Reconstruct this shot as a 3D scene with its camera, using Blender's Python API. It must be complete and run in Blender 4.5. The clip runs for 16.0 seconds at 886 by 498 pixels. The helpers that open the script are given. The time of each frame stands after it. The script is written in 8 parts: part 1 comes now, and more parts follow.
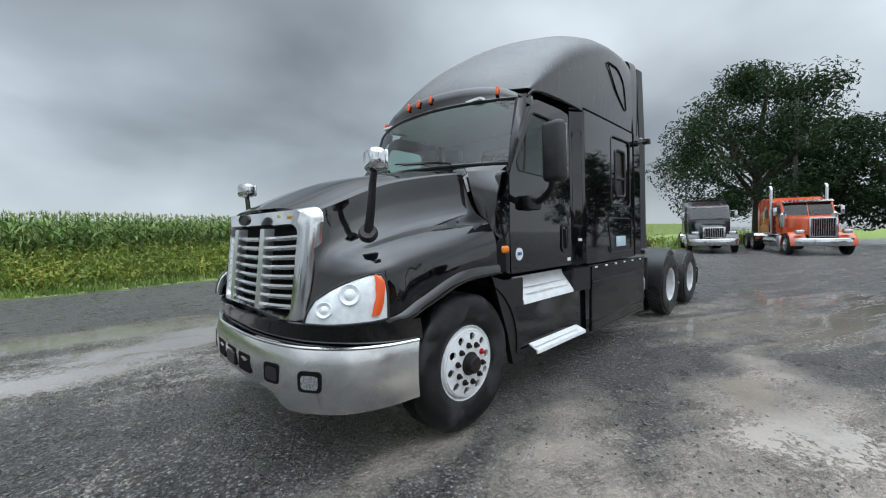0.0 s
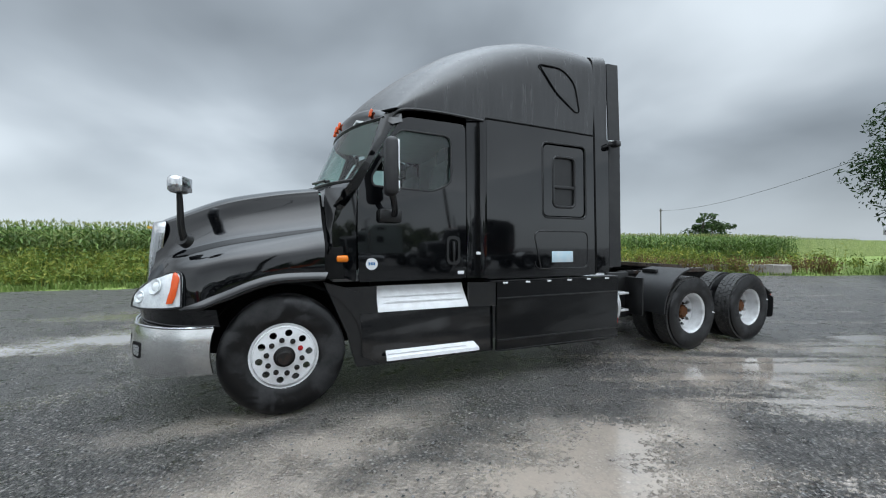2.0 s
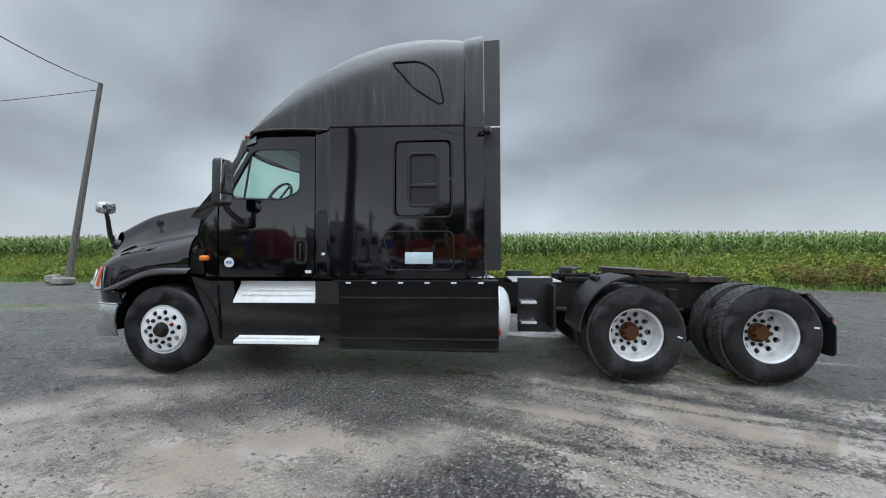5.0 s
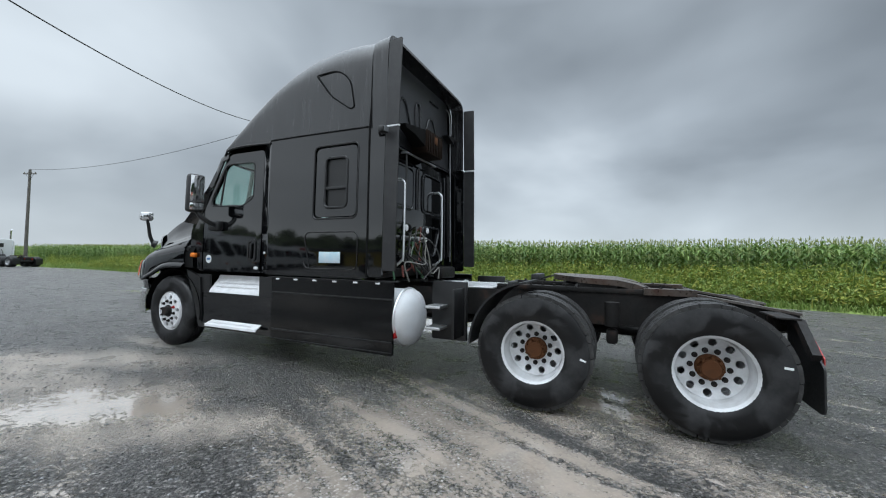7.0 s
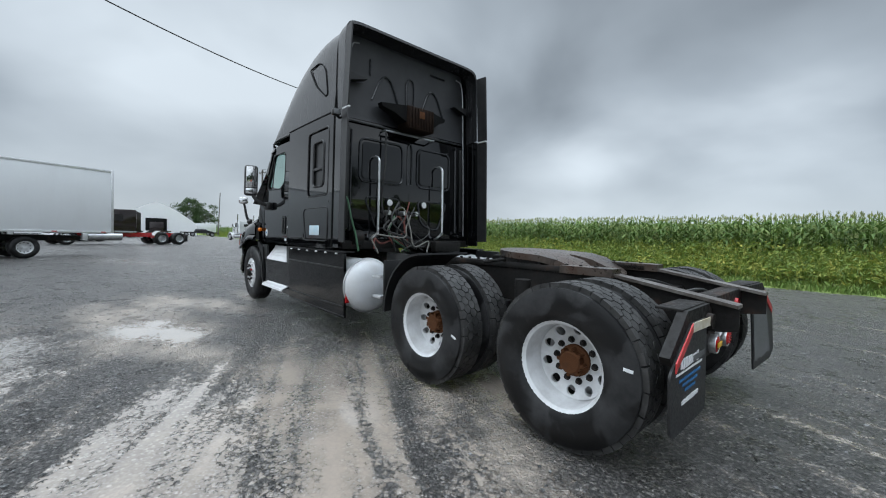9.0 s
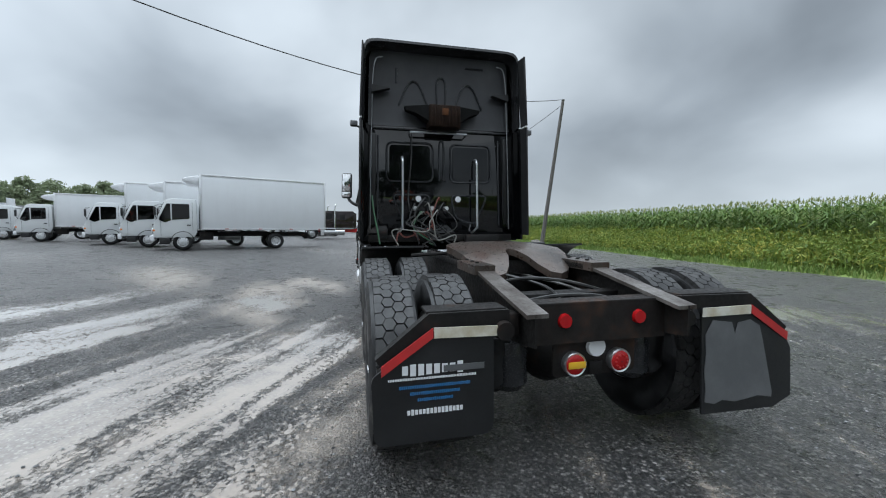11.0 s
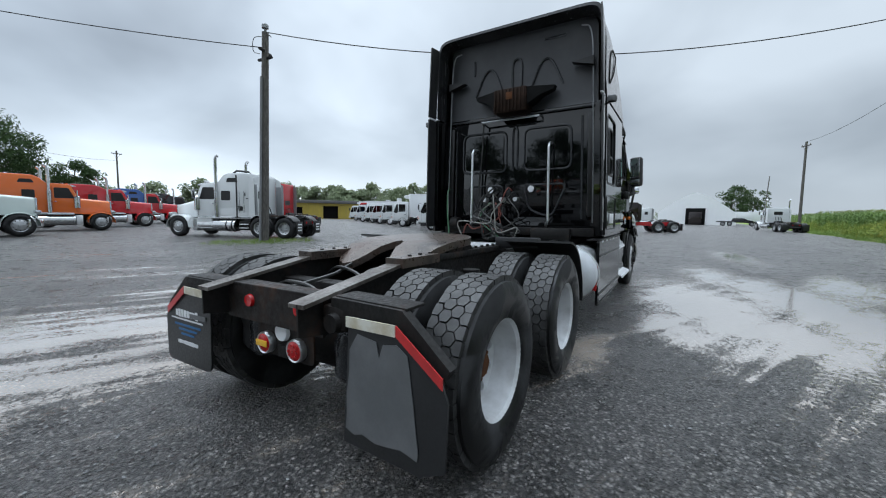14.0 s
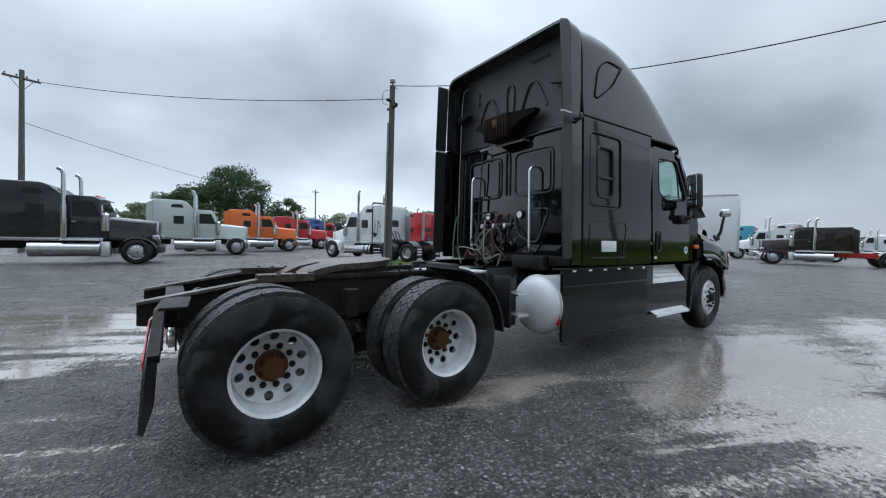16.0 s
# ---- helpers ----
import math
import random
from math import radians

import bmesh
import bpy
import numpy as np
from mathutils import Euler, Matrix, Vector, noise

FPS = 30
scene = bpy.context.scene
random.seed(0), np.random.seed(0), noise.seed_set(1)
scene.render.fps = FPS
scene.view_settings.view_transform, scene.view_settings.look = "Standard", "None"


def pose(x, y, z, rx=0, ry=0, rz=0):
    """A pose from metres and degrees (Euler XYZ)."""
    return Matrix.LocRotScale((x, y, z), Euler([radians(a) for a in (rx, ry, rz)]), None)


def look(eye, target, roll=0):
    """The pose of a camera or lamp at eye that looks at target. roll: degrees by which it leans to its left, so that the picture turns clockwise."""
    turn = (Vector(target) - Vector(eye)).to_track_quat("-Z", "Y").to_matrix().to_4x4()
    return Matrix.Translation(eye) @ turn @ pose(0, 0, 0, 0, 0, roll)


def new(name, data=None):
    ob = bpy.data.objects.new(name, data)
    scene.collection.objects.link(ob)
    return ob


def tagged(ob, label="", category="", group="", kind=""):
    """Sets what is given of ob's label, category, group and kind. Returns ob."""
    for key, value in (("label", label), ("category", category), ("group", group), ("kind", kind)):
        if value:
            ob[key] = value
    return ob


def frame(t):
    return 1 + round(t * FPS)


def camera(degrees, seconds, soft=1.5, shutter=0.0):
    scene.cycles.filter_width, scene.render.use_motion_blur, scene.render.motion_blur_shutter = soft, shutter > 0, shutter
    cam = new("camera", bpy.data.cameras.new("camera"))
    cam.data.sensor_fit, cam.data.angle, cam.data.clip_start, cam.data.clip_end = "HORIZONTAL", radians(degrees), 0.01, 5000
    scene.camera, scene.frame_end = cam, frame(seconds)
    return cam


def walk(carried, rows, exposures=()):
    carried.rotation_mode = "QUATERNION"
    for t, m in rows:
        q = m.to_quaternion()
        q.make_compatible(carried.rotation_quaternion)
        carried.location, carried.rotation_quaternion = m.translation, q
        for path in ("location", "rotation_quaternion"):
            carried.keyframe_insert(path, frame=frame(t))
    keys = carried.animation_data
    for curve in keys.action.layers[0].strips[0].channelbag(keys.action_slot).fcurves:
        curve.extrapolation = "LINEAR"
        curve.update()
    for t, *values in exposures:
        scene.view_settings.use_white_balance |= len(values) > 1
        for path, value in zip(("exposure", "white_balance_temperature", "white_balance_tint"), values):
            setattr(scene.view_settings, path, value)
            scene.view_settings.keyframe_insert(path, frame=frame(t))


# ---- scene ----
cam = camera(98.6, 16.0, 1.1)
PATH = [
    (0, (-1.889, -3.021, 1.448), (-0.487, -1.598, 1.367), -1.4),
    (0.5, (-1.465, -3.559, 1.437), (-0.213, -2.0, 1.377), -1.3),
    (1, (-0.956, -3.935, 1.419), (0.15, -2.269, 1.381), -1.1),
    (1.5, (-0.42, -4.273, 1.408), (0.535, -2.515, 1.395), -0.6),
    (2, (0.127, -4.622, 1.402), (0.909, -2.781, 1.396), -0.1),
    (2.5, (0.694, -4.839, 1.385), (1.311, -2.937, 1.388), -0.0),
    (3, (1.269, -5.086, 1.374), (1.726, -3.138, 1.367), 0.0),
    (3.5, (1.856, -5.204, 1.356), (2.153, -3.226, 1.343), -0.0),
    (4, (2.488, -5.288, 1.332), (2.621, -3.292, 1.328), 0.0),
    (4.2, (2.71, -5.33, 1.345), (2.795, -3.332, 1.352), -0.1),
    (6.3, (5.226, -4.84, 1.332), (4.615, -2.937, 1.395), 0.7),
    (6.5, (5.471, -4.77, 1.326), (4.796, -2.889, 1.401), 0.9),
    (7, (6.01, -4.507, 1.272), (5.163, -2.696, 1.341), 1.1),
    (7.5, (6.526, -4.228, 1.266), (5.507, -2.507, 1.307), 1.3),
    (8, (7.001, -3.924, 1.259), (5.816, -2.313, 1.261), 1.4),
    (8.5, (7.413, -3.534, 1.278), (6.063, -2.059, 1.247), 1.5),
    (8.7, (7.599, -3.393, 1.25), (6.185, -1.978, 1.206), 1.6),
    (10.8, (8.874, -1.408, 1.326), (6.949, -0.877, 1.217), 0.6),
    (11, (8.937, -1.208, 1.311), (6.989, -0.773, 1.193), 0.6),
    (11.5, (9.061, -0.67, 1.329), (7.074, -0.492, 1.188), 0.6),
    (12, (9.009, -0.124, 1.325), (7.018, -0.221, 1.161), 0.7),
    (12.5, (8.97, 0.42, 1.311), (7.013, 0.054, 1.122), 0.7),
    (13, (8.829, 0.93, 1.295), (6.938, 0.312, 1.093), 0.7),
    (13.5, (8.638, 1.435, 1.338), (6.84, 0.582, 1.137), 0.7),
    (14, (8.448, 1.932, 1.353), (6.761, 0.873, 1.171), 1.0),
    (14.5, (8.144, 2.388, 1.373), (6.575, 1.157, 1.22), 1.4),
    (15, (7.869, 2.855, 1.37), (6.43, 1.47, 1.252), 1.5),
    (15.5, (7.518, 3.254, 1.361), (6.225, 1.731, 1.277), 1.5),
    (16, (7.12, 3.63, 1.391), (5.974, 1.992, 1.331), 1.3),
]
walk(cam, [(t, look(eye, target, roll)) for t, eye, target, roll in PATH],
     exposures=[(0, .10, 6500, 10), (1.5, .16, 6500, 10), (8.5, .10, 6450, 10), (11, .07, 6400, 10), (13.5, .06, 6280, 10), (16, -.03, 6170, 11)])

# ---------------------------------------------------------------- world and light
world = bpy.data.worlds.new("world")
scene.world = world
world.use_nodes = True
wn, wl = world.node_tree.nodes, world.node_tree.links
wn.clear()
w_out = wn.new("ShaderNodeOutputWorld")
w_bg = wn.new("ShaderNodeBackground")
w_bg.inputs["Strength"].default_value = 1.0
w_sky = wn.new("ShaderNodeTexSky")
w_sky.sky_type, w_sky.sun_disc = "NISHITA", False
w_sky.sun_elevation, w_sky.sun_rotation = radians(48), radians(200)
w_skymul = wn.new("ShaderNodeVectorMath")
w_skymul.operation = "SCALE"
w_skymul.inputs["Scale"].default_value = 0.08
wl.new(w_sky.outputs[0], w_skymul.inputs[0])
# cloud deck: the view direction laid on a flat layer overhead
w_tc = wn.new("ShaderNodeTexCoord")
w_sep = wn.new("ShaderNodeSeparateXYZ")
wl.new(w_tc.outputs["Generated"], w_sep.inputs[0])
w_zz = wn.new("ShaderNodeMath")
w_zz.operation = "MAXIMUM"
wl.new(w_sep.outputs["Z"], w_zz.inputs[0])
w_zz.inputs[1].default_value = 0.0
w_za = wn.new("ShaderNodeMath")
w_za.operation = "ADD"
wl.new(w_zz.outputs[0], w_za.inputs[0])
w_za.inputs[1].default_value = 0.45
w_dx = wn.new("ShaderNodeMath")
w_dx.operation = "DIVIDE"
wl.new(w_sep.outputs["X"], w_dx.inputs[0])
wl.new(w_za.outputs[0], w_dx.inputs[1])
w_dy = wn.new("ShaderNodeMath")
w_dy.operation = "DIVIDE"
wl.new(w_sep.outputs["Y"], w_dy.inputs[0])
wl.new(w_za.outputs[0], w_dy.inputs[1])
w_cmb = wn.new("ShaderNodeCombineXYZ")
wl.new(w_dx.outputs[0], w_cmb.inputs[0])
wl.new(w_dy.outputs[0], w_cmb.inputs[1])
w_cmb.inputs[2].default_value = 3.7
w_rot = wn.new("ShaderNodeMapping")
w_rot.inputs["Rotation"].default_value = (0, 0, radians(9))
wl.new(w_cmb.outputs[0], w_rot.inputs["Vector"])


def sky_noise(scale, detail, rough, dist):
    n = wn.new("ShaderNodeTexNoise")
    n.inputs["Scale"].default_value = scale
    n.inputs["Detail"].default_value = detail
    n.inputs["Roughness"].default_value = rough
    n.inputs["Distortion"].default_value = dist
    wl.new(w_rot.outputs[0], n.inputs["Vector"])
    return n


w_n1 = sky_noise(0.62, 3.0, 0.42, 0.35)
w_n2 = sky_noise(1.9, 4.0, 0.45, 0.2)
w_mix = wn.new("ShaderNodeMix")
w_mix.data_type = "FLOAT"
w_mix.inputs[0].default_value = 0.27
wl.new(w_n1.outputs["Fac"], w_mix.inputs[2])
wl.new(w_n2.outputs["Fac"], w_mix.inputs[3])
w_ramp = wn.new("ShaderNodeValToRGB")
el = w_ramp.color_ramp.elements
el[0].position, el[0].color = 0.38, (0.215, 0.25, 0.285, 1)
el[1].position, el[1].color = 0.63, (0.86, 0.96, 1.04, 1)
mid = el.new(0.49)
mid.color = (0.44, 0.505, 0.565, 1)
wl.new(w_mix.outputs[0], w_ramp.inputs[0])
# the deck thins to a brighter rim near the horizon
w_hz = wn.new("ShaderNodeMapRange")
wl.new(w_sep.outputs["Z"], w_hz.inputs[0])
w_hz.inputs[1].default_value, w_hz.inputs[2].default_value = 0.0, 0.22
w_hz.inputs[3].default_value, w_hz.inputs[4].default_value = 0.75, 0.0
w_mixh = wn.new("ShaderNodeMix")
w_mixh.data_type = "RGBA"
wl.new(w_hz.outputs[0], w_mixh.inputs[0])
wl.new(w_ramp.outputs[0], w_mixh.inputs[6])
w_mixh.inputs[7].default_value = (0.72, 0.81, 0.88, 1)
w_mixs = wn.new("ShaderNodeMix")
w_mixs.data_type = "RGBA"
w_mixs.inputs[0].default_value = 0.92
wl.new(w_skymul.outputs[0], w_mixs.inputs[6])
wl.new(w_mixh.outputs[2], w_mixs.inputs[7])
# an overcast sky is brightest overhead
w_zen = wn.new("ShaderNodeMapRange")
wl.new(w_sep.outputs["Z"], w_zen.inputs[0])
w_zen.inputs[1].default_value, w_zen.inputs[2].default_value = 0.56, 1.0
w_zen.inputs[3].default_value, w_zen.inputs[4].default_value = 1.0, 5.3
w_zmul = wn.new("ShaderNodeVectorMath")
w_zmul.operation = "SCALE"
wl.new(w_mixs.outputs[2], w_zmul.inputs[0])
wl.new(w_zen.outputs[0], w_zmul.inputs["Scale"])
# the deck is thinner over the lot and thicker over the field
w_x2 = wn.new("ShaderNodeMath")
w_x2.operation = "MULTIPLY"
wl.new(w_sep.outputs["X"], w_x2.inputs[0])
wl.new(w_sep.outputs["X"], w_x2.inputs[1])
w_ax = wn.new("ShaderNodeMath")
w_ax.operation = "MULTIPLY_ADD"
wl.new(w_x2.outputs[0], w_ax.inputs[0])
w_ax.inputs[1].default_value, w_ax.inputs[2].default_value = -0.36, 1.18
w_azr = wn.new("ShaderNodeMath")
w_azr.operation = "MULTIPLY_ADD"
wl.new(w_sep.outputs["Y"], w_azr.inputs[0])
w_azr.inputs[1].default_value = -0.23
w_ax2 = wn.new("ShaderNodeMath")
w_ax2.operation = "MULTIPLY_ADD"
wl.new(w_sep.outputs["X"], w_ax2.inputs[0])
w_ax2.inputs[1].default_value = 0.0
wl.new(w_ax.outputs[0], w_ax2.inputs[2])
wl.new(w_ax2.outputs[0], w_azr.inputs[2])
w_amul = wn.new("ShaderNodeVectorMath")
w_amul.operation = "SCALE"
wl.new(w_zmul.outputs[0], w_amul.inputs[0])
wl.new(w_azr.outputs[0], w_amul.inputs["Scale"])
wl.new(w_amul.outputs[0], w_bg.inputs["Color"])
wl.new(w_bg.outputs[0], w_out.inputs["Surface"])

sun = new("sun", bpy.data.lights.new("sun", "SUN"))
sun.data.energy, sun.data.angle, sun.data.color = 0.5, radians(150), (1.0, 0.985, 0.965)
sun.matrix_world = look((0, 0, 50), (7, 9, 0))


# ---------------------------------------------------------------- materials
def hexmix(a, b, f):
    return tuple(a[i] * (1 - f) + b[i] * f for i in range(3))


class Mat:
    """A node material with a Principled surface and short helpers."""

    def __init__(self, name):
        self.m = bpy.data.materials.new(name)
        self.m.use_nodes = True
        self.t = self.m.node_tree
        self.n, self.l = self.t.nodes, self.t.links
        self.b = self.n["Principled BSDF"]
        self.co = self.n.new("ShaderNodeTexCoord").outputs["Object"]

    def set(self, **kw):
        names = dict(color="Base Color", rough="Roughness", metal="Metallic", trans="Transmission Weight", coat="Coat Weight",
                     coatr="Coat Roughness", spec="Specular IOR Level", ior="IOR", sub="Subsurface Weight", alpha="Alpha")
        for k, v in kw.items():
            s = self.b.inputs[names[k]]
            if isinstance(v, (int, float)):
                s.default_value = v
            elif isinstance(v, tuple):
                s.default_value = (*v, 1.0)
            else:
                self.l.new(v, s)
        return self

    def noise(self, scale, detail=4.0, rough=0.55, stretch=None, dist=0.0, world=False):
        n = self.n.new("ShaderNodeTexNoise")
        n.inputs["Scale"].default_value = scale
        n.inputs["Detail"].default_value = detail
        n.inputs["Roughness"].default_value = rough
        n.inputs["Distortion"].default_value = dist
        src = self.co
        if world:
            src = self.n.new("ShaderNodeNewGeometry").outputs["Position"]
        if stretch:
            mp = self.n.new("ShaderNodeMapping")
            mp.inputs["Scale"].default_value = stretch
            self.l.new(src, mp.inputs["Vector"])
            src = mp.outputs[0]
        self.l.new(src, n.inputs["Vector"])
        return n.outputs["Fac"]

    def voronoi(self, scale, world=False, feature="F1", out="Distance"):
        n = self.n.new("ShaderNodeTexVoronoi")
        n.feature = feature
        n.inputs["Scale"].default_value = scale
        src = self.n.new("ShaderNodeNewGeometry").outputs["Position"] if world else self.co
        self.l.new(src, n.inputs["Vector"])
        return n.outputs[out]

    def ramp(self, fac, *stops):
        r = self.n.new("ShaderNodeValToRGB")
        e = r.color_ramp.elements
        while len(e) < len(stops):
            e.new(0.5)
        for q, (p, c) in zip(e, stops):
            q.position = p
            q.color = (*c, 1) if isinstance(c, tuple) else (c, c, c, 1)
        self.l.new(fac, r.inputs[0])
        return r.outputs[0]

    def rng(self, fac, a, b, c, d):
        r = self.n.new("ShaderNodeMapRange")
        for i, v in enumerate((a, b, c, d)):
            r.inputs[i + 1].default_value = v
        self.l.new(fac, r.inputs[0])
        return r.outputs[0]

    def mix(self, fac, a, b):
        r = self.n.new("ShaderNodeMix")
        r.data_type = "RGBA"
        for s, v in ((r.inputs[0], fac), (r.inputs[6], a), (r.inputs[7], b)):
            if isinstance(v, tuple):
                s.default_value = (*v, 1)
            elif isinstance(v, (int, float)):
                s.default_value = v
            else:
                self.l.new(v, s)
        return r.outputs[2]

    def math(self, op, a, b):
        r = self.n.new("ShaderNodeMath")
        r.operation = op
        for s, v in zip(r.inputs, (a, b)):
            if isinstance(v, (int, float)):
                s.default_value = v
            else:
                self.l.new(v, s)
        return r.outputs[0]

    def bump(self, height, strength=0.3, dist=0.01):
        r = self.n.new("ShaderNodeBump")
        r.inputs["Strength"].default_value = strength
        r.inputs["Distance"].default_value = dist
        self.l.new(height, r.inputs["Height"])
        self.l.new(r.outputs[0], self.b.inputs["Normal"])
        return self


def paint(name, c, rough=0.12, dirt=0.15, metal=0.0):
    """Vehicle lacquer with faint dust and an uneven gloss."""
    m = Mat(name)
    g = m.noise(2.2, 5, 0.6)
    f = m.noise(45, 3, 0.6)
    col = m.mix(m.rng(g, 0.45, 0.8, 0.0, dirt), c, hexmix(c, (0.22, 0.21, 0.19), 0.5))
    m.set(color=col, rough=m.rng(m.math("ADD", g, m.math("MULTIPLY", f, 0.3)), 0.5, 0.95, rough, rough + 0.16), metal=metal, coat=0.4, coatr=0.06)
    return m.m


def metal(name, c, rough, spread=0.15, grime=(0.05, 0.045, 0.04), amount=0.35, bump=0.05, scale=7.0):
    m = Mat(name)
    g = m.noise(scale, 6, 0.62)
    f = m.noise(scale * 14, 3, 0.6)
    m.set(color=m.mix(m.rng(g, 0.5, 0.78, 0.0, amount), c, grime), rough=m.rng(f, 0.3, 0.75, rough, rough + spread), metal=m.rng(g, 0.5, 0.8, 1.0, 0.75))
    m.bump(f, bump, 0.003)
    return m.m


def plastic(name, c, rough=0.45, c2=None, scale=9.0, bump=0.08):
    m = Mat(name)
    g = m.noise(scale, 5, 0.6)
    f = m.noise(scale * 18, 2, 0.6)
    m.set(color=m.mix(m.rng(g, 0.4, 0.75, 0, 1), c, c2 or hexmix(c, (0.2, 0.19, 0.17), 0.15)), rough=m.rng(f, 0.3, 0.7, rough - 0.07, rough + 0.1))
    m.bump(f, bump, 0.002)
    return m.m


def pane(name, tint, rough=0.02, f0=1.45):
    """A single sheet of window glass: tinted see-through with a mirror gloss."""
    m = Mat(name)
    tr = m.n.new("ShaderNodeBsdfTransparent")
    tr.inputs[0].default_value = (*tint, 1)
    gl = m.n.new("ShaderNodeBsdfGlossy")
    gl.inputs["Roughness"].default_value = rough
    lw = m.n.new("ShaderNodeLayerWeight")
    lw.inputs["Blend"].default_value = 0.5
    base = ((f0 - 1) / (f0 + 1)) ** 2
    gloss = m.math("ADD", base, m.math("MULTIPLY", 1 - base, m.math("POWER", lw.outputs["Facing"], 5.0)))
    mx = m.n.new("ShaderNodeMixShader")
    m.l.new(gloss, mx.inputs[0])
    m.l.new(tr.outputs[0], mx.inputs[1])
    m.l.new(gl.outputs[0], mx.inputs[2])
    m.l.new(mx.outputs[0], m.n["Material Output"].inputs["Surface"])
    return m.m


M = {}
# the main truck's lacquer: black, clean and glossy low down
m = Mat("black_lacquer")
g, f = m.noise(1.6, 5, 0.6), m.noise(60, 3, 0.6)
m.set(color=m.mix(m.rng(g, 0.45, 0.8, 0, 0.4), (0.002, 0.0022, 0.0027), (0.004, 0.004, 0.0044)), rough=m.rng(f, 0.3, 0.75, 0.02, 0.07), coat=0.0, coatr=0.02)
m.set(spec=0.7)
m.bump(m.noise(1.3, 2, 0.5), 0.035, 0.02)
M["black"] = m.m
# the skirt: moulded black plastic with a thinner gloss
m = Mat("skirt_plastic")
f = m.noise(50, 3, 0.6)
m.set(color=m.mix(m.rng(f, 0.4, 0.8, 0, 1), (0.0025, 0.0027, 0.003), (0.005, 0.005, 0.0052)), rough=m.rng(f, 0.3, 0.75, 0.06, 0.14), spec=0.36)
M["skirt"] = m.m
# the roof cap: dulled black with rain streaks running down
m = Mat("roof_lacquer")
g, s = m.noise(1.2, 5, 0.6), m.noise(9, 5, 0.65, stretch=(3.2, 3.2, 0.14))
m.set(color=m.mix(m.rng(s, 0.4, 0.7, 0, 1), (0.007, 0.0073, 0.008), (0.028, 0.0285, 0.030)), rough=m.rng(s, 0.35, 0.7, 0.15, 0.30), spec=0.7)
m.bump(s, 0.015, 0.004)
M["roof"] = m.m
M["satin"] = plastic("satin_black", (0.006, 0.006, 0.0065), 0.36, (0.012, 0.012, 0.0115))
M["trim"] = plastic("grey_black_plastic", (0.012, 0.012, 0.013), 0.48, (0.024, 0.024, 0.024))
M["chrome"] = metal("chrome", (0.62, 0.63, 0.64), 0.08, 0.1, (0.2, 0.19, 0.18), 0.25, 0.02)
M["bumper"] = metal("brushed_chrome", (0.74, 0.74, 0.725), 0.22, 0.03, (0.30, 0.28, 0.25), 0.5, 0.0, 3)
M["alu"] = metal("aluminium", (0.82, 0.83, 0.84), 0.3, 0.16, (0.3, 0.29, 0.28), 0.3, 0.06)
M["disc_alu"] = plastic("polished_disc", (0.70, 0.71, 0.72), 0.22, (0.58, 0.58, 0.58), 7)
M["tread_plate"] = plastic("painted_step_white", (0.72, 0.73, 0.74), 0.35, (0.6, 0.6, 0.6))
M["tank"] = plastic("white_tank", (0.58, 0.60, 0.62), 0.3, (0.5, 0.5, 0.5), 5)
M["rim_white"] = plastic("white_rim_paint", (0.62, 0.63, 0.64), 0.35, (0.42, 0.42, 0.42), 7)
M["rim_alu"] = metal("worn_alu_rim", (0.52, 0.53, 0.54), 0.34, 0.2, (0.12, 0.12, 0.12), 0.45, 0.06, 5)
M["rim_grey"] = plastic("grey_rim_paint", (0.30, 0.31, 0.32), 0.45, (0.16, 0.16, 0.16), 7)
M["rust"] = metal("rusty_hub", (0.17, 0.080, 0.042), 0.75, 0.15, (0.07, 0.036, 0.022), 0.8, 0.4, 14)
for key, name, stops in (("steel", "greasy_steel", ((0.35, (0.005, 0.0047, 0.0045)), (0.58, (0.012, 0.0105, 0.0095)), (0.72, (0.045, 0.026, 0.018)))),
                         ("rusty", "rusty_steel", ((0.35, (0.007, 0.006, 0.0055)), (0.52, (0.014, 0.011, 0.0095)), (0.62, (0.034, 0.019, 0.013)), (0.74, (0.075, 0.038, 0.022))))):
    m = Mat(name)
    g, f = m.noise(5, 6, 0.62), m.noise(40, 4, 0.6)
    m.set(color=m.ramp(g, *stops), rough=m.rng(f, 0.3, 0.7, 0.45, 0.8), spec=0.28)
    m.bump(f, 0.3, 0.004)
    M[key] = m.m
m = Mat("worn_rail_steel")
g, f = m.noise(6, 6, 0.65), m.noise(50, 4, 0.6)
m.set(color=m.ramp(g, (0.36, (0.035, 0.024, 0.019)), (0.52, (0.10, 0.088, 0.078)), (0.7, (0.20, 0.185, 0.172))), rough=m.rng(f, 0.3, 0.7, 0.3, 0.55), metal=0.35)
m.bump(f, 0.25, 0.003)
M["rail"] = m.m
m = Mat("fifth_wheel_steel")
g, f = m.noise(4, 6, 0.65), m.noise(30, 4, 0.6)
m.set(color=m.ramp(g, (0.36, (0.038, 0.031, 0.027)), (0.5, (0.09, 0.07, 0.058)), (0.68, (0.06, 0.03, 0.02))), rough=m.rng(f, 0.3, 0.7, 0.22, 0.45), metal=0.4)
m.bump(f, 0.2, 0.003)
M["plate"] = m.m
m = Mat("tyre_rubber")
g, f = m.noise(6, 5, 0.6), m.noise(70, 3, 0.6)
w = m.noise(4.2, 4, 0.55, dist=0.6)
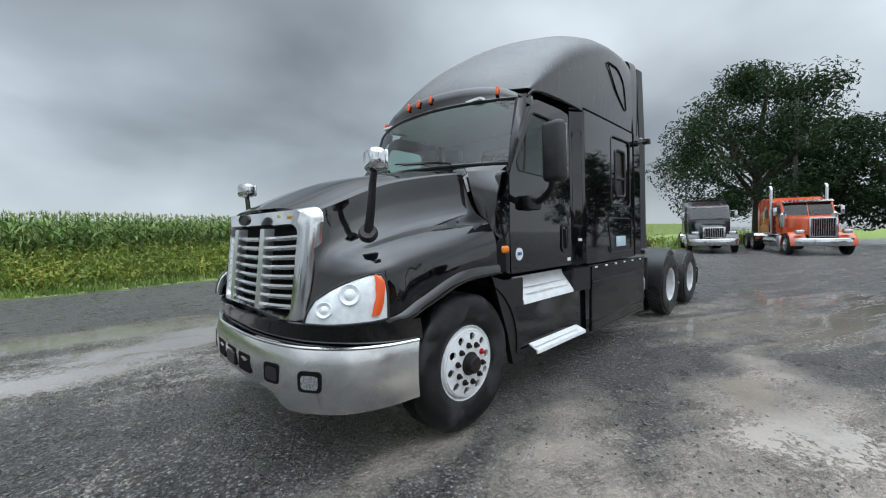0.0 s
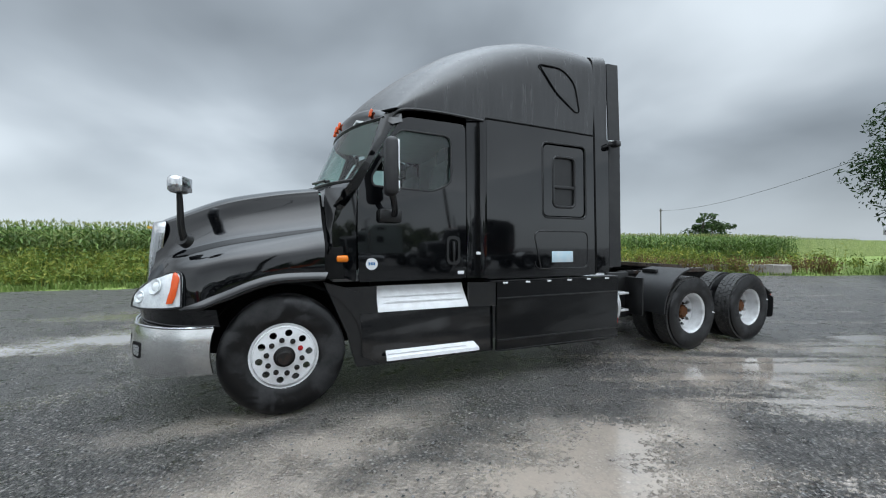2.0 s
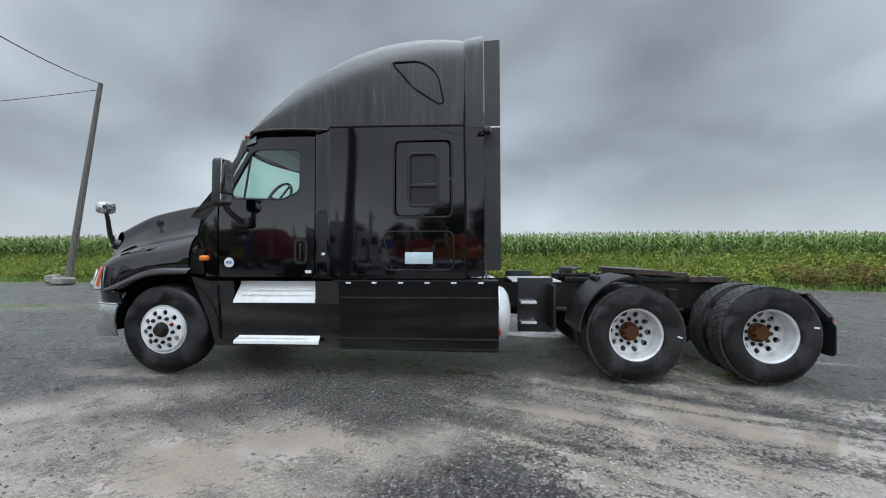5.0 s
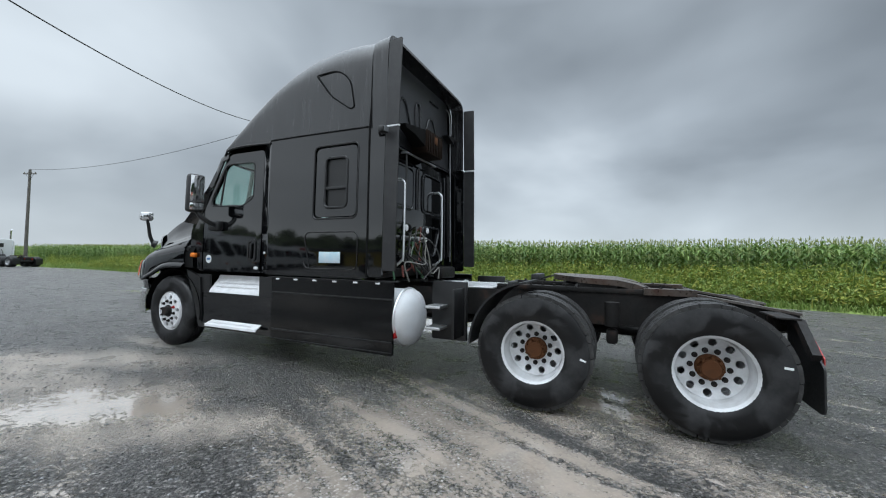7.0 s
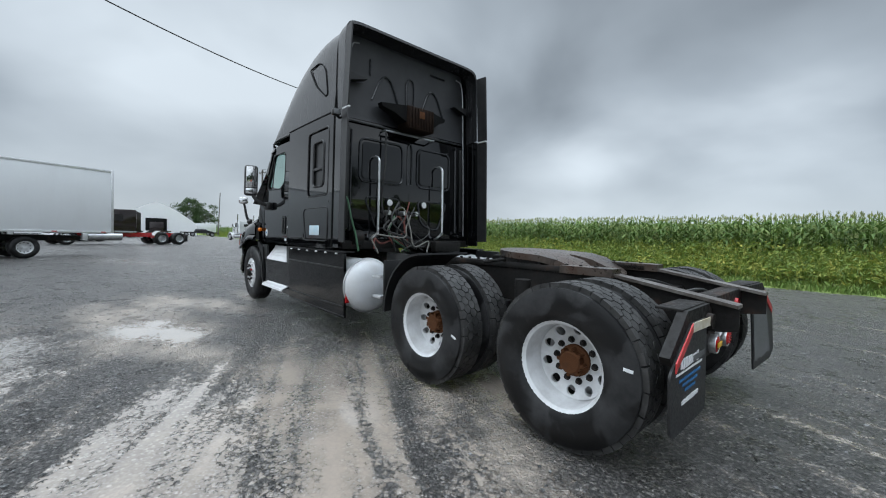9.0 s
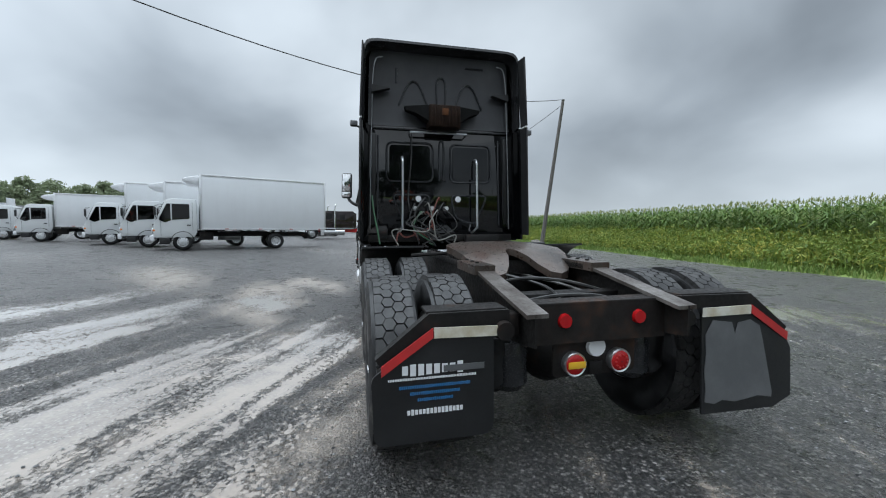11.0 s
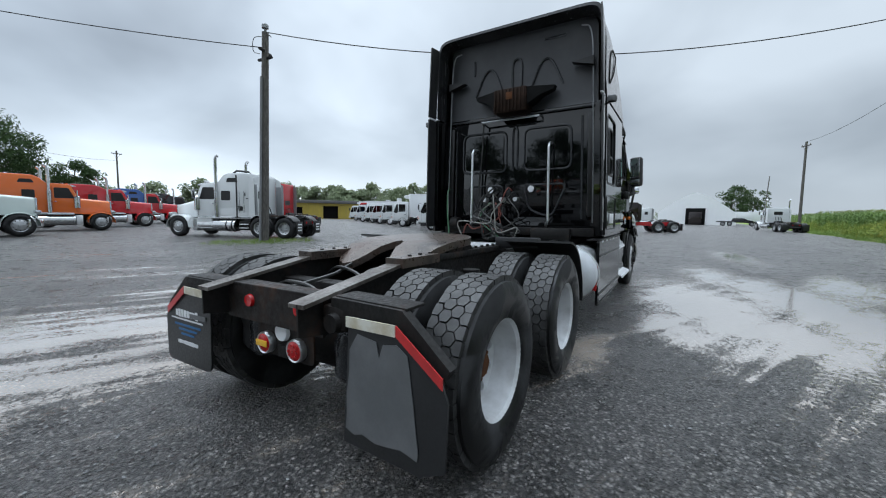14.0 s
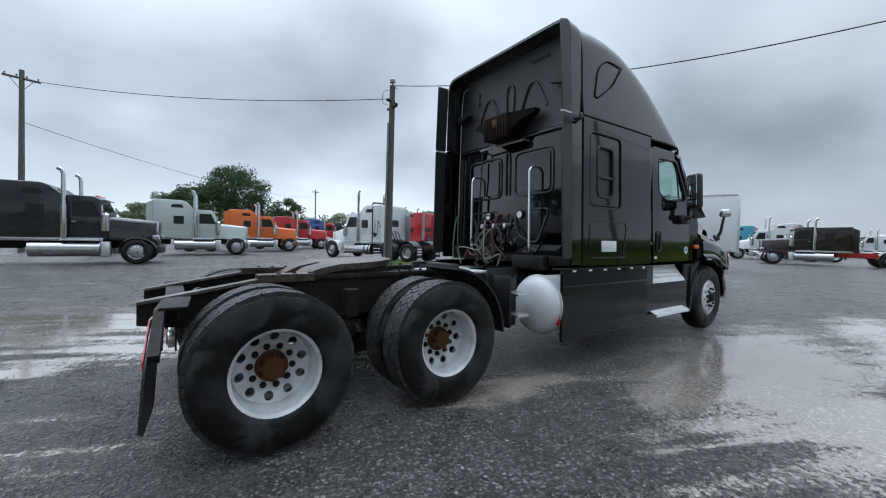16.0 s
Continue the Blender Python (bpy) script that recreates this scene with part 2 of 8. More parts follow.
m.set(color=m.mix(m.rng(w, 0.47, 0.56, 0, 1), (0.004, 0.004, 0.0043), m.mix(m.rng(g, 0.4, 0.65, 0, 1), (0.014, 0.014, 0.0145), (0.032, 0.032, 0.033))), rough=m.rng(w, 0.46, 0.57, 0.34, 0.75), spec=0.35)
m.bump(f, 0.2, 0.003)
M["tyre"] = m.m
m = Mat("tread_rubber")
g, f = m.noise(10, 5, 0.6), m.noise(80, 3, 0.6)
m.set(color=m.mix(m.rng(g, 0.4, 0.7, 0, 1), (0.014, 0.0138, 0.0135), (0.046, 0.045, 0.044)), rough=m.rng(f, 0.3, 0.7, 0.42, 0.7))
m.bump(f, 0.3, 0.003)
M["tread"] = m.m
# near-black for dark plastic, and for shade filled into openings and hollows
M["dark"] = plastic("dark_plastic_shade", (0.005, 0.005, 0.005), 0.7, (0.008, 0.008, 0.008))
M["dark"].node_tree.nodes["Principled BSDF"].inputs["Specular IOR Level"].default_value = 0.12
M["glass"] = pane("window_glass", (0.66, 0.80, 0.76), 0.02, 1.7)
M["shield"] = pane("windscreen_glass", (0.62, 0.78, 0.73), 0.05, 1.75)
M["lens"] = pane("lamp_lens", (0.97, 0.98, 0.98), 0.04, 1.35)
M["lamp_white"] = plastic("lamp_housing_white", (0.80, 0.82, 0.83), 0.16, (0.60, 0.62, 0.64), 16)
M["reflector"] = metal("lamp_reflector", (0.86, 0.88, 0.9), 0.22, 0.1, (0.6, 0.62, 0.64), 0.3, 0.02)
M["amber"] = plastic("amber_lens", (0.78, 0.20, 0.015), 0.18, (0.62, 0.13, 0.01))
M["orange"] = plastic("orange_lens", (0.72, 0.10, 0.02), 0.2, (0.60, 0.08, 0.015))
M["red"] = plastic("red_lens", (0.42, 0.008, 0.010), 0.12, (0.28, 0.006, 0.008))
M["red_tape"] = plastic("red_reflective_tape", (0.52, 0.03, 0.03), 0.35, (0.30, 0.03, 0.03))
M["white_tape"] = plastic("white_reflective_tape", (0.62, 0.60, 0.52), 0.4, (0.40, 0.33, 0.2))
M["grey_lens"] = plastic("grey_lens", (0.12, 0.125, 0.13), 0.15)
M["white"] = plastic("white_plastic", (0.72, 0.73, 0.74), 0.35)
M["yellow"] = plastic("yellow_sticker", (0.75, 0.42, 0.02), 0.4)
M["flap"] = plastic("mud_flap_rubber", (0.009, 0.0095, 0.010), 0.42, (0.018, 0.018, 0.019), 4)
M["flap_grey"] = plastic("worn_grey_film", (0.085, 0.088, 0.09), 0.45, (0.12, 0.122, 0.125), 5)
M["cabin"] = plastic("cabin_trim_grey", (0.40, 0.41, 0.41), 0.6, (0.32, 0.32, 0.325))
M["seat"] = plastic("seat_cloth_grey", (0.10, 0.105, 0.11), 0.8, (0.07, 0.07, 0.075), 14, 0.2)
M["headliner"] = plastic("pale_headliner", (0.82, 0.84, 0.83), 0.8)
M["hose_black"] = plastic("black_hose", (0.012, 0.012, 0.012), 0.4)
M["hose_green"] = plastic("green_hose", (0.06, 0.15, 0.08), 0.4)
M["hose_red"] = plastic("red_hose", (0.16, 0.035, 0.025), 0.4)
M["hose_grey"] = plastic("pale_hose", (0.20, 0.195, 0.175), 0.4)
M["cable_sleeve"] = plastic("grey_cable_sleeve", (0.06, 0.058, 0.054), 0.5)
M["sticker_blue"] = plastic("pale_blue_sticker", (0.55, 0.62, 0.66), 0.35, (0.28, 0.52, 0.62), 5)
M["blue_bar"] = plastic("blue_print", (0.02, 0.13, 0.30), 0.5)
M["mirror"] = metal("mirror_glass", (0.82, 0.83, 0.84), 0.02, 0.02, (0.7, 0.7, 0.7), 0.1, 0.0)
M["louvre"] = metal("rusty_louvre", (0.030, 0.021, 0.017), 0.6, 0.15, (0.055, 0.028, 0.016), 0.7, 0.3, 10)
M["tube"] = metal("dull_tube", (0.34, 0.35, 0.36), 0.35, 0.2, (0.04, 0.04, 0.04), 0.9, 0.1, 2.2)
M["panel"] = plastic("matte_dark_panel", (0.020, 0.021, 0.024), 0.40, (0.034, 0.035, 0.038), 3.0)
# black lifted in colour for highlights along wall ribs and air springs
M["rib"] = plastic("highlighted_gloss_black", (0.018, 0.019, 0.021), 0.22, (0.034, 0.035, 0.038))


def bark(name, a, b, scale=8):
    m = Mat(name)
    g = m.noise(scale, 6, 0.65, stretch=(3, 3, 0.25))
    m.set(color=m.ramp(g, (0.3, a), (0.7, b)), rough=0.85)
    m.bump(g, 0.6, 0.02)
    return m.m


M["wood"] = bark("weathered_pole_wood", (0.055, 0.05, 0.046), (0.17, 0.16, 0.145))
M["bark"] = bark("tree_bark", (0.03, 0.026, 0.02), (0.09, 0.08, 0.065))


def leafy(name, a, b, c, rough=0.55):
    m = Mat(name)
    r = m.n.new("ShaderNodeNewGeometry").outputs["Random Per Island"]
    g = m.noise(0.35, 3, 0.6, world=True)
    col = m.mix(m.rng(g, 0.35, 0.65, 0, 0.6), m.ramp(r, (0.0, a), (0.55, b), (1.0, c)), hexmix(a, b, 0.3))
    m.set(color=col, rough=rough, spec=0.3)
    tl = m.n.new("ShaderNodeBsdfTranslucent")
    m.l.new(col, tl.inputs[0])
    mx = m.n.new("ShaderNodeMixShader")
    mx.inputs[0].default_value = 0.25
    m.l.new(m.b.outputs[0], mx.inputs[1])
    m.l.new(tl.outputs[0], mx.inputs[2])
    m.l.new(mx.outputs[0], m.n["Material Output"].inputs["Surface"])
    return m.m


M["leaf_dark"] = leafy("dark_tree_leaf", (0.012, 0.028, 0.010), (0.025, 0.055, 0.018), (0.05, 0.095, 0.03))
M["leaf_mid"] = leafy("tree_leaf", (0.030, 0.058, 0.020), (0.060, 0.105, 0.036), (0.10, 0.155, 0.055))
# far leaves paled: distance haze is mixed into their colour
M["leaf_hazed"] = leafy("hazed_far_leaf", (0.19, 0.23, 0.14), (0.26, 0.31, 0.18), (0.34, 0.38, 0.24))
M["corn"] = leafy("corn_leaf", (0.06, 0.115, 0.025), (0.13, 0.215, 0.05), (0.25, 0.345, 0.10))
M["tassel"] = leafy("corn_tassel", (0.20, 0.25, 0.075), (0.30, 0.34, 0.12), (0.42, 0.43, 0.19))
m = Mat("corn_canopy")
g, f = m.noise(0.7, 5, 0.6, world=True), m.noise(7, 4, 0.7, world=True)
m.set(color=m.mix(m.rng(f, 0.35, 0.7, 0, 1), m.ramp(g, (0.3, (0.10, 0.16, 0.04)), (0.7, (0.20, 0.27, 0.07))), (0.34, 0.38, 0.14)), rough=0.8)
m.bump(f, 1.0, 0.2)
M["canopy"] = m.m
M["weed"] = leafy("roadside_weed", (0.09, 0.15, 0.03), (0.21, 0.28, 0.05), (0.42, 0.38, 0.08))
M["dry_weed"] = leafy("dry_reddish_weed", (0.11, 0.06, 0.03), (0.17, 0.10, 0.045), (0.20, 0.17, 0.05))
M["grass"] = leafy("grass_blade", (0.11, 0.18, 0.04), (0.18, 0.27, 0.06), (0.32, 0.36, 0.12))
m = Mat("grass_soil")
g, f = m.noise(1.2, 6, 0.6, world=True), m.noise(14, 4, 0.65, world=True)
m.set(color=m.mix(m.rng(f, 0.35, 0.7, 0, 1), m.ramp(g, (0.3, (0.10, 0.16, 0.035)), (0.7, (0.19, 0.28, 0.06))), (0.25, 0.32, 0.08)), rough=0.9)
m.bump(f, 0.8, 0.08)
M["turf"] = m.m
m = Mat("concrete")
g, f = m.noise(2.5, 6, 0.6), m.noise(30, 4, 0.6)
m.set(color=m.ramp(g, (0.3, (0.16, 0.145, 0.125)), (0.7, (0.34, 0.32, 0.29))), rough=0.85)
m.bump(f, 0.4, 0.01)
M["concrete"] = m.m


def wall_paint(name, c, c2, streak=0.5):
    m = Mat(name)
    g, s = m.noise(0.8, 5, 0.6), m.noise(3, 5, 0.6, stretch=(1, 1, 0.15))
    m.set(color=m.mix(m.rng(s, 0.45, 0.75, 0, streak), m.mix(m.rng(g, 0.35, 0.7, 0, 0.6), c, c2), hexmix(c2, (0.2, 0.19, 0.17), 0.3)), rough=0.45)
    return m.m


M["box_white"] = wall_paint("white_box_panel", (0.72, 0.74, 0.75), (0.67, 0.68, 0.69), 0.12)
M["roof_felt"] = wall_paint("roof_felt", (0.10, 0.10, 0.10), (0.15, 0.145, 0.14), streak=.3)
M["barn"] = wall_paint("barn_fabric", (0.88, 0.89, 0.89), (0.84, 0.85, 0.85), streak=.1)
M["yellow_wall"] = wall_paint("yellow_wall", (0.46, 0.35, 0.05), (0.36, 0.27, 0.05))
M["grey_wall"] = wall_paint("grey_wall", (0.25, 0.26, 0.27), (0.2, 0.2, 0.2))
M["p_white"] = paint("white_truck_paint", (0.66, 0.68, 0.68))
M["p_sage"] = paint("pale_grey_truck_paint", (0.46, 0.52, 0.49))
M["p_orange"] = paint("orange_truck_paint", (0.62, 0.13, 0.02))
M["p_coral"] = paint("orange_red_truck_paint", (0.58, 0.095, 0.03))
M["p_red"] = paint("red_truck_paint", (0.45, 0.02, 0.025))
M["p_blue"] = paint("blue_truck_paint", (0.03, 0.09, 0.28))
M["p_black"] = paint("black_truck_paint", (0.01, 0.011, 0.013))
M["p_maroon"] = paint("dark_maroon_truck_paint", (0.012, 0.006, 0.006))
M["p_teal"] = paint("light_blue_truck_paint", (0.06, 0.30, 0.42))
M["wire"] = plastic("cable_black", (0.02, 0.02, 0.021), 0.6)

# wet gravelled asphalt: two vertex layers give the standing water and the mud
m = Mat("wet_asphalt")
aw = m.n.new("ShaderNodeAttribute")
aw.attribute_name = "wet"
am = m.n.new("ShaderNodeAttribute")
am.attribute_name = "mud"
n_big, n_mid = m.noise(0.45, 6, 0.62, world=True), m.noise(2.6, 6, 0.65, world=True)
n_fine, n_grit = m.noise(30, 5, 0.75, world=True), m.noise(120, 2, 0.7, world=True)


def warm(*stops):
    return [(q, (c * 1.07, c, c * .945)) for q, c in stops]


def stones(scale):
    c = m.n.new("ShaderNodeSeparateColor")
    m.l.new(m.voronoi(scale, world=True, out="Color"), c.inputs[0])
    return m.voronoi(scale, world=True), c.outputs[0], c.outputs[1]


d1, c1, k1 = stones(40)
d2, c2, k2 = stones(84)
# stone tones; the palest also put wet glints into the colour
col1 = m.ramp(c1, *warm((0.0, 0.018), (0.42, 0.10), (0.68, 0.26), (0.9, 0.43), (1.0, 0.60)))
col2 = m.ramp(c2, *warm((0.0, 0.018), (0.46, 0.115), (0.8, 0.33), (1.0, 0.60)))
gap = m.rng(d1, 0.30, 0.62, 0.0, 0.85)
base = m.mix(m.rng(k1, 0.35, 0.6, 0.0, 0.85), col1, col2)
base = m.mix(gap, base, (0.018, 0.0185, 0.020))
base = m.mix(m.rng(n_fine, 0.45, 0.7, 0.0, 0.25), base, (0.15, 0.15, 0.153))
base = m.mix(m.rng(n_big, 0.40, 0.60, 0, 0.5), base, m.mix(m.rng(c2, 0.5, 1.0, 0, 1), (0.052, 0.049, 0.047), (0.32, 0.30, 0.285)))
ad = m.n.new("ShaderNodeAttribute")
ad.attribute_name = "damp"
base = m.mix(ad.outputs["Fac"], base, m.mix(0.10, base, (0.008, 0.008, 0.009)))
# drag marks of tyres run aslant across the yard
turn = m.n.new("ShaderNodeMapping")
turn.inputs["Rotation"].default_value = (0, 0, radians(24))
m.l.new(m.n.new("ShaderNodeNewGeometry").outputs["Position"], turn.inputs["Vector"])
pull = m.n.new("ShaderNodeMapping")
pull.inputs["Scale"].default_value = (0.30, 3.4, 1.0)
m.l.new(turn.outputs[0], pull.inputs["Vector"])
st_n = m.n.new("ShaderNodeTexNoise")
st_n.inputs["Scale"].default_value, st_n.inputs["Detail"].default_value, st_n.inputs["Distortion"].default_value = 1.2, 5, 0.5
m.l.new(pull.outputs[0], st_n.inputs["Vector"])
px_ = m.n.new("ShaderNodeSeparateXYZ")
m.l.new(m.n.new("ShaderNodeNewGeometry").outputs["Position"], px_.inputs[0])
streak = m.math("ADD", 0.5, m.math("MULTIPLY", m.math("SUBTRACT", st_n.outputs["Fac"], 0.5), m.rng(px_.outputs[0], 2.6, 4.8, 0.3, 1.0)))
edge = m.math("ADD", m.math("MULTIPLY", m.math("SUBTRACT", n_mid, 0.5), 1.0), m.math("MULTIPLY", m.math("SUBTRACT", streak, 0.5), 2.5))
edge2 = m.math("ADD", m.math("MULTIPLY", m.math("SUBTRACT", n_fine, 0.5), 0.5), m.math("MULTIPLY", m.math("SUBTRACT", c1, 0.5), -0.34))
mudf = m.rng(m.math("ADD", m.math("ADD", am.outputs["Fac"], edge), edge2), 0.2, 0.9, 0, 0.92)
mud_c = m.mix(n_mid, (0.26, 0.215, 0.176), (0.44, 0.378, 0.318))
base = m.mix(mudf, base, m.mix(m.rng(n_fine, 0.38, 0.7, 0, 0.5), mud_c, (0.20, 0.176, 0.158)))
wetf = m.rng(m.math("ADD", m.math("ADD", aw.outputs["Fac"], edge), m.math("MULTIPLY", edge2, 1.3)), 0.38, 0.68, 0, 1)
base = m.mix(m.math("MULTIPLY", wetf, 0.5), base, (0.31, 0.26, 0.215))
dry = m.rng(n_mid, 0.35, 0.65, 0.20, 0.48)
rough_mix = m.n.new("ShaderNodeMix")
rough_mix.data_type = "FLOAT"
m.l.new(wetf, rough_mix.inputs[0])
m.l.new(dry, rough_mix.inputs[2])
rough_mix.inputs[3].default_value = 0.05
damp = m.math("MAXIMUM", m.rng(n_big, 0.42, 0.62, 0.0, 0.3), m.math("MULTIPLY", ad.outputs["Fac"], 0.35))
m.set(color=base, rough=rough_mix.outputs[0], spec=0.5, coat=m.math("MAXIMUM", wetf, damp), coatr=m.rng(wetf, 0.0, 1.0, 0.3, 0.03))
hgt = m.math("ADD", m.math("MULTIPLY", d1, -1.0), m.math("ADD", m.math("MULTIPLY", d2, -0.5), m.math("ADD", n_fine, m.math("MULTIPLY", n_grit, 0.5))))
dryf = m.math("SUBTRACT", 1.0, m.math("MAXIMUM", m.math("MULTIPLY", wetf, 0.995), m.math("MULTIPLY", mudf, 0.7)))
m.bump(m.math("MULTIPLY", hgt, dryf), 1.0, 0.034)
m.l.new(m.b.inputs["Normal"].links[0].from_socket, m.b.inputs["Coat Normal"])
M["ground"] = m.m
m = Mat("loose_gravel")
r_i = m.n.new("ShaderNodeNewGeometry").outputs["Random Per Island"]
m.set(color=m.ramp(r_i, (0.0, 0.012), (0.45, 0.04), (0.8, 0.10), (1.0, 0.24)), rough=m.rng(m.noise(60, 2, 0.5), 0.3, 0.7, 0.3, 0.6))
M["gravel"] = m.m



# ---------------------------------------------------------------- mesh helpers
def finish(name, bm, mat, smooth=35):
    bmesh.ops.recalc_face_normals(bm, faces=bm.faces)
    me = bpy.data.meshes.new(name)
    bm.to_mesh(me)
    bm.free()
    for q in (mat if isinstance(mat, (list, tuple)) else [mat]):
        me.materials.append(q)
    if smooth:
        me.polygons.foreach_set("use_smooth", [True] * len(me.polygons))
        me.set_sharp_from_angle(angle=radians(smooth))
    return me


def part(name, bm, mat, parent, label="", smooth=35):
    """One mesh object under a thing or a part."""
    ob = new(name, finish(name, bm, mat, smooth))
    ob.parent = parent
    return tagged(ob, label)


def share(name, me, parent, m):
    """Another object on a mesh that is there already."""
    ob = new(name, me)
    ob.parent = parent
    ob.matrix_basis = m
    return ob


def thing(name, label, category, group="", at=(0, 0, 0), rz=0.0, kind=""):
    ob = new(name)
    ob.empty_display_size = 0.2
    ob.matrix_basis = pose(*at, 0, 0, rz)
    return tagged(ob, label, category, group, kind)


def solo(name, bm, mat, label, category, group="", kind="", smooth=35):
    ob = new(name, finish(name, bm, mat, smooth))
    return tagged(ob, label, category, group, kind)


def B():
    return bmesh.new()


def box(bm, c, s, bevel=0.0, m=None, seg=2):
    r = bmesh.ops.create_cube(bm, size=1.0)
    vs = r["verts"]
    for v in vs:
        v.co = Vector((v.co.x * s[0], v.co.y * s[1], v.co.z * s[2]))
    if bevel:
        es = list({e for v in vs for e in v.link_edges})
        b = bmesh.ops.bevel(bm, geom=es, offset=bevel, segments=seg, affect="EDGES", profile=0.5)
        vs = list({v for f in b["faces"] for v in f.verts} | {v for v in vs if v.is_valid})
    for v in vs:
        v.co = (m @ v.co if m else v.co) + Vector(c)
    return vs


def rings(bm, rows, close=False, cap=False, mi=0):
    """Quads between rows of points; close joins each row's end to its start."""
    vv = [[bm.verts.new(p) for p in r] for r in rows]
    n = len(rows[0])
    for a, b in zip(vv, vv[1:]):
        for i in range(n if close else n - 1):
            j = (i + 1) % n
            try:
                f = bm.faces.new((a[i], a[j], b[j], b[i]))
                f.material_index = mi
            except ValueError:
                pass
    if cap:
        for r in (vv[0], vv[-1]):
            try:
                bm.faces.new(r).material_index = mi
            except ValueError:
                pass
    return vv


def cyl(bm, p0, p1, r0, r1=None, seg=16, cap=True):
    p0, p1 = Vector(p0), Vector(p1)
    r1 = r0 if r1 is None else r1
    w = (p1 - p0).normalized()
    u = w.orthogonal().normalized()
    v = w.cross(u)
    rows = []
    for p, r in ((p0, r0), (p1, r1)):
        rows.append([p + (u * math.cos(a) + v * math.sin(a)) * r for a in (2 * math.pi * i / seg for i in range(seg))])
    rings(bm, rows, True, cap)


def spline(pts, n):
    """n points on a smooth curve through pts."""
    pts = [np.array(p, float) for p in pts]
    pts = [2 * pts[0] - pts[1]] + pts + [2 * pts[-1] - pts[-2]]
    out, k = [], len(pts) - 3
    for i in range(n):
        u = i / (n - 1) * k
        j = min(int(u), k - 1)
        t = u - j
        a, b, c, d = pts[j:j + 4]
        out.append(0.5 * ((2 * b) + (c - a) * t + (2 * a - 5 * b + 4 * c - d) * t * t + (3 * b - a - 3 * c + d) * t ** 3))
    return out


def tube(bm, pts, r, seg=8, n=0, r1=None):
    """A round bar along points, smoothed to n of them."""
    p = [Vector(q) for q in (spline(pts, n) if n else pts)]
    rows, u = [], None
    for i, q in enumerate(p):
        w = (p[min(i + 1, len(p) - 1)] - p[max(i - 1, 0)]).normalized()
        u = (u - w * u.dot(w)).normalized() if u else w.orthogonal().normalized()
        v = w.cross(u)
        rr = r if r1 is None else r + (r1 - r) * i / (len(p) - 1)
        rows.append([q + (u * math.cos(a) + v * math.sin(a)) * rr for a in (2 * math.pi * k / seg for k in range(seg))])
    rings(bm, rows, True, True)


def lathe(bm, prof, seg=48, mi=0):
    """Profile of (radius, y) turned about the y axis."""
    rows = []
    for r, y in prof:
        rows.append([(r * math.cos(a), y, r * math.sin(a)) for a in (2 * math.pi * i / seg for i in range(seg))])
    rings(bm, rows, True, mi=mi)


def rounded(pts, r, seg=4):
    """A polygon's corners rounded off by r (one value, or one a corner)."""
    out, n = [], len(pts)
    for i in range(n):
        p, a, b = (Vector((*pts[k % n], 0)) for k in (i, i - 1, i + 1))
        q = r[i] if isinstance(r, (list, tuple)) else r
        da, db = (a - p), (b - p)
        q = min(q, da.length * 0.48, db.length * 0.48)
        if q <= 0:
            out.append((p.x, p.y))
            continue
        s, e = p + da.normalized() * q, p + db.normalized() * q
        for k in range(seg + 1):
            t = k / seg
            c = s * (1 - t) ** 2 + p * 2 * t * (1 - t) + e * t * t
            out.append((c.x, c.y))
    return out


def sheet(bm, outer, holes, put, thick, mi=0):
    """A flat panel with holes, outlined in 2D; put(u, v, d) gives the place at depth d."""
    loops = [outer] + list(holes)
    layers = []
    for d in (0.0, thick):
        es, vv = [], []
        for lp in loops:
            vs = [bm.verts.new(put(u, v, d)) for u, v in lp]
            vv.append(vs)
            es += [bm.edges.new((vs[i], vs[(i + 1) % len(vs)])) for i in range(len(vs))]
        for g in bmesh.ops.triangle_fill(bm, edges=es, use_beauty=True, use_dissolve=False)["geom"]:
            if isinstance(g, bmesh.types.BMFace):
                g.material_index = mi
        layers.append(vv)
    for a, b in zip(*layers):
        for i in range(len(a)):
            j = (i + 1) % len(a)
            bm.faces.new((a[i], a[j], b[j], b[i])).material_index = mi


def net(ctrl, nu, nv):
    """A smooth grid through a net of control points (rows of points)."""
    rows = [spline(r, nv) for r in ctrl]
    cols = [spline([r[j] for r in rows], nu) for j in range(nv)]
    return [[tuple(cols[j][i]) for j in range(nv)] for i in range(nu)]


def solid(bm, t):
    bmesh.ops.recalc_face_normals(bm, faces=bm.faces)
    bmesh.ops.solidify(bm, geom=list(bm.faces), thickness=t)


def flip(p, s):
    return (p[0], p[1] * s, p[2])


# ---------------------------------------------------------------- ground
def blob(x, y, cx, cy, rx, ry, ang):
    a = radians(ang)
    u = ((x - cx) * math.cos(a) + (y - cy) * math.sin(a)) / rx
    v = (-(x - cx) * math.sin(a) + (y - cy) * math.cos(a)) / ry
    return np.exp(-(u * u + v * v) * 0.9)


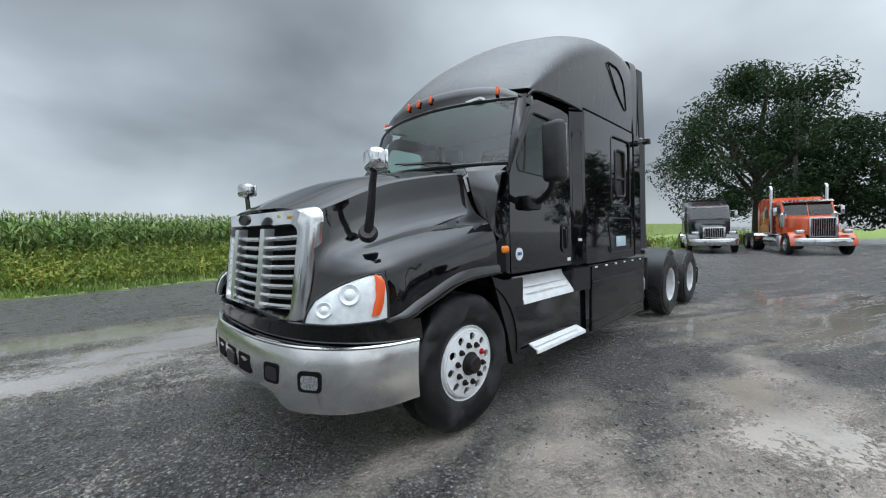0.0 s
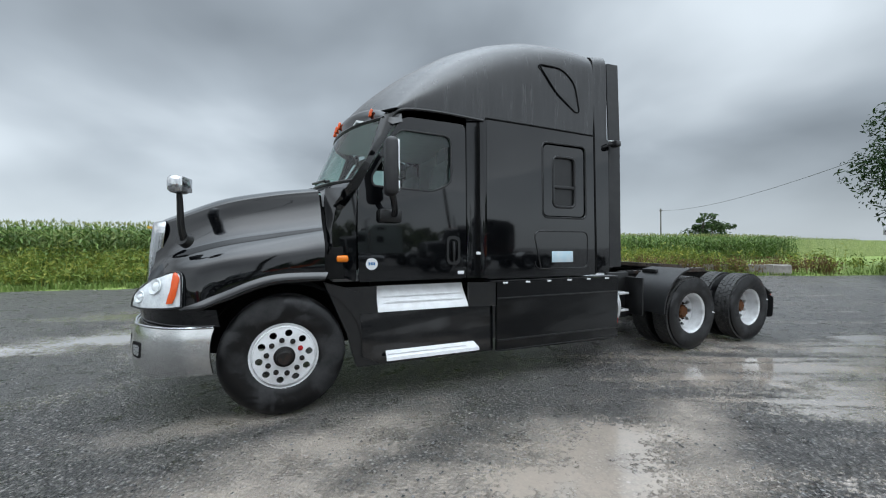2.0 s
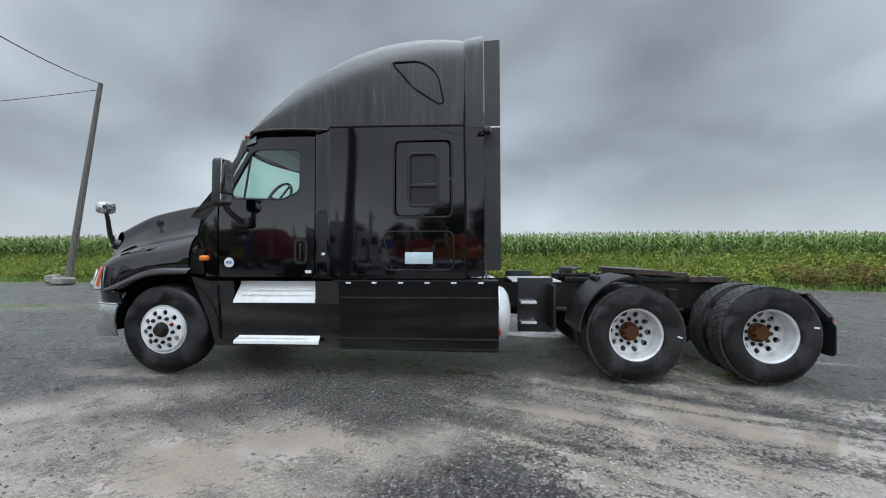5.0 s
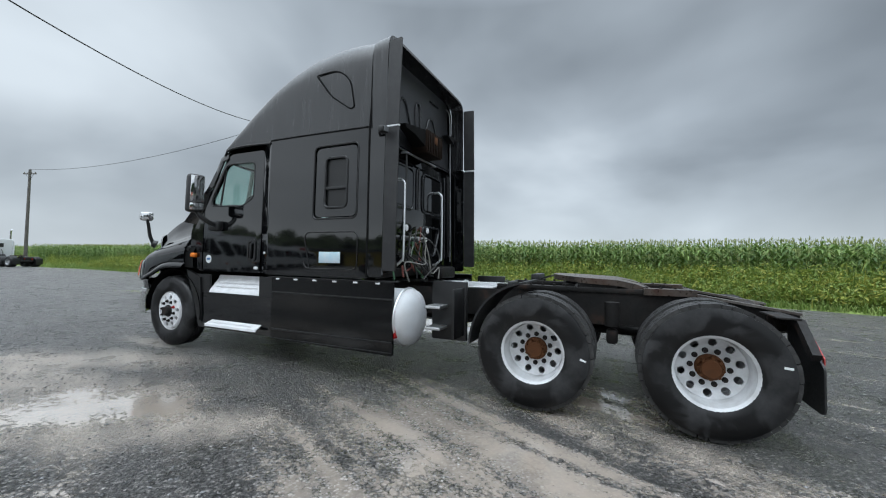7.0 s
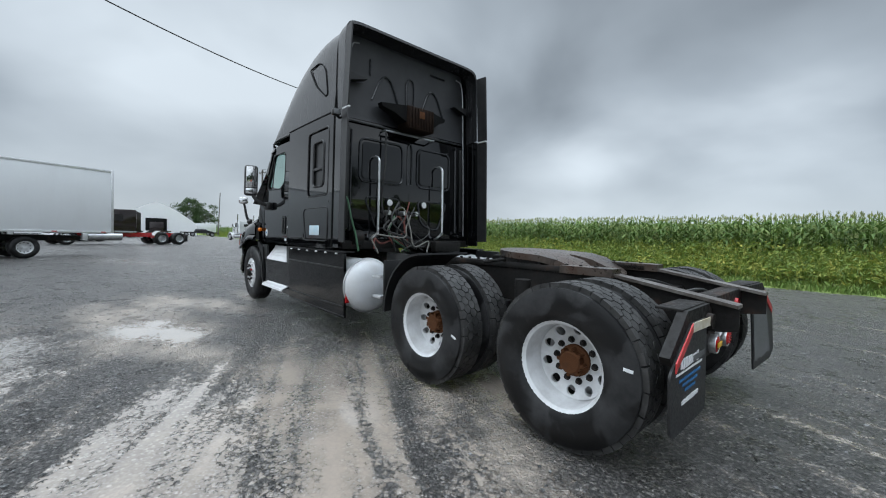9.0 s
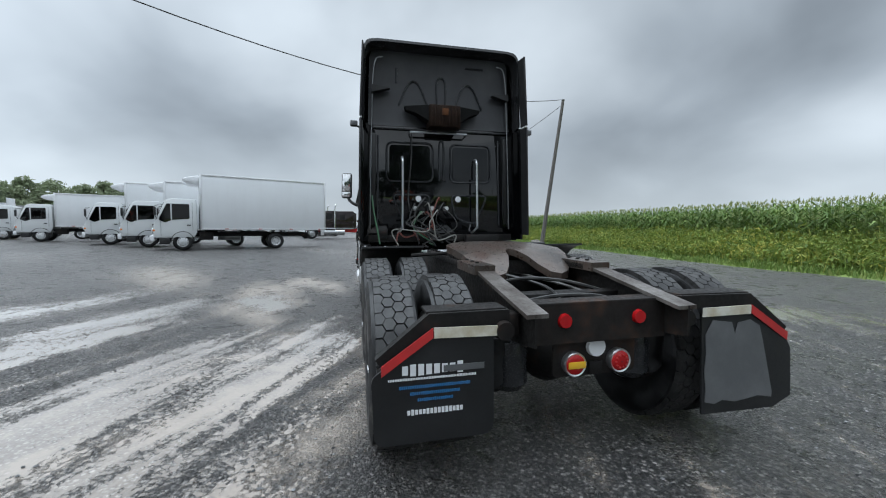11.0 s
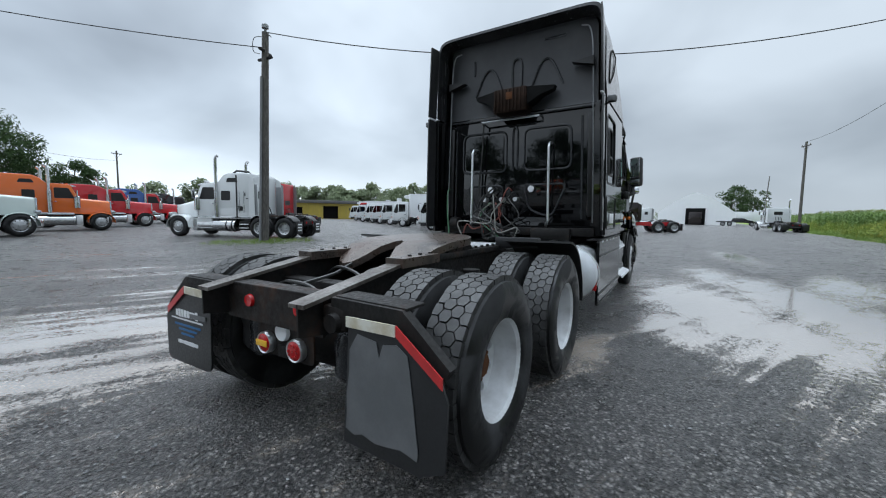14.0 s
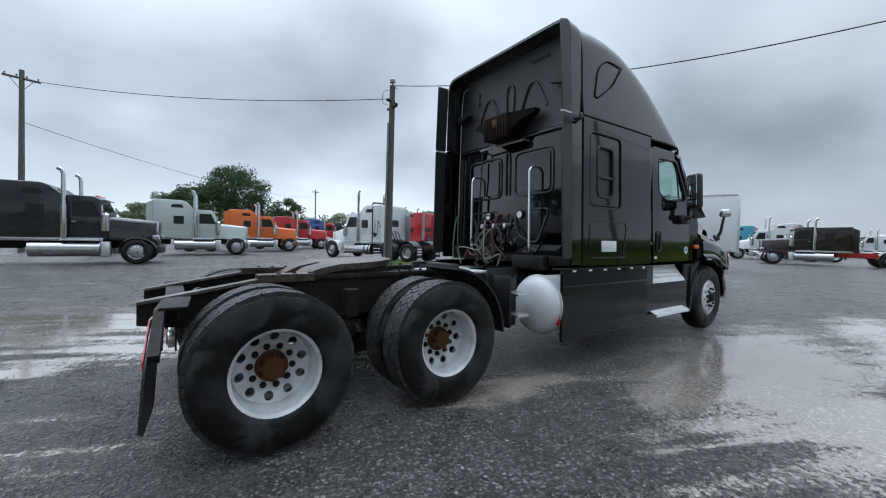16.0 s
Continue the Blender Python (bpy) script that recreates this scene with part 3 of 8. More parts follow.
WET = [(2.15, -2.66, .70, .36, 20), (1.85, -2.98, .62, .30, 12), (1.5, -2.72, .55, .16, 35),
       (5.5, -2.15, 2.0, .50, -20), (5.0, -3.0, 1.4, .28, -24), (7.6, -2.3, 1.0, .45, -30), (7.9, -3.8, 1.5, .6, -28), (6.7, -2.1, 1.2, .26, -24), (6.4, -3.3, 2.0, .36, -26), (4.6, -1.75, .9, .30, -18), (7.6, -4.4, 2.2, .45, -26), (3.0, -4.4, 1.8, .40, -28), (4.4, -4.6, 2.2, .36, -28), (8.3, -1.9, .9, .25, 10), (8.6, -3.2, 1.6, .35, -20),
       (5.6, -.6, .9, .25, -20), (2.6, -6.2, 3.0, .4, -25), (9.4, -4.6, 2.4, .35, -20),
       (1.6, 2.3, 3.0, .95, 14), (0.6, 3.6, 3.4, .95, 12), (-2.0, 2.6, 2.2, .7, 10), (2.9, 3.1, 1.6, .6, 20), (3.4, 4.6, 2.2, .7, 28), (-1.6, 4.6, 2.6, .7, -10), (3.1, 1.9, 1.0, .4, 10),
       (-1.7, .1, .8, .22, 10), (-1.9, 4.9, 1.8, .35, 5), (-1.4, 3.2, 1.4, .3, 5), (-3.0, -6.5, 4.0, 1.2, 35), (0.0, -9.0, 5.0, 0.8, 30),
       (4.6, 1.15, .7, .28, 0), (-12, -3, 5, .8, 20), (8.2, -12.6, 1.3, .5, 5), (4.5, -12.5, 6, .6, -14), (1.0, -15.5, 6, .8, -18), (7.5, -9.0, 3.5, .4, -12), (3.0, -8.2, 4, .5, -16), (-8, 3.5, 3, .6, 5), (-9, -14, 4, 1, 50), (-6.5, -7.2, 3, .7, 35)]
MUD = [(0.9, -3.2, 1.6, .40, 8), (2.9, -2.6, 1.0, .36, 15), (0.2, -2.6, 1.4, .25, 14), (1.7, -2.6, 1.0, .45, 28), (0.4, -1.8, 1.1, .40, 10), (-.3, -2.3, 1.1, .40, 15), (0.7, -2.9, 1.1, .4, 10), (2.4, -3.1, .8, .35, 10), (-.3, -1.1, .7, .2, 0),
       (3.38, -2.35, .22, .10, 10), (4.12, -2.02, .20, .10, 0), (4.43, -2.0, .32, .13, -10), (4.17, -2.36, .24, .12, -70), (4.9, -2.4, .62, .11, -80), (5.25, -2.2, .75, .11, -72), (5.62, -2.0, .8, .11, -66), (5.1, -1.4, .75, .14, -48), (5.75, -1.4, .8, .15, -50),
       (5.5, -.75, .8, .25, -20), (6.2, -2.5, 1.0, .16, -50), (6.5, -1.4, .8, .18, -40),
       (4.7, 1.25, .5, .2, 0), (-2, -6, 3, .8, 30)]
DAMP = [(6.0, 2.6, 4.2, 1.9, 0), (8.6, .6, 2.6, 2.2, 0), (2.5, .2, 4.0, 1.0, 0), (7.4, -.6, 1.2, .8, 0)]


def axis(a, b, step, far):
    inner = np.arange(a, b + step / 2, step)
    k, lo, hi = step, [a], [b]
    while hi[-1] < far:
        k *= 1.22
        hi.append(hi[-1] + k)
        lo.append(lo[-1] - k)
    return np.concatenate([lo[:0:-1], inner, hi[1:]])


gx, gy = axis(-14, 13, 0.16, 1800), axis(-10, 11.5, 0.16, 1800)
GX, GY = np.meshgrid(gx, gy, indexing="ij")
wet, mud = np.zeros_like(GX), np.zeros_like(GX)
for q in WET:
    k = .52 if q[1] < -6.5 else .6 if q[0] < -1.2 and q[1] < 1 else .9 if q[0] < -1.2 else 1.1
    if q[2] > 2.6 * q[3] and q[1] < 1:  # long tracks fray out at their sides
        q, k = (*q[:3], q[3] * 1.6, q[4]), k * .80
    wet = np.maximum(wet, k * blob(GX, GY, *q))
for q in MUD:
    mud = np.maximum(mud, .95 * blob(GX, GY, *q))
# a thin film of silt dulls the gravel ahead of and beside the cab
for q in ((0.6, -2.7, 2.6, 1.2, 8), (3.2, -3.6, 2.6, 1.0, -10)):
    mud = np.maximum(mud, 0.20 * blob(GX, GY, *q))
rip = 0.006 * np.sin(GX * 1.7 + 1.3 * np.sin(GY * 0.9)) * np.cos(GY * 1.3 + np.sin(GX * 0.7)) + 0.004 * np.sin(GX * 4.1 + GY * 2.7)
def ease(t):
    t = np.clip(t, 0, 1)
    return t * t * (3 - 2 * t)


def rise(x, y):
    """The yard climbs a little across the truck and levels out."""
    return 0.066 * np.clip((y + 1.25) / 4.4, 0, 1) * ease((11 - y) / 4.5) * ease((18 - np.abs(x - 3)) / 8)


GZ = rip * (1 - wet) * (np.abs(GX) + np.abs(GY) < 40) - 0.012 + rise(GX, GY)
nx, ny = GX.shape
ids = np.arange(nx * ny).reshape(nx, ny)
quads = np.stack([ids[:-1, :-1], ids[1:, :-1], ids[1:, 1:], ids[:-1, 1:]], -1).reshape(-1, 4)
gm = bpy.data.meshes.new("ground")
gm.from_pydata(np.stack([GX, GY, GZ], -1).reshape(-1, 3), [], quads.tolist())
gm.materials.append(M["ground"])
damp_ = np.zeros_like(GX)
for q in DAMP:
    damp_ = np.maximum(damp_, np.minimum(1.0, 1.3 * blob(GX, GY, *q)))
for key, val in (("wet", wet), ("mud", mud), ("damp", damp_)):
    at = gm.attributes.new(key, "FLOAT", "POINT")
    at.data.foreach_set("value", val.reshape(-1).astype(np.float32))
gm.polygons.foreach_set("use_smooth", [True] * len(gm.polygons))
tagged(new("ground", gm), "wet dark gravelled asphalt yard with puddles and mud", "ground", kind="structure")

# loose stones lying on the yard round the main truck
rs = np.random.RandomState(12)
NS = 22000
sx, sy = rs.uniform(-3.6, 10.2, NS), rs.uniform(-5.2, 5.6, NS)
keep = ((np.abs(sy) > 1.25) | (sx < -1.1) | (sx > 7.3)) & (sy < 4.8)
for q in WET:
    keep &= blob(sx, sy, *q) < 0.45
sx, sy = sx[keep], sy[keep]
NS = len(sx)
size = 0.004 + 0.010 * rs.rand(NS) ** 2.2
octa = np.array([(1, 0, 0), (-1, 0, 0), (0, 1, 0), (0, -1, 0), (0, 0, 1), (0, 0, -1)], float)
spin = rs.uniform(0, 6.28, NS)
sv = octa[None] * (1 + 0.5 * (rs.rand(NS, 6, 1) - 0.5)) * size[:, None, None] * np.array((1.25, 0.9, 0.6)) + 0.25 * size[:, None, None] * (rs.rand(NS, 6, 3) - 0.5)
cs, sn = np.cos(spin)[:, None], np.sin(spin)[:, None]
sv = np.stack([sv[..., 0] * cs - sv[..., 1] * sn + sx[:, None], sv[..., 0] * sn + sv[..., 1] * cs + sy[:, None], sv[..., 2] + 0.25 * size[:, None] - 0.010 + rise(sx, sy)[:, None]], -1)
tri = np.array([(0, 2, 4), (2, 1, 4), (1, 3, 4), (3, 0, 4), (2, 0, 5), (1, 2, 5), (3, 1, 5), (0, 3, 5)])
sm = bpy.data.meshes.new("loose_gravel")
sm.from_pydata(sv.reshape(-1, 3).tolist(), [], (tri[None] + 6 * np.arange(NS)[:, None, None]).reshape(-1, 3).tolist())
sm.materials.append(M["gravel"])
tagged(new("loose_gravel", sm), "small loose grey stones scattered over the yard", "gravel", kind="stuff")


# ---------------------------------------------------------------- verge, weeds and corn
def edge_y(x):
    """Where the yard ends and the verge begins."""
    e = 12.3 + 0.012 * max(0.0, -x - 10) * 3 + 0.25 * math.sin(x * 0.45) + 0.12 * math.sin(x * 1.7)
    if x > 9:
        e -= (x - 9) * 0.42
    return e


def bank(x, y):
    d = y - edge_y(x)
    return 0.32 * min(1.0, max(0.0, d) / 2.2)


bm = B()
xs = list(np.arange(-170, 120, 1.0))
rows = []
for d in (-0.25, 0.0, 0.5, 1.0, 1.8, 3.0, 6.0, 30.0, 260.0):
    rows.append([(x, edge_y(x) + d, (-0.03 if d < 0 else 0.0) + bank(x, edge_y(x) + d) + (0.03 * noise.noise((x * 1.3, d, 0)) if d > 0 else 0)) for x in xs])
rings(bm, rows)
solo("verge", bm, M["turf"], "green grass verge rising beside the asphalt yard", "verge", kind="structure")


def blades(bm, x, y, z, n, h, w, spread, lean, rnd):
    for _ in range(n):
        a = rnd.uniform(0, 6.283)
        bx, by = x + rnd.gauss(0, spread), y + rnd.gauss(0, spread)
        hh = h * rnd.uniform(0.55, 1.15)
        lx, ly = math.cos(a) * lean * hh, math.sin(a) * lean * hh
        px, py = -math.sin(a) * w, math.cos(a) * w
        v = [bm.verts.new(q) for q in ((bx - px, by - py, z - 0.03), (bx + px, by + py, z - 0.03), (bx + lx * .45 + px * .8, by + ly * .45 + py * .8, z + hh * .65),
                                       (bx + lx * .45 - px * .8, by + ly * .45 - py * .8, z + hh * .65), (bx + lx, by + ly, z + hh))]
        bm.faces.new(v[:4])
        bm.faces.new((v[3], v[2], v[4]))


rnd = random.Random(4)
bm = B()
for _ in range(9000):
    x = rnd.uniform(-45, 24) if rnd.random() < 0.8 else rnd.uniform(-110, 40)
    d = abs(rnd.gauss(0.3, 0.7))
    y = edge_y(x) + d
    blades(bm, x, y, bank(x, y), 4, 0.16 + 0.1 * d, 0.02, 0.12, 0.45, rnd)
solo("verge_grass", bm, M["grass"], "tufts of bright green grass along the yard", "grass", kind="stuff", smooth=0)


def leaf_cloud(bm, c, r, n, size, rnd, flat=0.8):
    for _ in range(n):
        while True:
            p = Vector((rnd.uniform(-1, 1), rnd.uniform(-1, 1), rnd.uniform(-1, 1)))
            if 0.15 < p.length < 1:
                break
        q = Vector(c) + Vector((p.x * r[0], p.y * r[1], p.z * r[2]))
        up = (p + Vector((rnd.gauss(0, .6), rnd.gauss(0, .6), rnd.gauss(0.3, .6)))).normalized()
        u = up.orthogonal().normalized()
        u.rotate(Matrix.Rotation(rnd.uniform(0, 6.28), 3, up))
        v = up.cross(u)
        s = size * rnd.uniform(0.6, 1.3)
        k = [bm.verts.new(q + u * s * a + v * s * b + up * s * z) for a, b, z in ((-1, 0, -.1), (0, -flat * .5, .12), (1, 0, -.15), (0, flat * .5, .12))]
        bm.faces.new(k)


bm = B()
for _ in range(4600):
    x = rnd.uniform(-40, 22) if rnd.random() < 0.8 else rnd.uniform(-110, 40)
    d = rnd.uniform(0.4, 3.3)
    y = edge_y(x) + d
    h = 0.4 + 0.65 * (d / 3.3) * rnd.uniform(0.4, 1.5)
    z = bank(x, y)
    leaf_cloud(bm, (x, y, z + h * 0.55), (0.32, 0.32, h * 0.55), 26, 0.085, rnd)
    blades(bm, x, y, z, 4, h * 1.1, 0.014, 0.15, 0.3, rnd)
dry_ = B()
for _ in range(130):
    x = rnd.uniform(15.5, 26)
    y = edge_y(x) + rnd.uniform(.2, 1.6)
    h = rnd.uniform(.5, 1.0)
    leaf_cloud(dry_, (x, y, h * .55), (.34, .34, h * .55), 40, .07, rnd)
    blades(dry_, x, y, 0, 6, h * 1.15, .012, .16, .3, rnd)
solo("dry_weeds", dry_, M["dry_weed"], "reddish-brown dry weeds behind the concrete blocks", "weeds", kind="stuff", smooth=0)
solo("roadside_weeds", bm, M["weed"], "tangled yellow-green weeds before the corn", "weeds", kind="stuff", smooth=0)


def corn_plant(bm, x, y, z, h, rnd, low=0.25, leaves=9):
    a0 = rnd.uniform(0, 6.283)
    lx, ly = rnd.gauss(0, 0.04), rnd.gauss(0, 0.04)
    for i in range(leaves):
        t = low + (0.93 - low) * i / leaves + rnd.uniform(-0.03, 0.03)
        a = a0 + (i % 2) * math.pi + rnd.gauss(0, 0.45)
        ln = rnd.uniform(0.45, 0.8) * (1.0 if t < 0.8 else 0.7)
        ca, sa = math.cos(a), math.sin(a)
        w = rnd.uniform(0.035, 0.05)
        bx, by, bz = x + lx * t * h, y + ly * t * h, z + t * h
        prev = None
        for k, (u, dz, ww) in enumerate(((0, 0, .7), (.3, .24, 1.0), (.62, .30, .9), (1.0, .02, .12))):
            px, py = bx + ca * ln * u, by + sa * ln * u
            pz = bz + dz * ln
            cur = (bm.verts.new((px - sa * w * ww, py + ca * w * ww, pz)), bm.verts.new((px + sa * w * ww, py - ca * w * ww, pz)))
            if prev:
                bm.faces.new((prev[0], prev[1], cur[1], cur[0]))
            prev = cur
    s = 0.016
    for q in ((s, 0), (0, s)):
        v = [bm.verts.new(p) for p in ((x - q[0], y - q[1], z), (x + q[0], y + q[1], z), (x + lx * h + q[0] * .4, y + ly * h + q[1] * .4, z + h), (x + lx * h - q[0] * .4, y + ly * h - q[1] * .4, z + h))]
        bm.faces.new(v)


def tassel(bm, x, y, z, rnd):
    for i in range(8):
        a, l, o = rnd.uniform(0, 6.28), rnd.uniform(0.05, 0.13), rnd.uniform(0.02, 0.11)
        ca, sa = math.cos(a), math.sin(a)
        v = [bm.verts.new(p) for p in ((x - sa * .012, y + ca * .012, z - .08), (x + sa * .012, y - ca * .012, z - .08), (x + ca * o + sa * .008, y + sa * o - ca * .008, z + l - o), (x + ca * o - sa * .008, y + sa * o + ca * .008, z + l - o))]
        bm.faces.new(v)


def corn_top(x, y):
    return 2.21 + 0.12 * noise.noise((x * 0.08, y * 0.08, 1.7))


def corn_front(x):
    return edge_y(x) + 3.2 + (0.0 if x < 9 else (x - 9) * 0.42)


corn, tas = B(), B()
for r in range(5):
    x = -62.0
    while x < 46:
        y = corn_front(x) + r * 0.74 + rnd.gauss(0, 0.07)
        h = corn_top(x, y) * rnd.uniform(0.94, 1.0)
        z = bank(x, y)
        if r < 3 or rnd.random() < 0.8:
            corn_plant(corn, x, y, z, h, rnd, 0.15 if r == 0 else 0.4, 9 if r < 2 else 6)
            tassel(tas, x, y, z + h, rnd)
        x += rnd.uniform(0.15, 0.24) * (1 if x > -35 else 1.6)
y = 20.0
while y < 130:
    step = 0.33 * (y / 20) ** 1.3
    x = -60.0 - y * 1.6
    while x < 50 + y:
        yy = y + rnd.uniform(-.4, .4) * step * 2
        if yy > corn_front(x) + 3:
            h = corn_top(x, yy) + rnd.gauss(0, .05)
            if y < 42:
                corn_plant(corn, x, yy, 0.3, h, rnd, 0.78, 2)
            tassel(tas, x, yy, 0.3 + h, rnd)
        x += step * rnd.uniform(0.7, 1.3)
    y += step * 1.5
x = -62.0
while x > -170:
    for r in range(3):
        y = corn_front(x) + r * 0.75
        corn_plant(corn, x, y, 0.3, corn_top(x, y), rnd, 0.2, 6)
    x -= rnd.uniform(0.4, 0.7)
solo("corn_plants", corn, M["corn"], "tall green corn standing in dense rows", "corn", kind="stuff", smooth=0)
solo("corn_tassels", tas, M["tassel"], "pale yellow-green tassels above the corn", "corn", kind="stuff", smooth=0)
bm = B()
xs = list(np.arange(-175, 125, 1.5))
rows = []
for d in (1.3, 1.9, 4, 9, 20, 50, 120, 320):
    rows.append([(x, corn_front(x) + d, (0.3 if d == 1.3 else 2.21 + 0.10 * noise.noise((x * .3, d, 3)))) for x in xs])
rings(bm, rows)
solo("corn_canopy", bm, M["canopy"], "closed leaf canopy inside the corn field", "corn", kind="stuff")



# ---------------------------------------------------------------- wheels
def tyre_mesh(name, width, lugs, r=0.502):
    """A truck tyre about the y axis, outer face at y = 0, going to +width."""
    bm = B()
    w = width
    ro = r - (0.017 if lugs else 0.0)
    prof = [(0.262, 0.035), (0.281, 0.014), (0.33, 0.006), (0.38, 0.0), (0.435, 0.004), (0.47, 0.018), (ro - 0.014, 0.036), (ro, 0.058)]
    if not lugs:
        for i in range(4):
            y = 0.058 + (w - 0.116) * (i + 1) / 5
            prof += [(ro, y - 0.006), (ro - 0.014, y - 0.004), (ro - 0.014, y + 0.004), (ro, y + 0.006)]
    prof += [(q[0], w - q[1]) for q in reversed(prof[:8])]
    lathe(bm, prof, 64)
    if lugs:
        carcass = finish(name, bm, M["tyre"], 40)
        bm = B()
        n, cols = 46, 4
        tr = random.Random(9)
        S = (w - 0.070) / (cols - .28)
        da = 2 * math.pi / n
        for k in range(n):
            for c in range(cols):
                a, yc = da * (k + (0.5 if c % 2 else 0.0)), 0.035 + S * (c + .36)
                pts = []
                ja, jy, jr = tr.uniform(-.05, .05), tr.uniform(-.03, .03), tr.uniform(-.002, .001)
                for rr, q in ((ro - 0.02, 0.97), (r + jr, 0.905)):
                    for u, v in ((.5, 1 / 3), (0, 2 / 3), (-.5, 1 / 3), (-.5, -1 / 3), (0, -2 / 3), (.5, -1 / 3)):
                        v = max(v, -.36) if c == 0 else min(v, .36) if c == cols - 1 else v
                        ang = a + da * (u * q + ja)
                        pts.append(bm.verts.new((rr * math.cos(ang), yc + S * (v * q + jy), rr * math.sin(ang))))
                bm.faces.new(pts[6:])
                for i in range(6):
                    j = (i + 1) % 6
                    bm.faces.new((pts[i], pts[j], pts[6 + j], pts[6 + i]))
        return carcass, finish(name + "_tread", bm, M["tread"], 40)
    return finish(name, bm, M["tyre"], 40)


def disc_mesh(name, mat, face, rim_out, hub_r, depth_rim, sag=0.012):
    """Wheel with ten round hand holes: the disc at y = face, the rim from rim_out inward."""
    bm = B()
    r_d = 0.250
    holes = []
    for i in range(10):
        a = 2 * math.pi * (i + 0.5) / 10
        holes.append([(0.206 * math.cos(a) + 0.031 * math.cos(b), 0.206 * math.sin(a) + 0.031 * math.sin(b)) for b in (2 * math.pi * k / 16 for k in range(16))])
    holes.append([(hub_r * math.cos(b), hub_r * math.sin(b)) for b in (2 * math.pi * k / 28 for k in range(28))])
    outer = [(r_d * math.cos(b), r_d * math.sin(b)) for b in (2 * math.pi * k / 48 for k in range(48))]
    sheet(bm, outer, holes, lambda u, v, d: (u, face + d + sag * max(0.0, math.hypot(u, v) - 0.165) / 0.085, v), 0.02)
    e = face + sag
    lathe(bm, [(0.247, e + 0.012), (0.256, e + 0.002), (0.263, (e + rim_out) / 2), (0.268, rim_out + 0.02), (0.285, rim_out + 0.006), (0.298, rim_out - 0.004), (0.303, rim_out + 0.004),
               (0.30, rim_out + 0.02), (0.278, rim_out + 0.035), (0.272, depth_rim)], 48)
    for v in bm.verts:
        v.co.x *= .945
        v.co.z *= .945
    return finish(name, bm, mat, 40)


def nut_mesh(name, mat, l=0.03, r=0.0145):
    bm = B()
    cyl(bm, (0, 0, 0), (0, -l, 0), r, r * 0.9, 6)
    cyl(bm, (0, 0, 0), (0, -l * 0.35, 0), r * 1.5, None, 10)
    return finish(name, bm, mat, 30)


T_STEER = tyre_mesh("steer_tyre", 0.285, False)
T_DRIVE, TREAD = tyre_mesh("drive_tyre", 0.275, True)
D_STEER = disc_mesh("steer_disc", M["disc_alu"], -0.005, 0.02, 0.085, 0.24)
D_DRIVE = disc_mesh("drive_disc", M["rim_white"], 0.215, 0.02, 0.10, 0.27, -0.035)
NUT_A = nut_mesh("nut_bright", M["steel"])
NUT_B = nut_mesh("nut_grey", M["steel"])
NUT_R = nut_mesh("nut_red", M["red"])
bm = B()
lathe(bm, [(0.0, -0.055), (0.05, -0.055), (0.062, -0.045), (0.066, -0.01), (0.085, 0.0), (0.085, 0.05)], 24)
HUB_A = finish("steer_hub", bm, M["steel"], 40)
bm = B()
lathe(bm, [(0.0, -0.005), (0.062, -0.005), (0.072, 0.005), (0.074, 0.05), (0.10, 0.06), (0.105, 0.13)], 24)
HUB_B = finish("drive_hub", bm, M["rust"], 40)
bm = B()
cyl(bm, (0, 0, 0), (0, 0.06, 0), 0.012, None, 8)
HUB_BOLT = finish("hub_bolt", bm, M["rust"], 40)


def wheel(truck, at, side, kind, spin=0.0, label=""):
    """A wheel on one side of a truck (side -1: outer face looks to -y) with tyre, disc, hub and nuts."""
    m0 = pose(at[0], at[1], at[2], 0, spin, 0) if side < 0 else pose(at[0], at[1], at[2], 0, spin, 180)
    disc = share("wheel", D_STEER if kind == "steer" else D_DRIVE, truck, m0)
    tagged(disc, label)
    share("tyre", T_STEER if kind == "steer" else T_DRIVE, disc, Matrix())
    if kind != "steer":
        tagged(share("tread", TREAD, disc, Matrix()), "chunky worn tread blocks", kind="stuff")
    if kind != "inner":
        share("hub", HUB_A if kind == "steer" else HUB_B, disc, pose(0, -0.01 if kind == "steer" else 0.135, 0))
        for i in range(8 if kind != "steer" else 0):
            a = 2 * math.pi * i / 8
            share("hub_bolt", HUB_BOLT, disc, pose(0.079 * math.cos(a), 0.14, 0.079 * math.sin(a)))
        for i in range(10):
            a = 2 * math.pi * i / 10
            share("lug_nut", (NUT_R if side < 0 and i == 1 else NUT_A) if kind == "steer" else NUT_B, disc, pose((0.138 if kind == "steer" else 0.130) * math.cos(a), -0.005 if kind == "steer" else 0.215, (0.138 if kind == "steer" else 0.130) * math.sin(a)))
    if kind == "outer" and side < 0:
        bm = B()
        box(bm, (.40, -.002, .13), (.05, .004, .016), 0)
        part("tyre_label", bm, M["white"], disc, "small white label on the tyre")
    return disc


# ---------------------------------------------------------------- the main truck
truck = thing("sleeper_truck", "black sleeper tractor truck standing bobtail on wet asphalt", "truck")
truck.matrix_basis = pose(0, -.0375, .017, .8, 0, .5)  # the yard falls a little to one side
FX, AX, BX = 0.14, 5.30, 6.62
for s in (-1, 1):
    wheel(truck, (FX, s * 1.155, 0.502), s, "steer", 10, "polished aluminium front wheel")
    for x in (AX, BX):
        wheel(truck, (x, s * 1.175, 0.502), s, "outer", 20 if x == AX else 5, "white-painted dual wheel with rusty hub")
        wheel(truck, (x, s * 0.845, 0.502), s, "inner", 9)

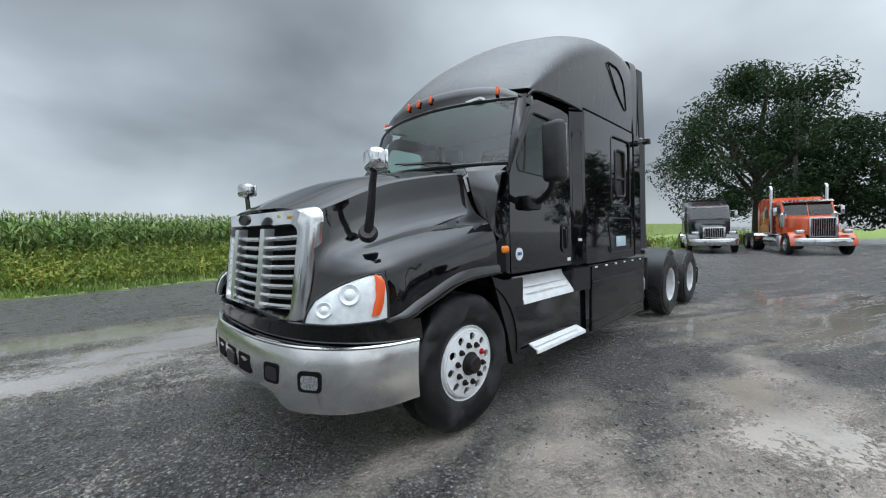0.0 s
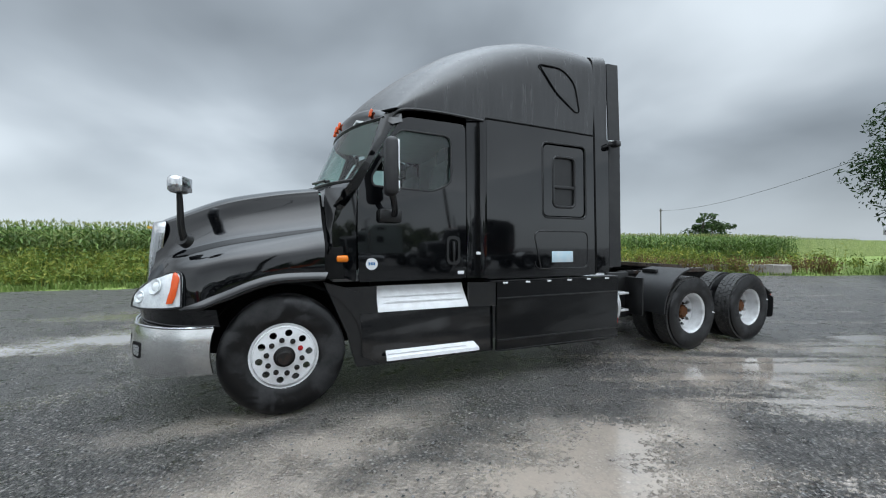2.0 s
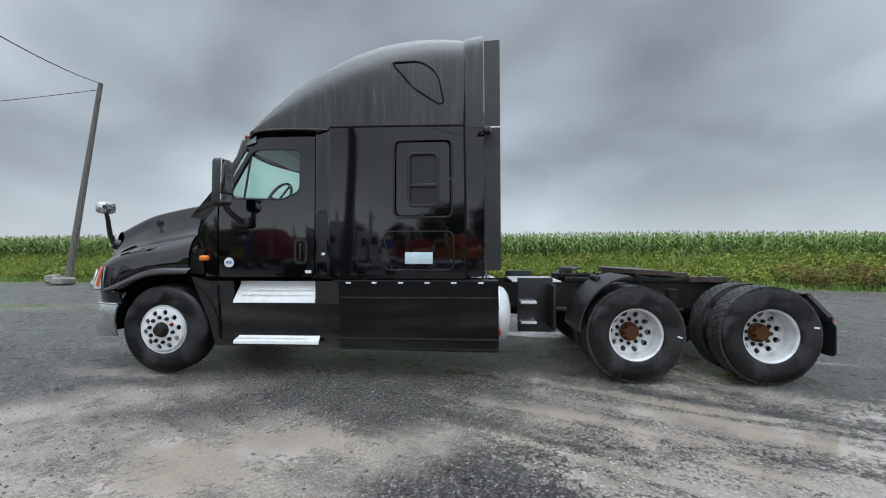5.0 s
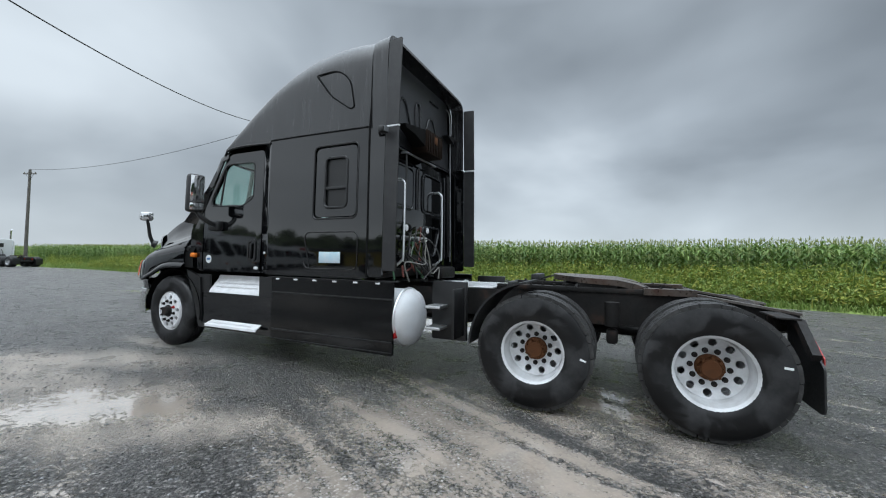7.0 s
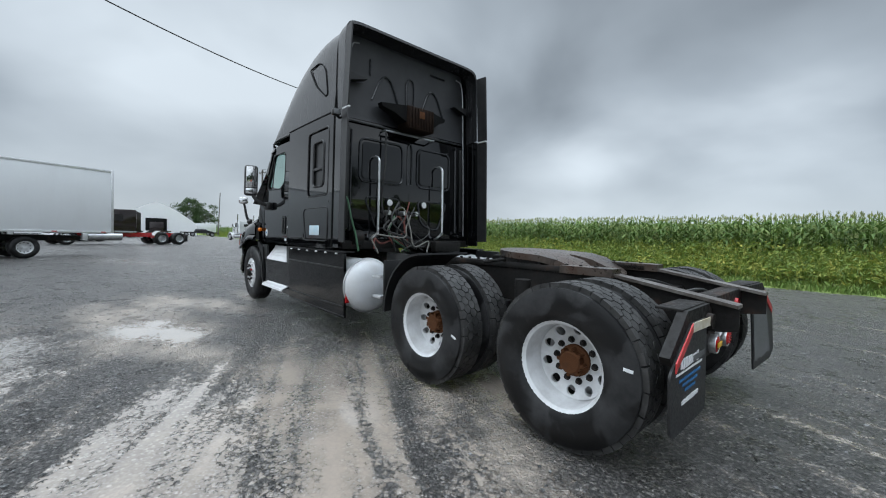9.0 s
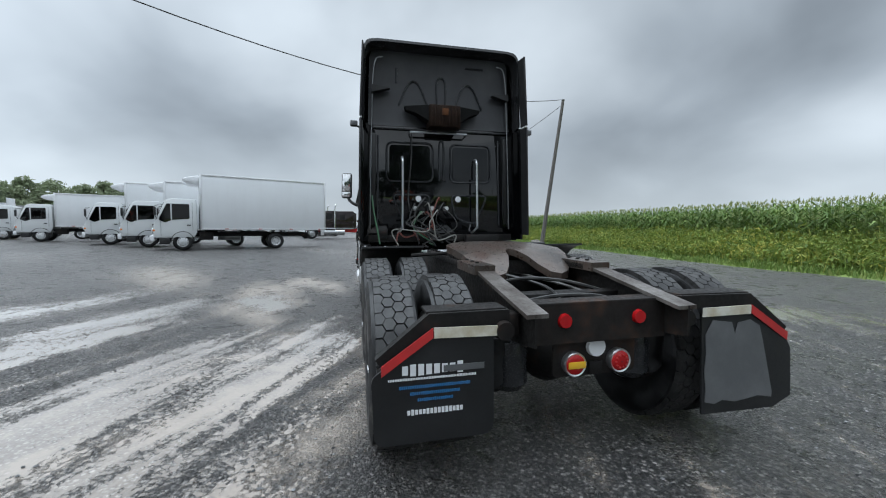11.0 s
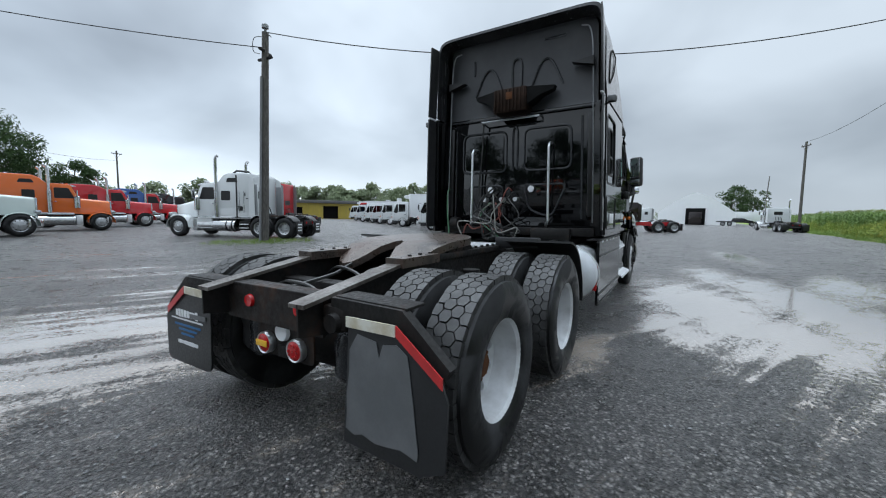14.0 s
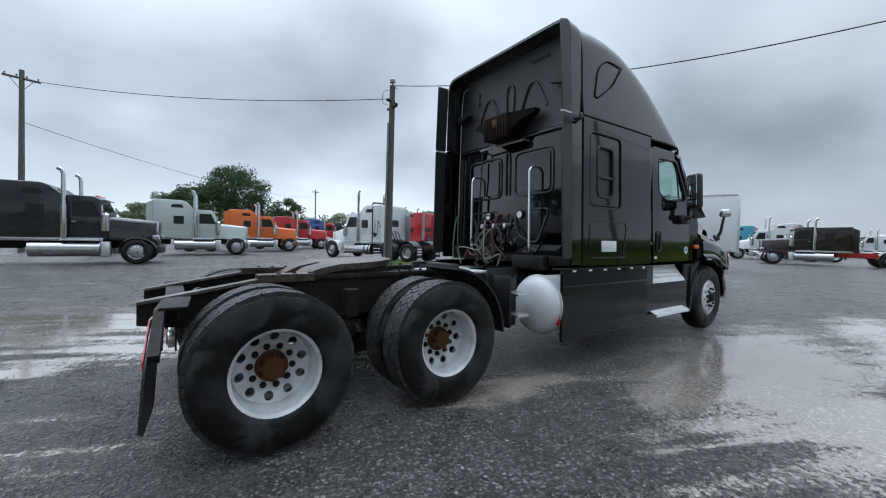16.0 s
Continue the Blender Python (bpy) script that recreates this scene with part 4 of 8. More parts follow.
# --- hood with fenders, one smooth skin
HOOD = [
    [(-.905, 0, 1.635), (-.78, 0, 1.70), (-.40, 0, 1.865), (0, 0, 1.955), (.28, 0, 1.995)],
    [(-.875, .42, 1.63), (-.75, .44, 1.69), (-.38, .46, 1.85), (.02, .47, 1.94), (.34, .48, 1.985)],
    [(-.842, .64, 1.60), (-.71, .675, 1.656), (-.338, .71, 1.81), (.045, .735, 1.892), (.42, .765, 1.95)],
    [(-.835, .68, 1.585), (-.70, .715, 1.64), (-.33, .755, 1.79), (.05, .785, 1.876), (.44, .815, 1.935)],
    [(-.832, .692, 1.56), (-.692, .729, 1.612), (-.328, .769, 1.758), (.052, .799, 1.842), (.445, .829, 1.90)],
    [(-.825, .725, 1.45), (-.67, .768, 1.49), (-.32, .808, 1.62), (.06, .838, 1.70), (.455, .868, 1.77)],
    [(-.83, .765, 1.31), (-.66, .832, 1.375), (-.33, .885, 1.475), (.06, .92, 1.55), (.46, .95, 1.615)],
    [(-.855, .795, 1.19), (-.66, .965, 1.30), (-.33, 1.03, 1.40), (.06, 1.06, 1.465), (.46, 1.08, 1.525)],
    [(-.89, .815, 1.08), (-.64, 1.07, 1.22), (-.33, 1.125, 1.31), (.06, 1.145, 1.365), (.465, 1.15, 1.40)],
    [(-.925, .83, 1.00), (-.60, 1.115, 1.07), (-.33, 1.158, 1.165), (.06, 1.172, 1.25), (.46, 1.165, 1.27)],
    [(-.945, .83, .925), (-.56, 1.14, .93), (-.31, 1.165, 1.01), (.04, 1.175, 1.135), (.47, 1.165, 1.155)]]
half = net(HOOD, 71, 30)
bm = B()
full = [[flip(p, -1) for p in r] for r in reversed(half)][:-1] + half
rings(bm, full)
solid(bm, 0.02)
hood = part("hood", bm, M["black"], truck, "glossy black sloping hood with wide fenders", 60)
for s in (-1, 1):
    lip = [flip(p, s) for p in half[-1]]
    bm = B()
    rows = []
    for d, o_ in ((.045, .002), (.02, .022), (-.012, .034), (-.03, .030), (-.035, .0)):
        r_ = []
        for p in lip[7:]:
            q = Vector((p[0] - FX, 0, p[2] - .515)).normalized()
            r_.append((p[0] + q.x * d, p[1] + s * o_, p[2] + q.z * d))
        rows.append(r_)
    rings(bm, rows)
    part("fender_lip", bm, M["black"], truck, "flared black fender lip", 60)
    # wheel well behind the fender
    bm = B()
    rows = []
    for y in (0.62, 1.13):
        rows.append([(FX + 0.02 + 0.63 * math.cos(a) * 1.0, s * y, 0.50 + 0.60 * math.sin(a)) for a in (radians(q) for q in range(-8, 189, 10))])
    rings(bm, rows)
    rings(bm, [[(p[0], s * 0.62, p[2]) for p in rows[0]], [(p[0], s * 0.62, 0.45) for p in rows[0]]])
    part("wheel_well", bm, M["dark"], truck)
    # dark sheet stands for shade in the gap from hood's rear edge to cab
    bm = B()
    er = [r[-1] for r in half[26:]]
    rings(bm, [[(p[0] - .03, s * (p[1] - .022), p[2] - .02) for p in er], [(p[0] + .16, s * (p[1] - .03), p[2] - .03) for p in er]])
    part("hood_channel", bm, M["dark"], truck)


# --- grille
def ring_loop(hy, z0, z1, dx, n=10, r=0.10, crown=0.03):
    pts = rounded([(-hy * 0.97, z0), (hy * 0.97, z0), (hy, z1), (-hy, z1)], r, n)
    out = []
    for y, z in pts:
        t = (z - 0.86) / 0.77
        zz = z + (crown * (1 - (y / 0.75) ** 2) if z > 1.3 else -0.03 * (1 - (y / 0.75) ** 2) * (1 if z < 1.1 else 0))
        out.append((-1.0 + 0.085 * t + 0.10 * (y / 0.72) ** 2 + dx, y, zz))
    return out


bm = B()
loops = [ring_loop(.765, .855, 1.625, .05), ring_loop(.755, .865, 1.615, 0.0), ring_loop(.715, .885, 1.60, -.035), ring_loop(.655, .945, 1.51, -.03, r=.08), ring_loop(.635, .965, 1.49, .0, r=.08), ring_loop(.63, .97, 1.485, .06, r=.08)]
rings(bm, loops, True)
grille = part("grille", bm, M["chrome"], truck, "chrome grille surround with horizontal bars", 40)
bm = B()
vs = [bm.verts.new(p) for p in ring_loop(.64, .96, 1.50, .055, r=.08)]
bm.faces.new(vs)
part("grille_mesh", bm, M["dark"], grille, "black mesh behind the grille bars")
for i in range(8):
    z = 1.005 + i * 0.062
    t = (z - 0.86) / 0.77
    bm = B()
    rows = []
    for k in range(17):
        y = -0.635 + 1.27 * k / 16
        x = -1.0 + 0.085 * t + 0.10 * (y / 0.72) ** 2 + 0.01
        zz = z - 0.02 * (1 - (y / .64) ** 2)
        rows.append([(x - .028, y, zz + .002), (x - .016, y, zz + .016), (x + .03, y, zz + .012), (x + .03, y, zz - .012), (x - .016, y, zz - .014)])
    rings(bm, rows, True, True)
    part("grille_bar", bm, M["chrome"], grille)
for y in (-.26, .26):
    bm = B()
    rows = []
    for k in range(9):
        z = .965 + .53 * k / 8
        x = -1.0 + 0.085 * (z - .86) / .77 + 0.10 * (y / .72) ** 2
        rows.append([(x - .030, y - .036, z), (x - .030, y + .036, z), (x + .04, y + .03, z), (x + .04, y - .03, z)])
    rings(bm, rows, True, True)
    part("grille_post", bm, M["alu"], grille)
bm = B()
rows = [[(-.965 - d, .11 * q * math.cos(a), 1.562 + .04 * q * math.sin(a)) for a in (2 * math.pi * i / 24 for i in range(24))] for q, d in ((1, 0), (1, .016), (.8, .02), (.75, .014))]
rings(bm, rows, True, True)
part("badge", bm, M["trim"], grille, "dark oval badge")
bm = B()
box(bm, (-.93, -.50, 1.575), (.006, .07, .022), 0.002, Matrix.Rotation(radians(-12), 3, "Z"))
part("sticker", bm, M["yellow"], grille, "small yellow-green sticker")

# --- bumper
PLAN = [(-1.07, 0), (-1.065, .25), (-1.04, .48), (-.985, .70), (-.90, .87), (-.76, 1.03), (-.58, 1.135), (-.37, 1.185)]
plan = spline([(x, y, 0) for x, y in PLAN], 30)
bm = B()
rows = []
for k in range(9):
    v = k / 8
    row = []
    for p in plan:
        y = p[1]
        low = 0.50 if y < .50 else (0.50 - 0.10 * min(1, (y - .50) / .16))
        low += 0.03 * max(0, (y - .9) / .28) ** 2
        z = low + (0.785 - low) * v
        bul = 0.025 * math.sin(math.pi * min(1, v * 1.05)) - 0.012 * (v > .95)
        d = Vector((-1.0, p[1] * 0.6, 0)).normalized()
        row.append((p[0] + d.x * bul, p[1] + d.y * bul, z))
    rows.append(row)
rows = [[flip(p, -1) for p in reversed(r)][:-1] + r for r in rows]
rings(bm, rows)
solid(bm, 0.018)
bumper = part("bumper", bm, M["bumper"], truck, "chromed steel bumper, slightly scuffed", 50)
bm = B()
tube(bm, [(p[0] - .004, p[1], p[2] + .004) for p in rows[-1]], 0.011, 6)
part("bumper_edge", bm, M["chrome"], bumper)


def on_bumper(y, z, out):
    q = min(plan, key=lambda p: abs(p[1] - abs(y)))
    i = [tuple(p) for p in plan].index(tuple(q))
    a, b = plan[max(0, i - 1)], plan[min(len(plan) - 1, i + 1)]
    n = Vector((b[0] - a[0], b[1] - a[1], 0)).normalized()
    nrm = Vector((-n.y, n.x, 0))
    if nrm.x > 0:
        nrm = -nrm
    c = Vector((q[0], q[1], z)) + nrm * out
    if y < 0:
        c.y, nrm.y = -c.y, -nrm.y
    ang = math.atan2(nrm.y, nrm.x)
    return c, Matrix.Rotation(ang, 3, "Z")


def inset(bm, y, z, w, h, r, out, th):
    c, m3 = on_bumper(y, z, out)
    sheet(bm, rounded([(-w / 2, -h / 2), (w / 2, -h / 2), (w / 2, h / 2), (-w / 2, h / 2)], r, 5), [], lambda u, v, d: c + m3 @ Vector((-d, u, v)), th)


for s in (-1, 1):
    for y, z, w, h in ((.845, .60, .155, .125), (.60, .615, .15, .125)):
        bm = B()
        inset(bm, s * y, z, w, h, .035, .024, .03)
        fog = part("fog_lamp", bm, M["dark"], bumper, "black recessed fog lamp housing")
        bm = B()
        inset(bm, s * y, z - .004, w * .72, h * .66, .025, .0265, .02)
        part("fog_lens", bm, M["reflector"] if y > .7 else M["trim"], fog)
for y in (-.22, 0, .22):
    bm = B()
    inset(bm, y, .615, .19, .12, .02, .024, .03)
    part("bumper_vent", bm, M["dark"], bumper)
bm = B()
inset(bm, 0, .60, .16, .08, .005, .034, .02)
part("number_plate", bm, M["trim"], bumper)
# dark band between bumper and hood
bm = B()
rows = []
for k in range(4):
    v = k / 3
    rows.append([(p[0] + .045 - .022 * v, p[1] - .012 + .006 * v, .79 + .135 * v) for p in plan])
rows = [[flip(p, -1) for p in reversed(r)][:-1] + r for r in rows]
rings(bm, rows)
solid(bm, 0.02)
part("bumper_filler", bm, M["black"], truck, "black plastic filler above the bumper", 50)

# --- headlights
for s in (-1, 1):
    HL = [[(-.955, .862, .945), (-.85, 1.0, .94), (-.68, 1.115, .945), (-.50, 1.178, .965)],
          [(-.945, .872, .995), (-.835, 1.0, 1.03), (-.675, 1.108, 1.06), (-.50, 1.18, 1.08)],
          [(-.925, .885, 1.04), (-.815, .985, 1.11), (-.67, 1.085, 1.165), (-.505, 1.172, 1.17)],
          [(-.90, .895, 1.08), (-.79, .97, 1.155), (-.655, 1.065, 1.212), (-.54, 1.145, 1.215)]]
    HL = [[p[0], p[1], p[2], tuple(a * .42 + b * .58 for a, b in zip(p[2], p[3]))] for p in HL]
    g = net(HL, 12, 20)
    cut = [16, 16, 15, 15, 15, 14, 14, 13, 13, 13, 13, 13]

    def outb(p, d):
        n = Vector((-.62, .72, .25)).normalized()
        return flip((p[0] + n.x * d, p[1] + n.y * d, p[2] + n.z * d), s)

    bm = B()
    rings(bm, [[outb(p, .004) for p in r] for r in g])
    solid(bm, 0.012)
    lamp = part("headlight", bm, M["lamp_white"], truck, "clear headlight with amber side marker", 60)
    bm = B()
    rings(bm, [[outb(p, .034 - .026 * (max(abs(i - 5.5) / 5.5, abs(j - 9.5) / 9.5) ** 4)) for j, p in enumerate(r[:14])] for i, r in enumerate(g)])
    part("headlight_lens", bm, M["lens"], lamp, "", 60)
    bm = B()
    rows = []
    for i, r in enumerate(g):
        q = spline(r, 60)
        j0 = 39.0 + 8.0 * math.sin(math.pi * .5 * min(1, i / 8))
        j1 = 47.0 + 10.5 * math.sin(math.pi * .5 * min(1, i / 7)) - 6.0 * max(0, (i - 8) / 3) ** 2
        rows.append([outb(q[int(round(j0 + (j1 - j0) * k / 6))], .024 - .006 * abs(k - 3) / 3 - .014 * (i in (0, 11))) for k in range(7)])
    rings(bm, rows[1:])
    solid(bm, 0.004)
    part("side_marker", bm, M["orange"], lamp, "orange side marker", 60)
    for j, i, rr in ((9, 6, .058), (4, 4, .044)):
        c = Vector(outb(g[i][j], .010))
        bm = B()
        n = Vector((-.62, s * .72, .25)).normalized()
        u = n.orthogonal().normalized()
        w_ = n.cross(u)
        rows = []
        for rad, d in ((rr * 1.08, 0.0), (rr, .007), (rr * .9, .004), (rr * .6, -.004), (rr * .45, .004), (rr * .2, .010), (rr * .02, .011)):
            rows.append([c + n * d + (u * math.cos(t_) + w_ * math.sin(t_)) * rad for t_ in (2 * math.pi * k / 24 for k in range(24))])
        rings(bm, rows, True)
        part("projector", bm, M["lamp_white"], lamp, "bright round reflector")
    bm = B()
    tube(bm, [outb(p, .006) for p in g[0]] + [outb(r[-1], .006) for r in g[1:]] + [outb(p, .006) for p in reversed(g[-1])] + [outb(r[0], .006) for r in reversed(g[:-1])], .007, 6)
    part("headlight_seal", bm, M["trim"], lamp)

# --- hood mirrors and door mirrors
for s in (-1, 1):
    bm = B()
    cyl(bm, (-.57, s * .955, 1.455), (-.60, s * .995, 1.475), .062, .05, 16)
    tube(bm, [(-.59, s * .985, 1.47), (-.60, s * 1.03, 1.58), (-.60, s * 1.055, 1.74), (-.60, s * 1.075, 1.82)], .028, 8, 10, .02)
    mir = part("hood_mirror", bm, M["satin"], truck, "convex hood mirror on a black stalk")
    bm = B()
    box(bm, (-.60, s * 1.085, 1.885), (.11, .17, .135), .04, Matrix.Rotation(radians(s * 18), 3, "Z"), 3)
    part("mirror_shell", bm, M["chrome"], mir, "chrome mirror shell", 50)
    bm = B()
    box(bm, (-.55, s * 1.10, 1.885), (.02, .14, .11), .008, Matrix.Rotation(radians(s * 18), 3, "Z"))
    part("mirror_glass", bm, M["mirror"], mir)
    rm = Matrix.Rotation(radians(-7 if s < 0 else -24), 3, "Z")
    mx_, my_ = (.99, 1.39) if s < 0 else (1.02, 1.27)
    bm = B()
    box(bm, (mx_, s * my_, 2.105), (.115, .205, .50), .045, rm, 3)
    mir = part("door_mirror", bm, M["trim"], truck, "large black door mirror housing", 50)
    bm = B()
    box(bm, Vector((mx_, s * my_, 2.16)) + rm @ Vector((.056, 0, 0)), (.012, .165, .34), .005, rm)
    part("mirror_glass", bm, M["mirror"], mir)
    bm = B()
    box(bm, Vector((mx_, s * my_, 1.93)) + rm @ Vector((.056, 0, 0)), (.012, .165, .09), .005, rm)
    part("wide_mirror", bm, M["mirror"], mir)
    bm = B()
    tube(bm, [(1.0, s * (my_ - .03), 1.89), (1.03, s * (my_ - .06), 1.81), (1.07, s * 1.22, 1.73), (1.08, s * 1.11, 1.70)], .03, 8, 10)
    box(bm, (1.05, s * 1.125, 1.70), (.22, .09, .13), .03)
    part("mirror_arm", bm, M["satin"], mir)

# --- cab sides
W = 1.155  # half width of the sleeper
DW = 1.083  # half width at the doors


def side(s):
    return lambda u, v, d: (u, s * (W - d), v)


DOOR = rounded([(.77, 1.09), (1.865, 1.09), (1.865, 2.665), (1.19, 2.665), (.765, 1.96), (.755, 1.5)], [.02, .05, .07, .10, .05, .05], 5)
WIN = rounded([(.90, 1.975), (1.50, 1.955), (1.70, 2.05), (1.70, 2.525), (1.155, 2.535), (.885, 2.06)], [.04, .06, .07, .08, .08, .04], 5)
for s in (-1, 1):
    bm = B()
    sheet(bm, DOOR, [WIN], lambda u, v, d: (u, s * (DW + .004 - d - (.02 * max(0, v - 1.95))), v), .05)
    door = part("door", bm, M["black"], truck, "glossy black cab door with a large window")
    bm = B()
    vs = [bm.verts.new((u, s * (DW - .022 - .02 * max(0, v - 1.95)), v)) for u, v in WIN]
    bm.faces.new(vs)
    gl = part("door_glass", bm, M["glass"], door)
    gl.visible_shadow = False
    bm = B()
    tube(bm, [(u, s * (DW + .0 - .02 * max(0, v - 1.95)), v) for u, v in WIN + WIN[:1]], .011, 6)
    part("window_seal", bm, M["trim"], door)
    bm = B()
    box(bm, (1.075, s * (DW - .03), 2.24), (.02, .02, .56), .004, Matrix.Rotation(radians(9), 3, "Y"))
    part("window_divider", bm, M["trim"], door)
    bm = B()
    sheet(bm, rounded([(1.64, 1.23), (1.79, 1.23), (1.79, 1.52), (1.64, 1.52)], .065, 6), [rounded([(1.665, 1.26), (1.765, 1.26), (1.765, 1.49), (1.665, 1.49)], .045, 6)], lambda u, v, d: (u, s * (DW + .014 - d), v), .02)
    hd = part("door_handle", bm, M["satin"], door, "black recessed door handle")
    bm = B()
    box(bm, (1.715, s * (DW + .018), 1.365), (.028, .026, .20), .01)
    part("handle_grip", bm, M["satin"], hd)
    bm = B()
    cyl(bm, (.885, s * (DW + .004), 1.253), (.885, s * (DW + .009), 1.253), .055, None, 24)
    part("door_sticker", bm, M["white"], door, "round white sticker")
    bm = B()
    for k in range(3):
        box(bm, (.885 - .022 + .022 * k, s * (DW + .0105), 1.255), (.016, .003, .028), 0)
    part("sticker_print", bm, M["blue_bar"], door)
    for u, v, a, b in ((1.80, 1.15, .07, .035),):
        bm = B()
        box(bm, (u, s * (DW + .006), v), (a, .004, b), 0.001)
        part("door_label", bm, M["white"], door, "small white label")
    # quarter body ahead of the door, with the amber lamp
    bm = B()
    sheet(bm, rounded([(.53, 1.17), (.745, 1.09), (.745, 1.95), (.62, 1.93), (.53, 1.60)], .03, 4), [], lambda u, v, d: (u, s * (1.112 - .12 * max(0, u - .56) - d), v), .06)
    cowl = part("cowl_side", bm, M["black"], truck)
    bm = B()
    box(bm, (.615, s * 1.122, 1.305), (.105, .05, .062), .02, None, 3)
    part("turn_signal", bm, M["amber"], cowl, "amber turn signal")
    bm = B()
    o_ = [(.53, 1.108, 1.20), (.53, 1.108, 1.40), (.54, 1.105, 1.62), (.58, 1.10, 1.80), (.70, 1.075, 1.955)]
    i_ = [(.50, 1.13, 1.20), (.49, 1.10, 1.42), (.49, .96, 1.62), (.485, .89, 1.80), (.50, .84, 1.955)]
    rings(bm, [[flip(tuple(p), s) for p in spline(r, 14)] for r in (o_, [tuple((np.array(p) + np.array(q)) / 2 - np.array((.02, 0, 0))) for p, q in zip(o_, i_)], i_)])
    solid(bm, .015)
    part("cab_corner", bm, M["black"], truck, "", 60)
    # A pillar
    bm = B()
    a = [(.70, DW - .005, 1.93), (.765, DW, 2.0), (1.145, DW - .012, 2.64), (1.175, DW - .012, 2.69)]
    b = [(.80, 1.062, 2.00), (.83, 1.056, 2.07), (1.0, 1.03, 2.62), (1.03, 1.04, 2.68)]
    rows = [spline(a, 10), spline([tuple(np.array(p) * .5 + np.array(q) * .5 + np.array((-.012, .02, 0))) for p, q in zip(a, b)], 10), spline(b, 10)]
    rings(bm, [[flip(tuple(p), s) for p in r] for r in rows])
    solid(bm, 0.02)
    part("a_pillar", bm, M["black"], truck, "", 50)
    # strip between door and sleeper, then the sleeper side
    bm = B()
    rings(bm, [[(x, s * y, z) for z in (1.09, 1.6, 2.2, 2.72)] for x, y in ((1.872, DW - .03), (1.876, DW - .006), (1.93, DW + .012), (2.0, DW + .044), (2.05, W - .008), (2.068, W - .003), (2.069, W - .03))])
    solid(bm, .015)
    part("cab_flare", bm, M["black"], truck, "black panel flaring from the cab to the sleeper", 50)
    bm = B()
    box(bm, (1.985, s * (DW + .040), 1.345), (.045, .012, .028), .003, Matrix.Rotation(radians(s * 26), 3, "Z"))
    part("marker_lamp", bm, M["white"], truck, "tiny white marker")
    bm = B()
    BOXO = rounded([(2.775, 1.735), (3.40, 1.735), (3.40, 2.575), (2.775, 2.575)], .075, 5)
    sheet(bm, rounded([(2.07, 1.08), (3.555, 1.08), (3.525, 2.735), (2.07, 2.735)], .02, 3), [BOXO], side(s), .04)
    slp = part("sleeper_side", bm, M["black"], truck, "flat glossy black sleeper side")
    bm = B()
    BOXI = rounded([(2.80, 1.76), (3.375, 1.76), (3.375, 2.55), (2.80, 2.55)], .065, 5)
    WINB = rounded([(2.935, 1.86), (3.245, 1.86), (3.245, 2.43), (2.935, 2.43)], .07, 5)
    sheet(bm, BOXI, [WINB], lambda u, v, d: (u, s * (W - .012 - d), v), .03)
    pw = part("sleeper_window", bm, M["black"], slp, "recessed sleeper window panel")
    bm = B()
    tube(bm, [(u, s * (W - .004), v) for u, v in BOXO + BOXO[:1]], .012, 6)
    part("window_rim", bm, M["satin"], pw)
    bm = B()
    tube(bm, [(u, s * (W - .012), v) for u, v in WINB + WINB[:1]], .016, 6)
    box(bm, (3.09, s * (W - .014), 2.085), (.31, .02, .035), .006)
    part("window_rim", bm, M["trim"], pw)
    bm = B()
    sheet(bm, WINB, [], lambda u, v, d: (u, s * (W - .03 - d), v), .01)
    part("window_pane", bm, M["satin"], pw, "dark sleeper window pane")
    bm = B()
    tube(bm, [(u, s * (W + .0005), v) for u, v in rounded([(2.67, 1.17), (3.42, 1.17), (3.42, 1.585), (2.67, 1.585)], .08, 5)] + [(2.75, s * (W + .0005), 1.17)], .007, 6)
    part("locker_seam", bm, M["satin"], slp)
    bm = B()
    box(bm, (3.045, s * (W + .004), 1.30), (.30, .006, .125), .002)
    part("sleeper_sticker", bm, M["sticker_blue"] if s < 0 else M["white"], slp, "pale blue and white sticker")
    # side fairing behind the sleeper and its rubber extender
    bm = B()
    sheet(bm, rounded([(3.57, 1.10), (3.745, 1.10), (3.745, 2.70), (3.545, 2.70)], .02, 3), [], lambda u, v, d: (u, s * (W + .015 * (u - 3.55) / .2 - d), v), .03)
    part("side_fairing", bm, M["black"], truck)
    bm = B()
    for z0, z1 in ((1.17, 2.675), (2.70, 3.63)):
        sheet(bm, rounded([(3.75, z0), (3.915, z0), (3.915, z1), (3.75, z1)], .01, 2), [], lambda u, v, d: (u, s * (W + .015 + .10 * (u - 3.75) - .025 * max(0, v - 2.7) - d), v), .018)
    ext = part("side_extender", bm, M["trim"], truck, "grey-black rubber side extender")
    bm = B()
    box(bm, (3.84, s * (W + .01), 2.688), (.15, .03, .016), .003)
    part("extender_clip", bm, M["white"], ext)
    bm = B()
    tube(bm, [(3.68, s * (W + .0), 2.60), (3.70, s * (W + .06), 2.62), (3.74, s * (W + .09), 2.63)], .014, 6)
    box(bm, (3.77, s * (W + .10), 2.63), (.07, .10, .075), .02)
    wl_ = part("work_lamp", bm, M["satin"], truck, "small black work lamp")
    bm = B()
    box(bm, (3.81, s * (W + .10), 2.63), (.012, .085, .06), .004)
    part("lamp_lens", bm, M["grey_lens"], wl_)

# --- roof cap
HU = [(0, .0), (.03, .11), (.09, .27), (.20, .50), (.35, .745), (.495, .905), (.645, 1.01), (.79, 1.05), (.90, 1.045), (1.0, 1.015)]


